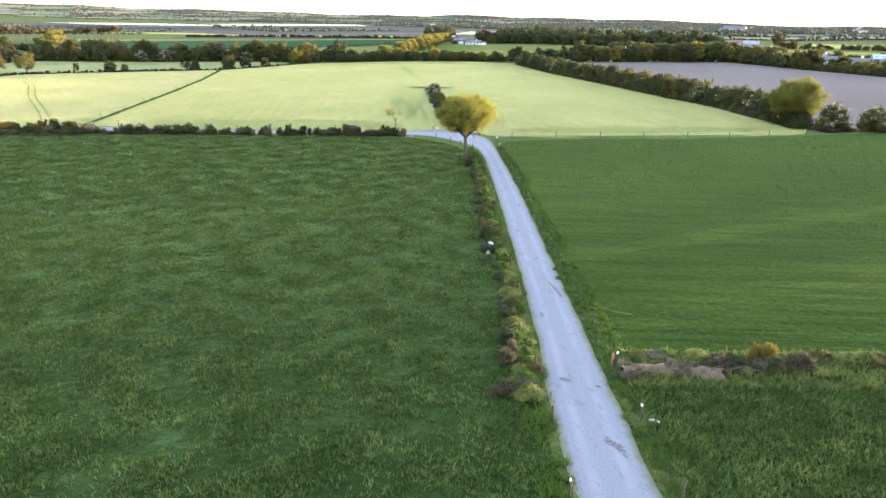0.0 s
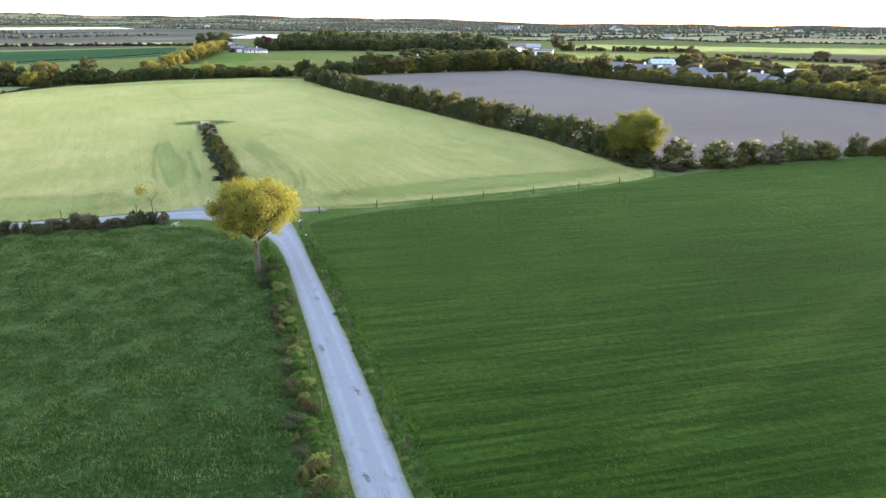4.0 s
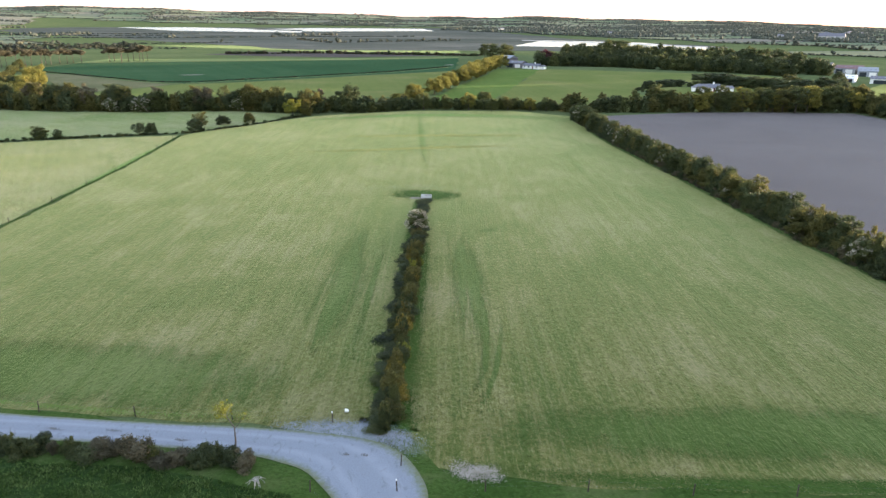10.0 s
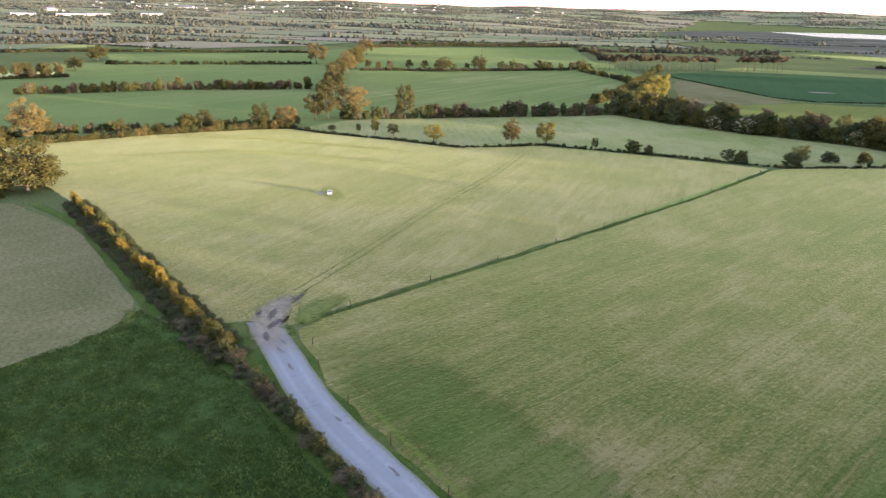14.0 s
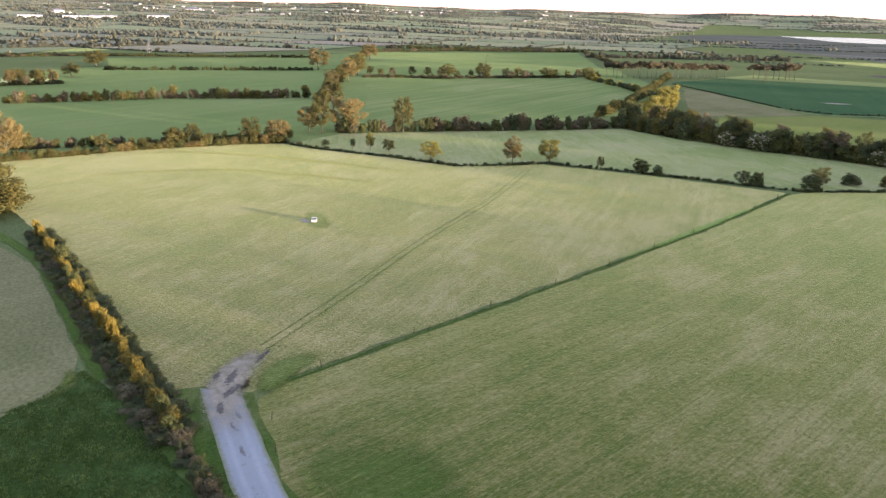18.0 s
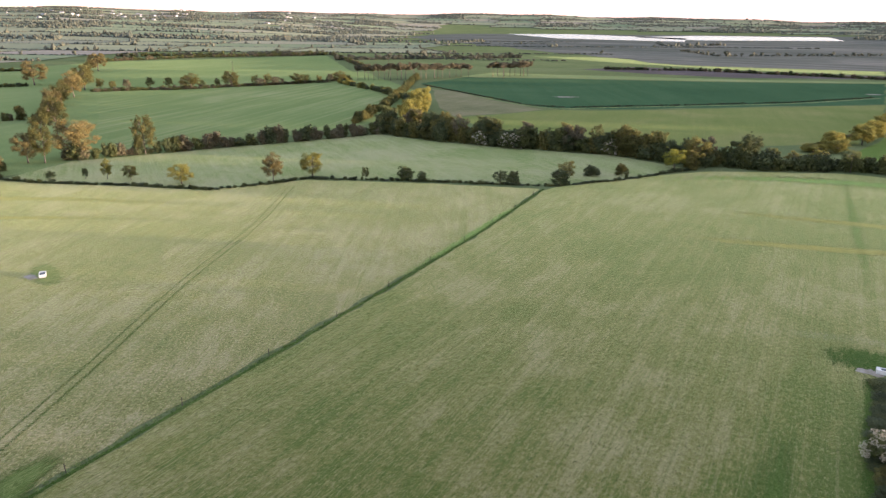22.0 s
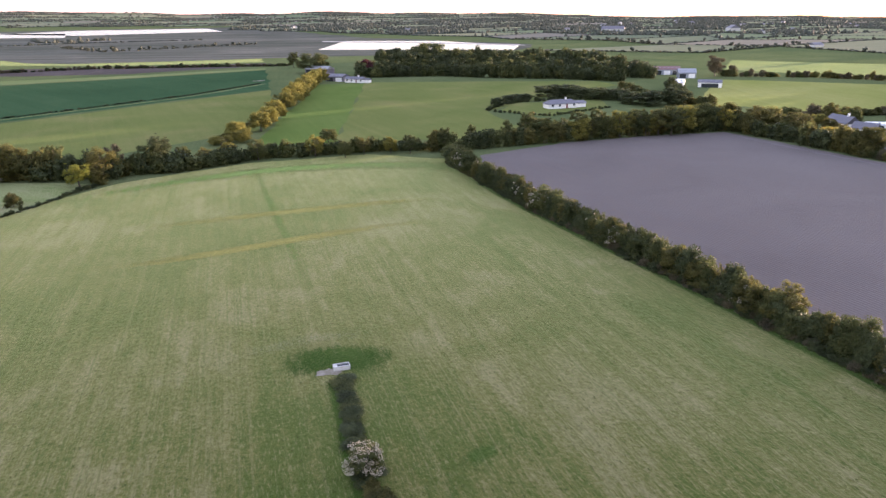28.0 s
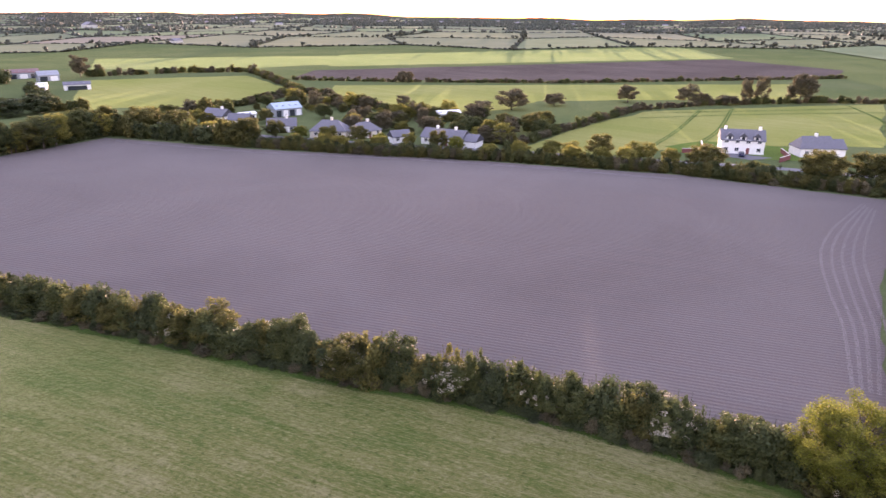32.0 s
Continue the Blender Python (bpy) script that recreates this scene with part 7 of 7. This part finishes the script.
for x, y, a in along(E_LINE, 9.5):
    if spray_rng.random() < 0.8:
        h = spray_rng.uniform(5.2, 6.9)
        tree(x + spray_rng.normal() * 0.6, y + spray_rng.normal() * 2, h, h * spray_rng.uniform(0.8, 1.1), "bush" if spray_rng.random() < 0.5 else "round", (L_OLIVE, L_BUSH, L_OLIVE, L_BUSH)[int(spray_rng.integers(4))], "rounded thorn tree standing up in the tall hedge", group="tall hedge trees")
for k, (x, y) in enumerate(((-134.8, 362), (-139, 361), (-100, 370), (-150, 360))):
    may_bush(x, y, 6, 7, 60 + k, "blossoming thorn in the shelter belt", 0.7)

# ---------- grass tufts ----------


def tufts(name, outline, n, size, mat, label, seed, z=0.03, lo=None, hi=None, blades=4, clump=-9.0, rows=0.0):
    r = np.random.default_rng(seed)
    xs, ys = [p[0] for p in outline], [p[1] for p in outline]
    lo, hi = lo or (min(xs), min(ys)), hi or (max(xs), max(ys))
    pts = []
    while len(pts) < n:
        x, y = r.uniform(lo[0], hi[0], 4000), r.uniform(lo[1], hi[1], 4000)
        keep = np.sin(x * 0.9 + 2 * np.sin(y * 0.5)) + np.sin(y * 1.1 + 2 * np.sin(x * 0.4)) + r.normal(size=4000) * 1.6 > clump
        pts += [(a, b) for a, b in zip(x[keep], y[keep]) if inside(a, b, outline)]
    pts = np.array(pts[:n])
    if rows:                            # drilled rows run across the field
        u = pts[:, 1] + 0.07 * pts[:, 0]
        pts[:, 1] += np.round(u / rows) * rows - u + r.normal(size=n) * rows * 0.24
    k = n * blades
    c = np.repeat(pts, blades, 0) + r.normal(size=(k, 2)) * size * 0.35
    a = r.uniform(0, 6.28, k)
    s = size * r.uniform(0.5, 1.25, k)
    lean = np.stack([np.cos(a), np.sin(a)], 1) * s[:, None] * r.uniform(0.2, 1.0, (k, 1))
    w = np.stack([-np.sin(a), np.cos(a)], 1) * s[:, None] * 0.13
    tip = np.c_[c + lean, z + s * 0.75]
    v = np.stack([np.c_[c - w, np.full(k, z)], np.c_[c + w, np.full(k, z)], tip], 1).reshape(-1, 3)
    ob = new(name, mesh_of(name, v, np.arange(3 * k).reshape(-1, 3), [mat]))
    return tagged(ob, label, "grass", kind="stuff")


tufts("grass_tufts", DARK_FIELD, 150000, 0.27, L_GRASS, "long dark grass in leaning tufts", 71, lo=(-100, 10), hi=(5, 134), blades=7, clump=-0.3)
tufts("grass_tufts", NEAR_RIGHT, 12000, 0.34, L_GRASS, "rough dark grass tufts below the ditch", 72, lo=(11, 24), hi=(45, 39), blades=7)
tufts("grass_tufts", RIGHT_FIELD, 90000, 0.16, L_GRASS_R, "dense fresh grass blades", 73, lo=(11, 43), hi=(150, 147), blades=4, rows=1.35)
VERGE_R = [(10.5, 10), (12.4, 10), (12.6, 42), (12.0, 80), (11.4, 110), (10.4, 124), (9.2, 124), (9.8, 108), (10.3, 80), (10.6, 42)]
VERGE_L = [(4.6, 10), (6.2, 10), (6.5, 45), (6.7, 80), (6.2, 114), (4.6, 124), (4.0, 120), (4.8, 100), (5.0, 60), (4.8, 40)]
DITCH_SIDE = [(11.6, 38.4), (80, 38.6), (80, 43.2), (11.6, 43.2)]
tufts("grass_tussocks", DITCH_SIDE, 4200, 0.45, L_TUSSOCK, "yellowed tussocks along the ditch", 77, z=0.1, blades=7)
tufts("grass_tussocks", VERGE_R, 3000, 0.32, L_GRASS_R, "green tussocks under the fence", 74, blades=6)
tufts("grass_tussocks", VERGE_L, 2200, 0.4, L_GRASS_R, "green grass on the bank", 75, blades=7, clump=0.0)
RIDGE = [(-74.0, 147), (-76.6, 170), (-80.6, 210), (-86.5, 258), (-94.8, 307), (-95.6, 307), (-87.3, 258), (-81.4, 210), (-77.4, 170), (-74.8, 147)]
tufts("grass_tufts", RIDGE, 1800, 0.30, L_GRASS, "uncut grass line under the electric fence", 76)

sheet("field", ragged([(-537, 113), (-579, 115), (-553, 194), (-529, 192)], 6, 0.8), M_HAY, 0.05, "pale bare strip beside a tree hedge")


def pallet(x, y, rot):
    """A weathered pallet left over the ditch."""
    ob = thing("pallet", pose(x, y, 0.42, 4, 0, rot), "weathered wooden pallet lying over the ditch", "pallet")
    board, block = mesh_of("board", *box(-0.6, -0.05, 0.1, 0.6, 0.05, 0.122)), mesh_of("bearer", *box(-0.04, -0.5, 0, 0.04, 0.5, 0.1))
    for k in range(7):
        part("board", board, ob, mat=M_POST, at=pose(0, -0.45 + 0.15 * k, 0, 0, 0, float(rng.normal() * 1.5)))
    for q in (-0.55, 0, 0.55):
        part("bearer", block, ob, mat=M_POST, at=pose(q, 0, 0))


pallet(14.2, 42.2, 12)


def painted_post(x, y):
    ob = thing("marker_post", pose(x, y, 0.03), "short post with faded orange paint by the verge", "post")
    part("shaft", mesh_of("shaft", *tube([(0, 0, -0.3), (0, 0, 0.7), (0, 0, 0.95)], [0.07, 0.065, 0.055], 8)), ob, mat=M_ORANGE)
    part("cap", mesh_of("cap", *tube([(0, 0, 0.95), (0, 0, 1.05)], [0.06, 0.04], 8)), ob, mat=M_POST)


painted_post(11.1, 41.4)

# bare patches in the winter crop
blotch([(-210, 543), (-202, 548), (-194, 554)], 9, F_SOIL, "bare patch in the winter crop")
blotch([(-48, 682), (-42, 685), (-36, 688)], 9, F_SOIL, "bare patch at the crop's corner")

# ---------- power lines ----------


def power_pole(x, y, h, label="tarred wooden power pole with one crossarm"):
    ob = thing("power_pole", pose(x, y, 0), label, "pole", "power poles")
    part("shaft", mesh_of("shaft", *tube([(0, 0, -0.5), (0, 0, h * 0.5), (0, 0, h)], [0.2, 0.17, 0.13], 8)), ob, mat=M_POST)
    part("crossarm", mesh_of("crossarm", *box(-1.3, -0.1, h - 0.9, 1.3, 0.1, h - 0.68)), ob, mat=M_POST)
    for q in (-1.2, 0, 1.2):
        part("insulator", mesh_of("insulator", *tube([(q, 0, h - 0.68), (q, 0, h - 0.4), (q, 0, h - 0.3)], [0.05, 0.09, 0.04], 6)), ob, mat=M_CONC)
    return ob


for x, y, h in ((-753, 379, 15), (-948, 528, 17), (-476, 508, 15), (-392, 602, 17), (-305, 645, 13)):
    power_pole(x, y, h)


def lattice_pylon(x, y, h):
    ob = thing("pylon", pose(x, y, 0, 0, 0, 35), "grey steel lattice pylon in a far field", "pylon")
    w = h * 0.11
    for sx in (-1, 1):
        for sy in (-1, 1):
            part("leg", mesh_of("leg", *tube([(sx * w, sy * w, -0.3), (sx * w * 0.4, sy * w * 0.4, h * 0.65), (sx * 0.15, sy * 0.15, h)], [0.14, 0.11, 0.07], 4)), ob, mat=M_WIRE)
    for k in range(6):
        z0, z1 = h * (0.04 + 0.14 * k), h * (0.18 + 0.14 * k)
        a, b = w * (1 - 0.9 * z0 / h), w * (1 - 0.9 * z1 / h)
        for s in (-1, 1):
            part("brace", mesh_of("brace", *join([tube([(-a, s * a, z0), (b, s * b, z1)], [0.06, 0.06], 4), tube([(s * a, a, z0), (s * b, -b, z1)], [0.06, 0.06], 4)])), ob, mat=M_WIRE)
    for z, q in ((0.72, 0.16), (0.84, 0.2), (0.95, 0.13)):
        part("crossarm", mesh_of("crossarm", *box(-h * q, -0.12, h * z, h * q, 0.12, h * z + 0.25)), ob, mat=M_WIRE)
    return ob


lattice_pylon(-800, 316, 18)

# long pale sheds of a works far off
for x, y, rot, l in ((-2285, 380, 80, 60), (-2250, 500, 78, 90), (-2262, 560, 78, 70), (-2225, 700, 76, 60)):
    ob = shed(x, y, rot, l, 22, 7, 9, "long pale works building on the far slope", M_STONE, M_SHEET, 4)
    ob.location.z = float(ground_z(x, y))

# tramlines in the crop behind the houses
for pts in ([(352, 233.6), (290, 227.5), (247, 225.7)], [(366, 222), (300, 214), (262, 213)], [(407, 176), (360, 160), (330, 158)], [(311, 250), (350, 210), (390, 159)], [(330, 250), (372, 200), (400, 170)]):
    for q in (-0.9, 0.9):
        blotch([(x + q * 0.7, y + q * 0.7) for x, y in pts], 1.0, F_RANK, "pressed wheel line in the yellow tinted crop", False)

sheet("embankment", [(20, 1400), (158, 1301), (290, 1152), (292, 1112), (278, 1122), (153, 1271), (20, 1362)], M_STONE, 0.3, "stone faced bank between two basins", "embankment")
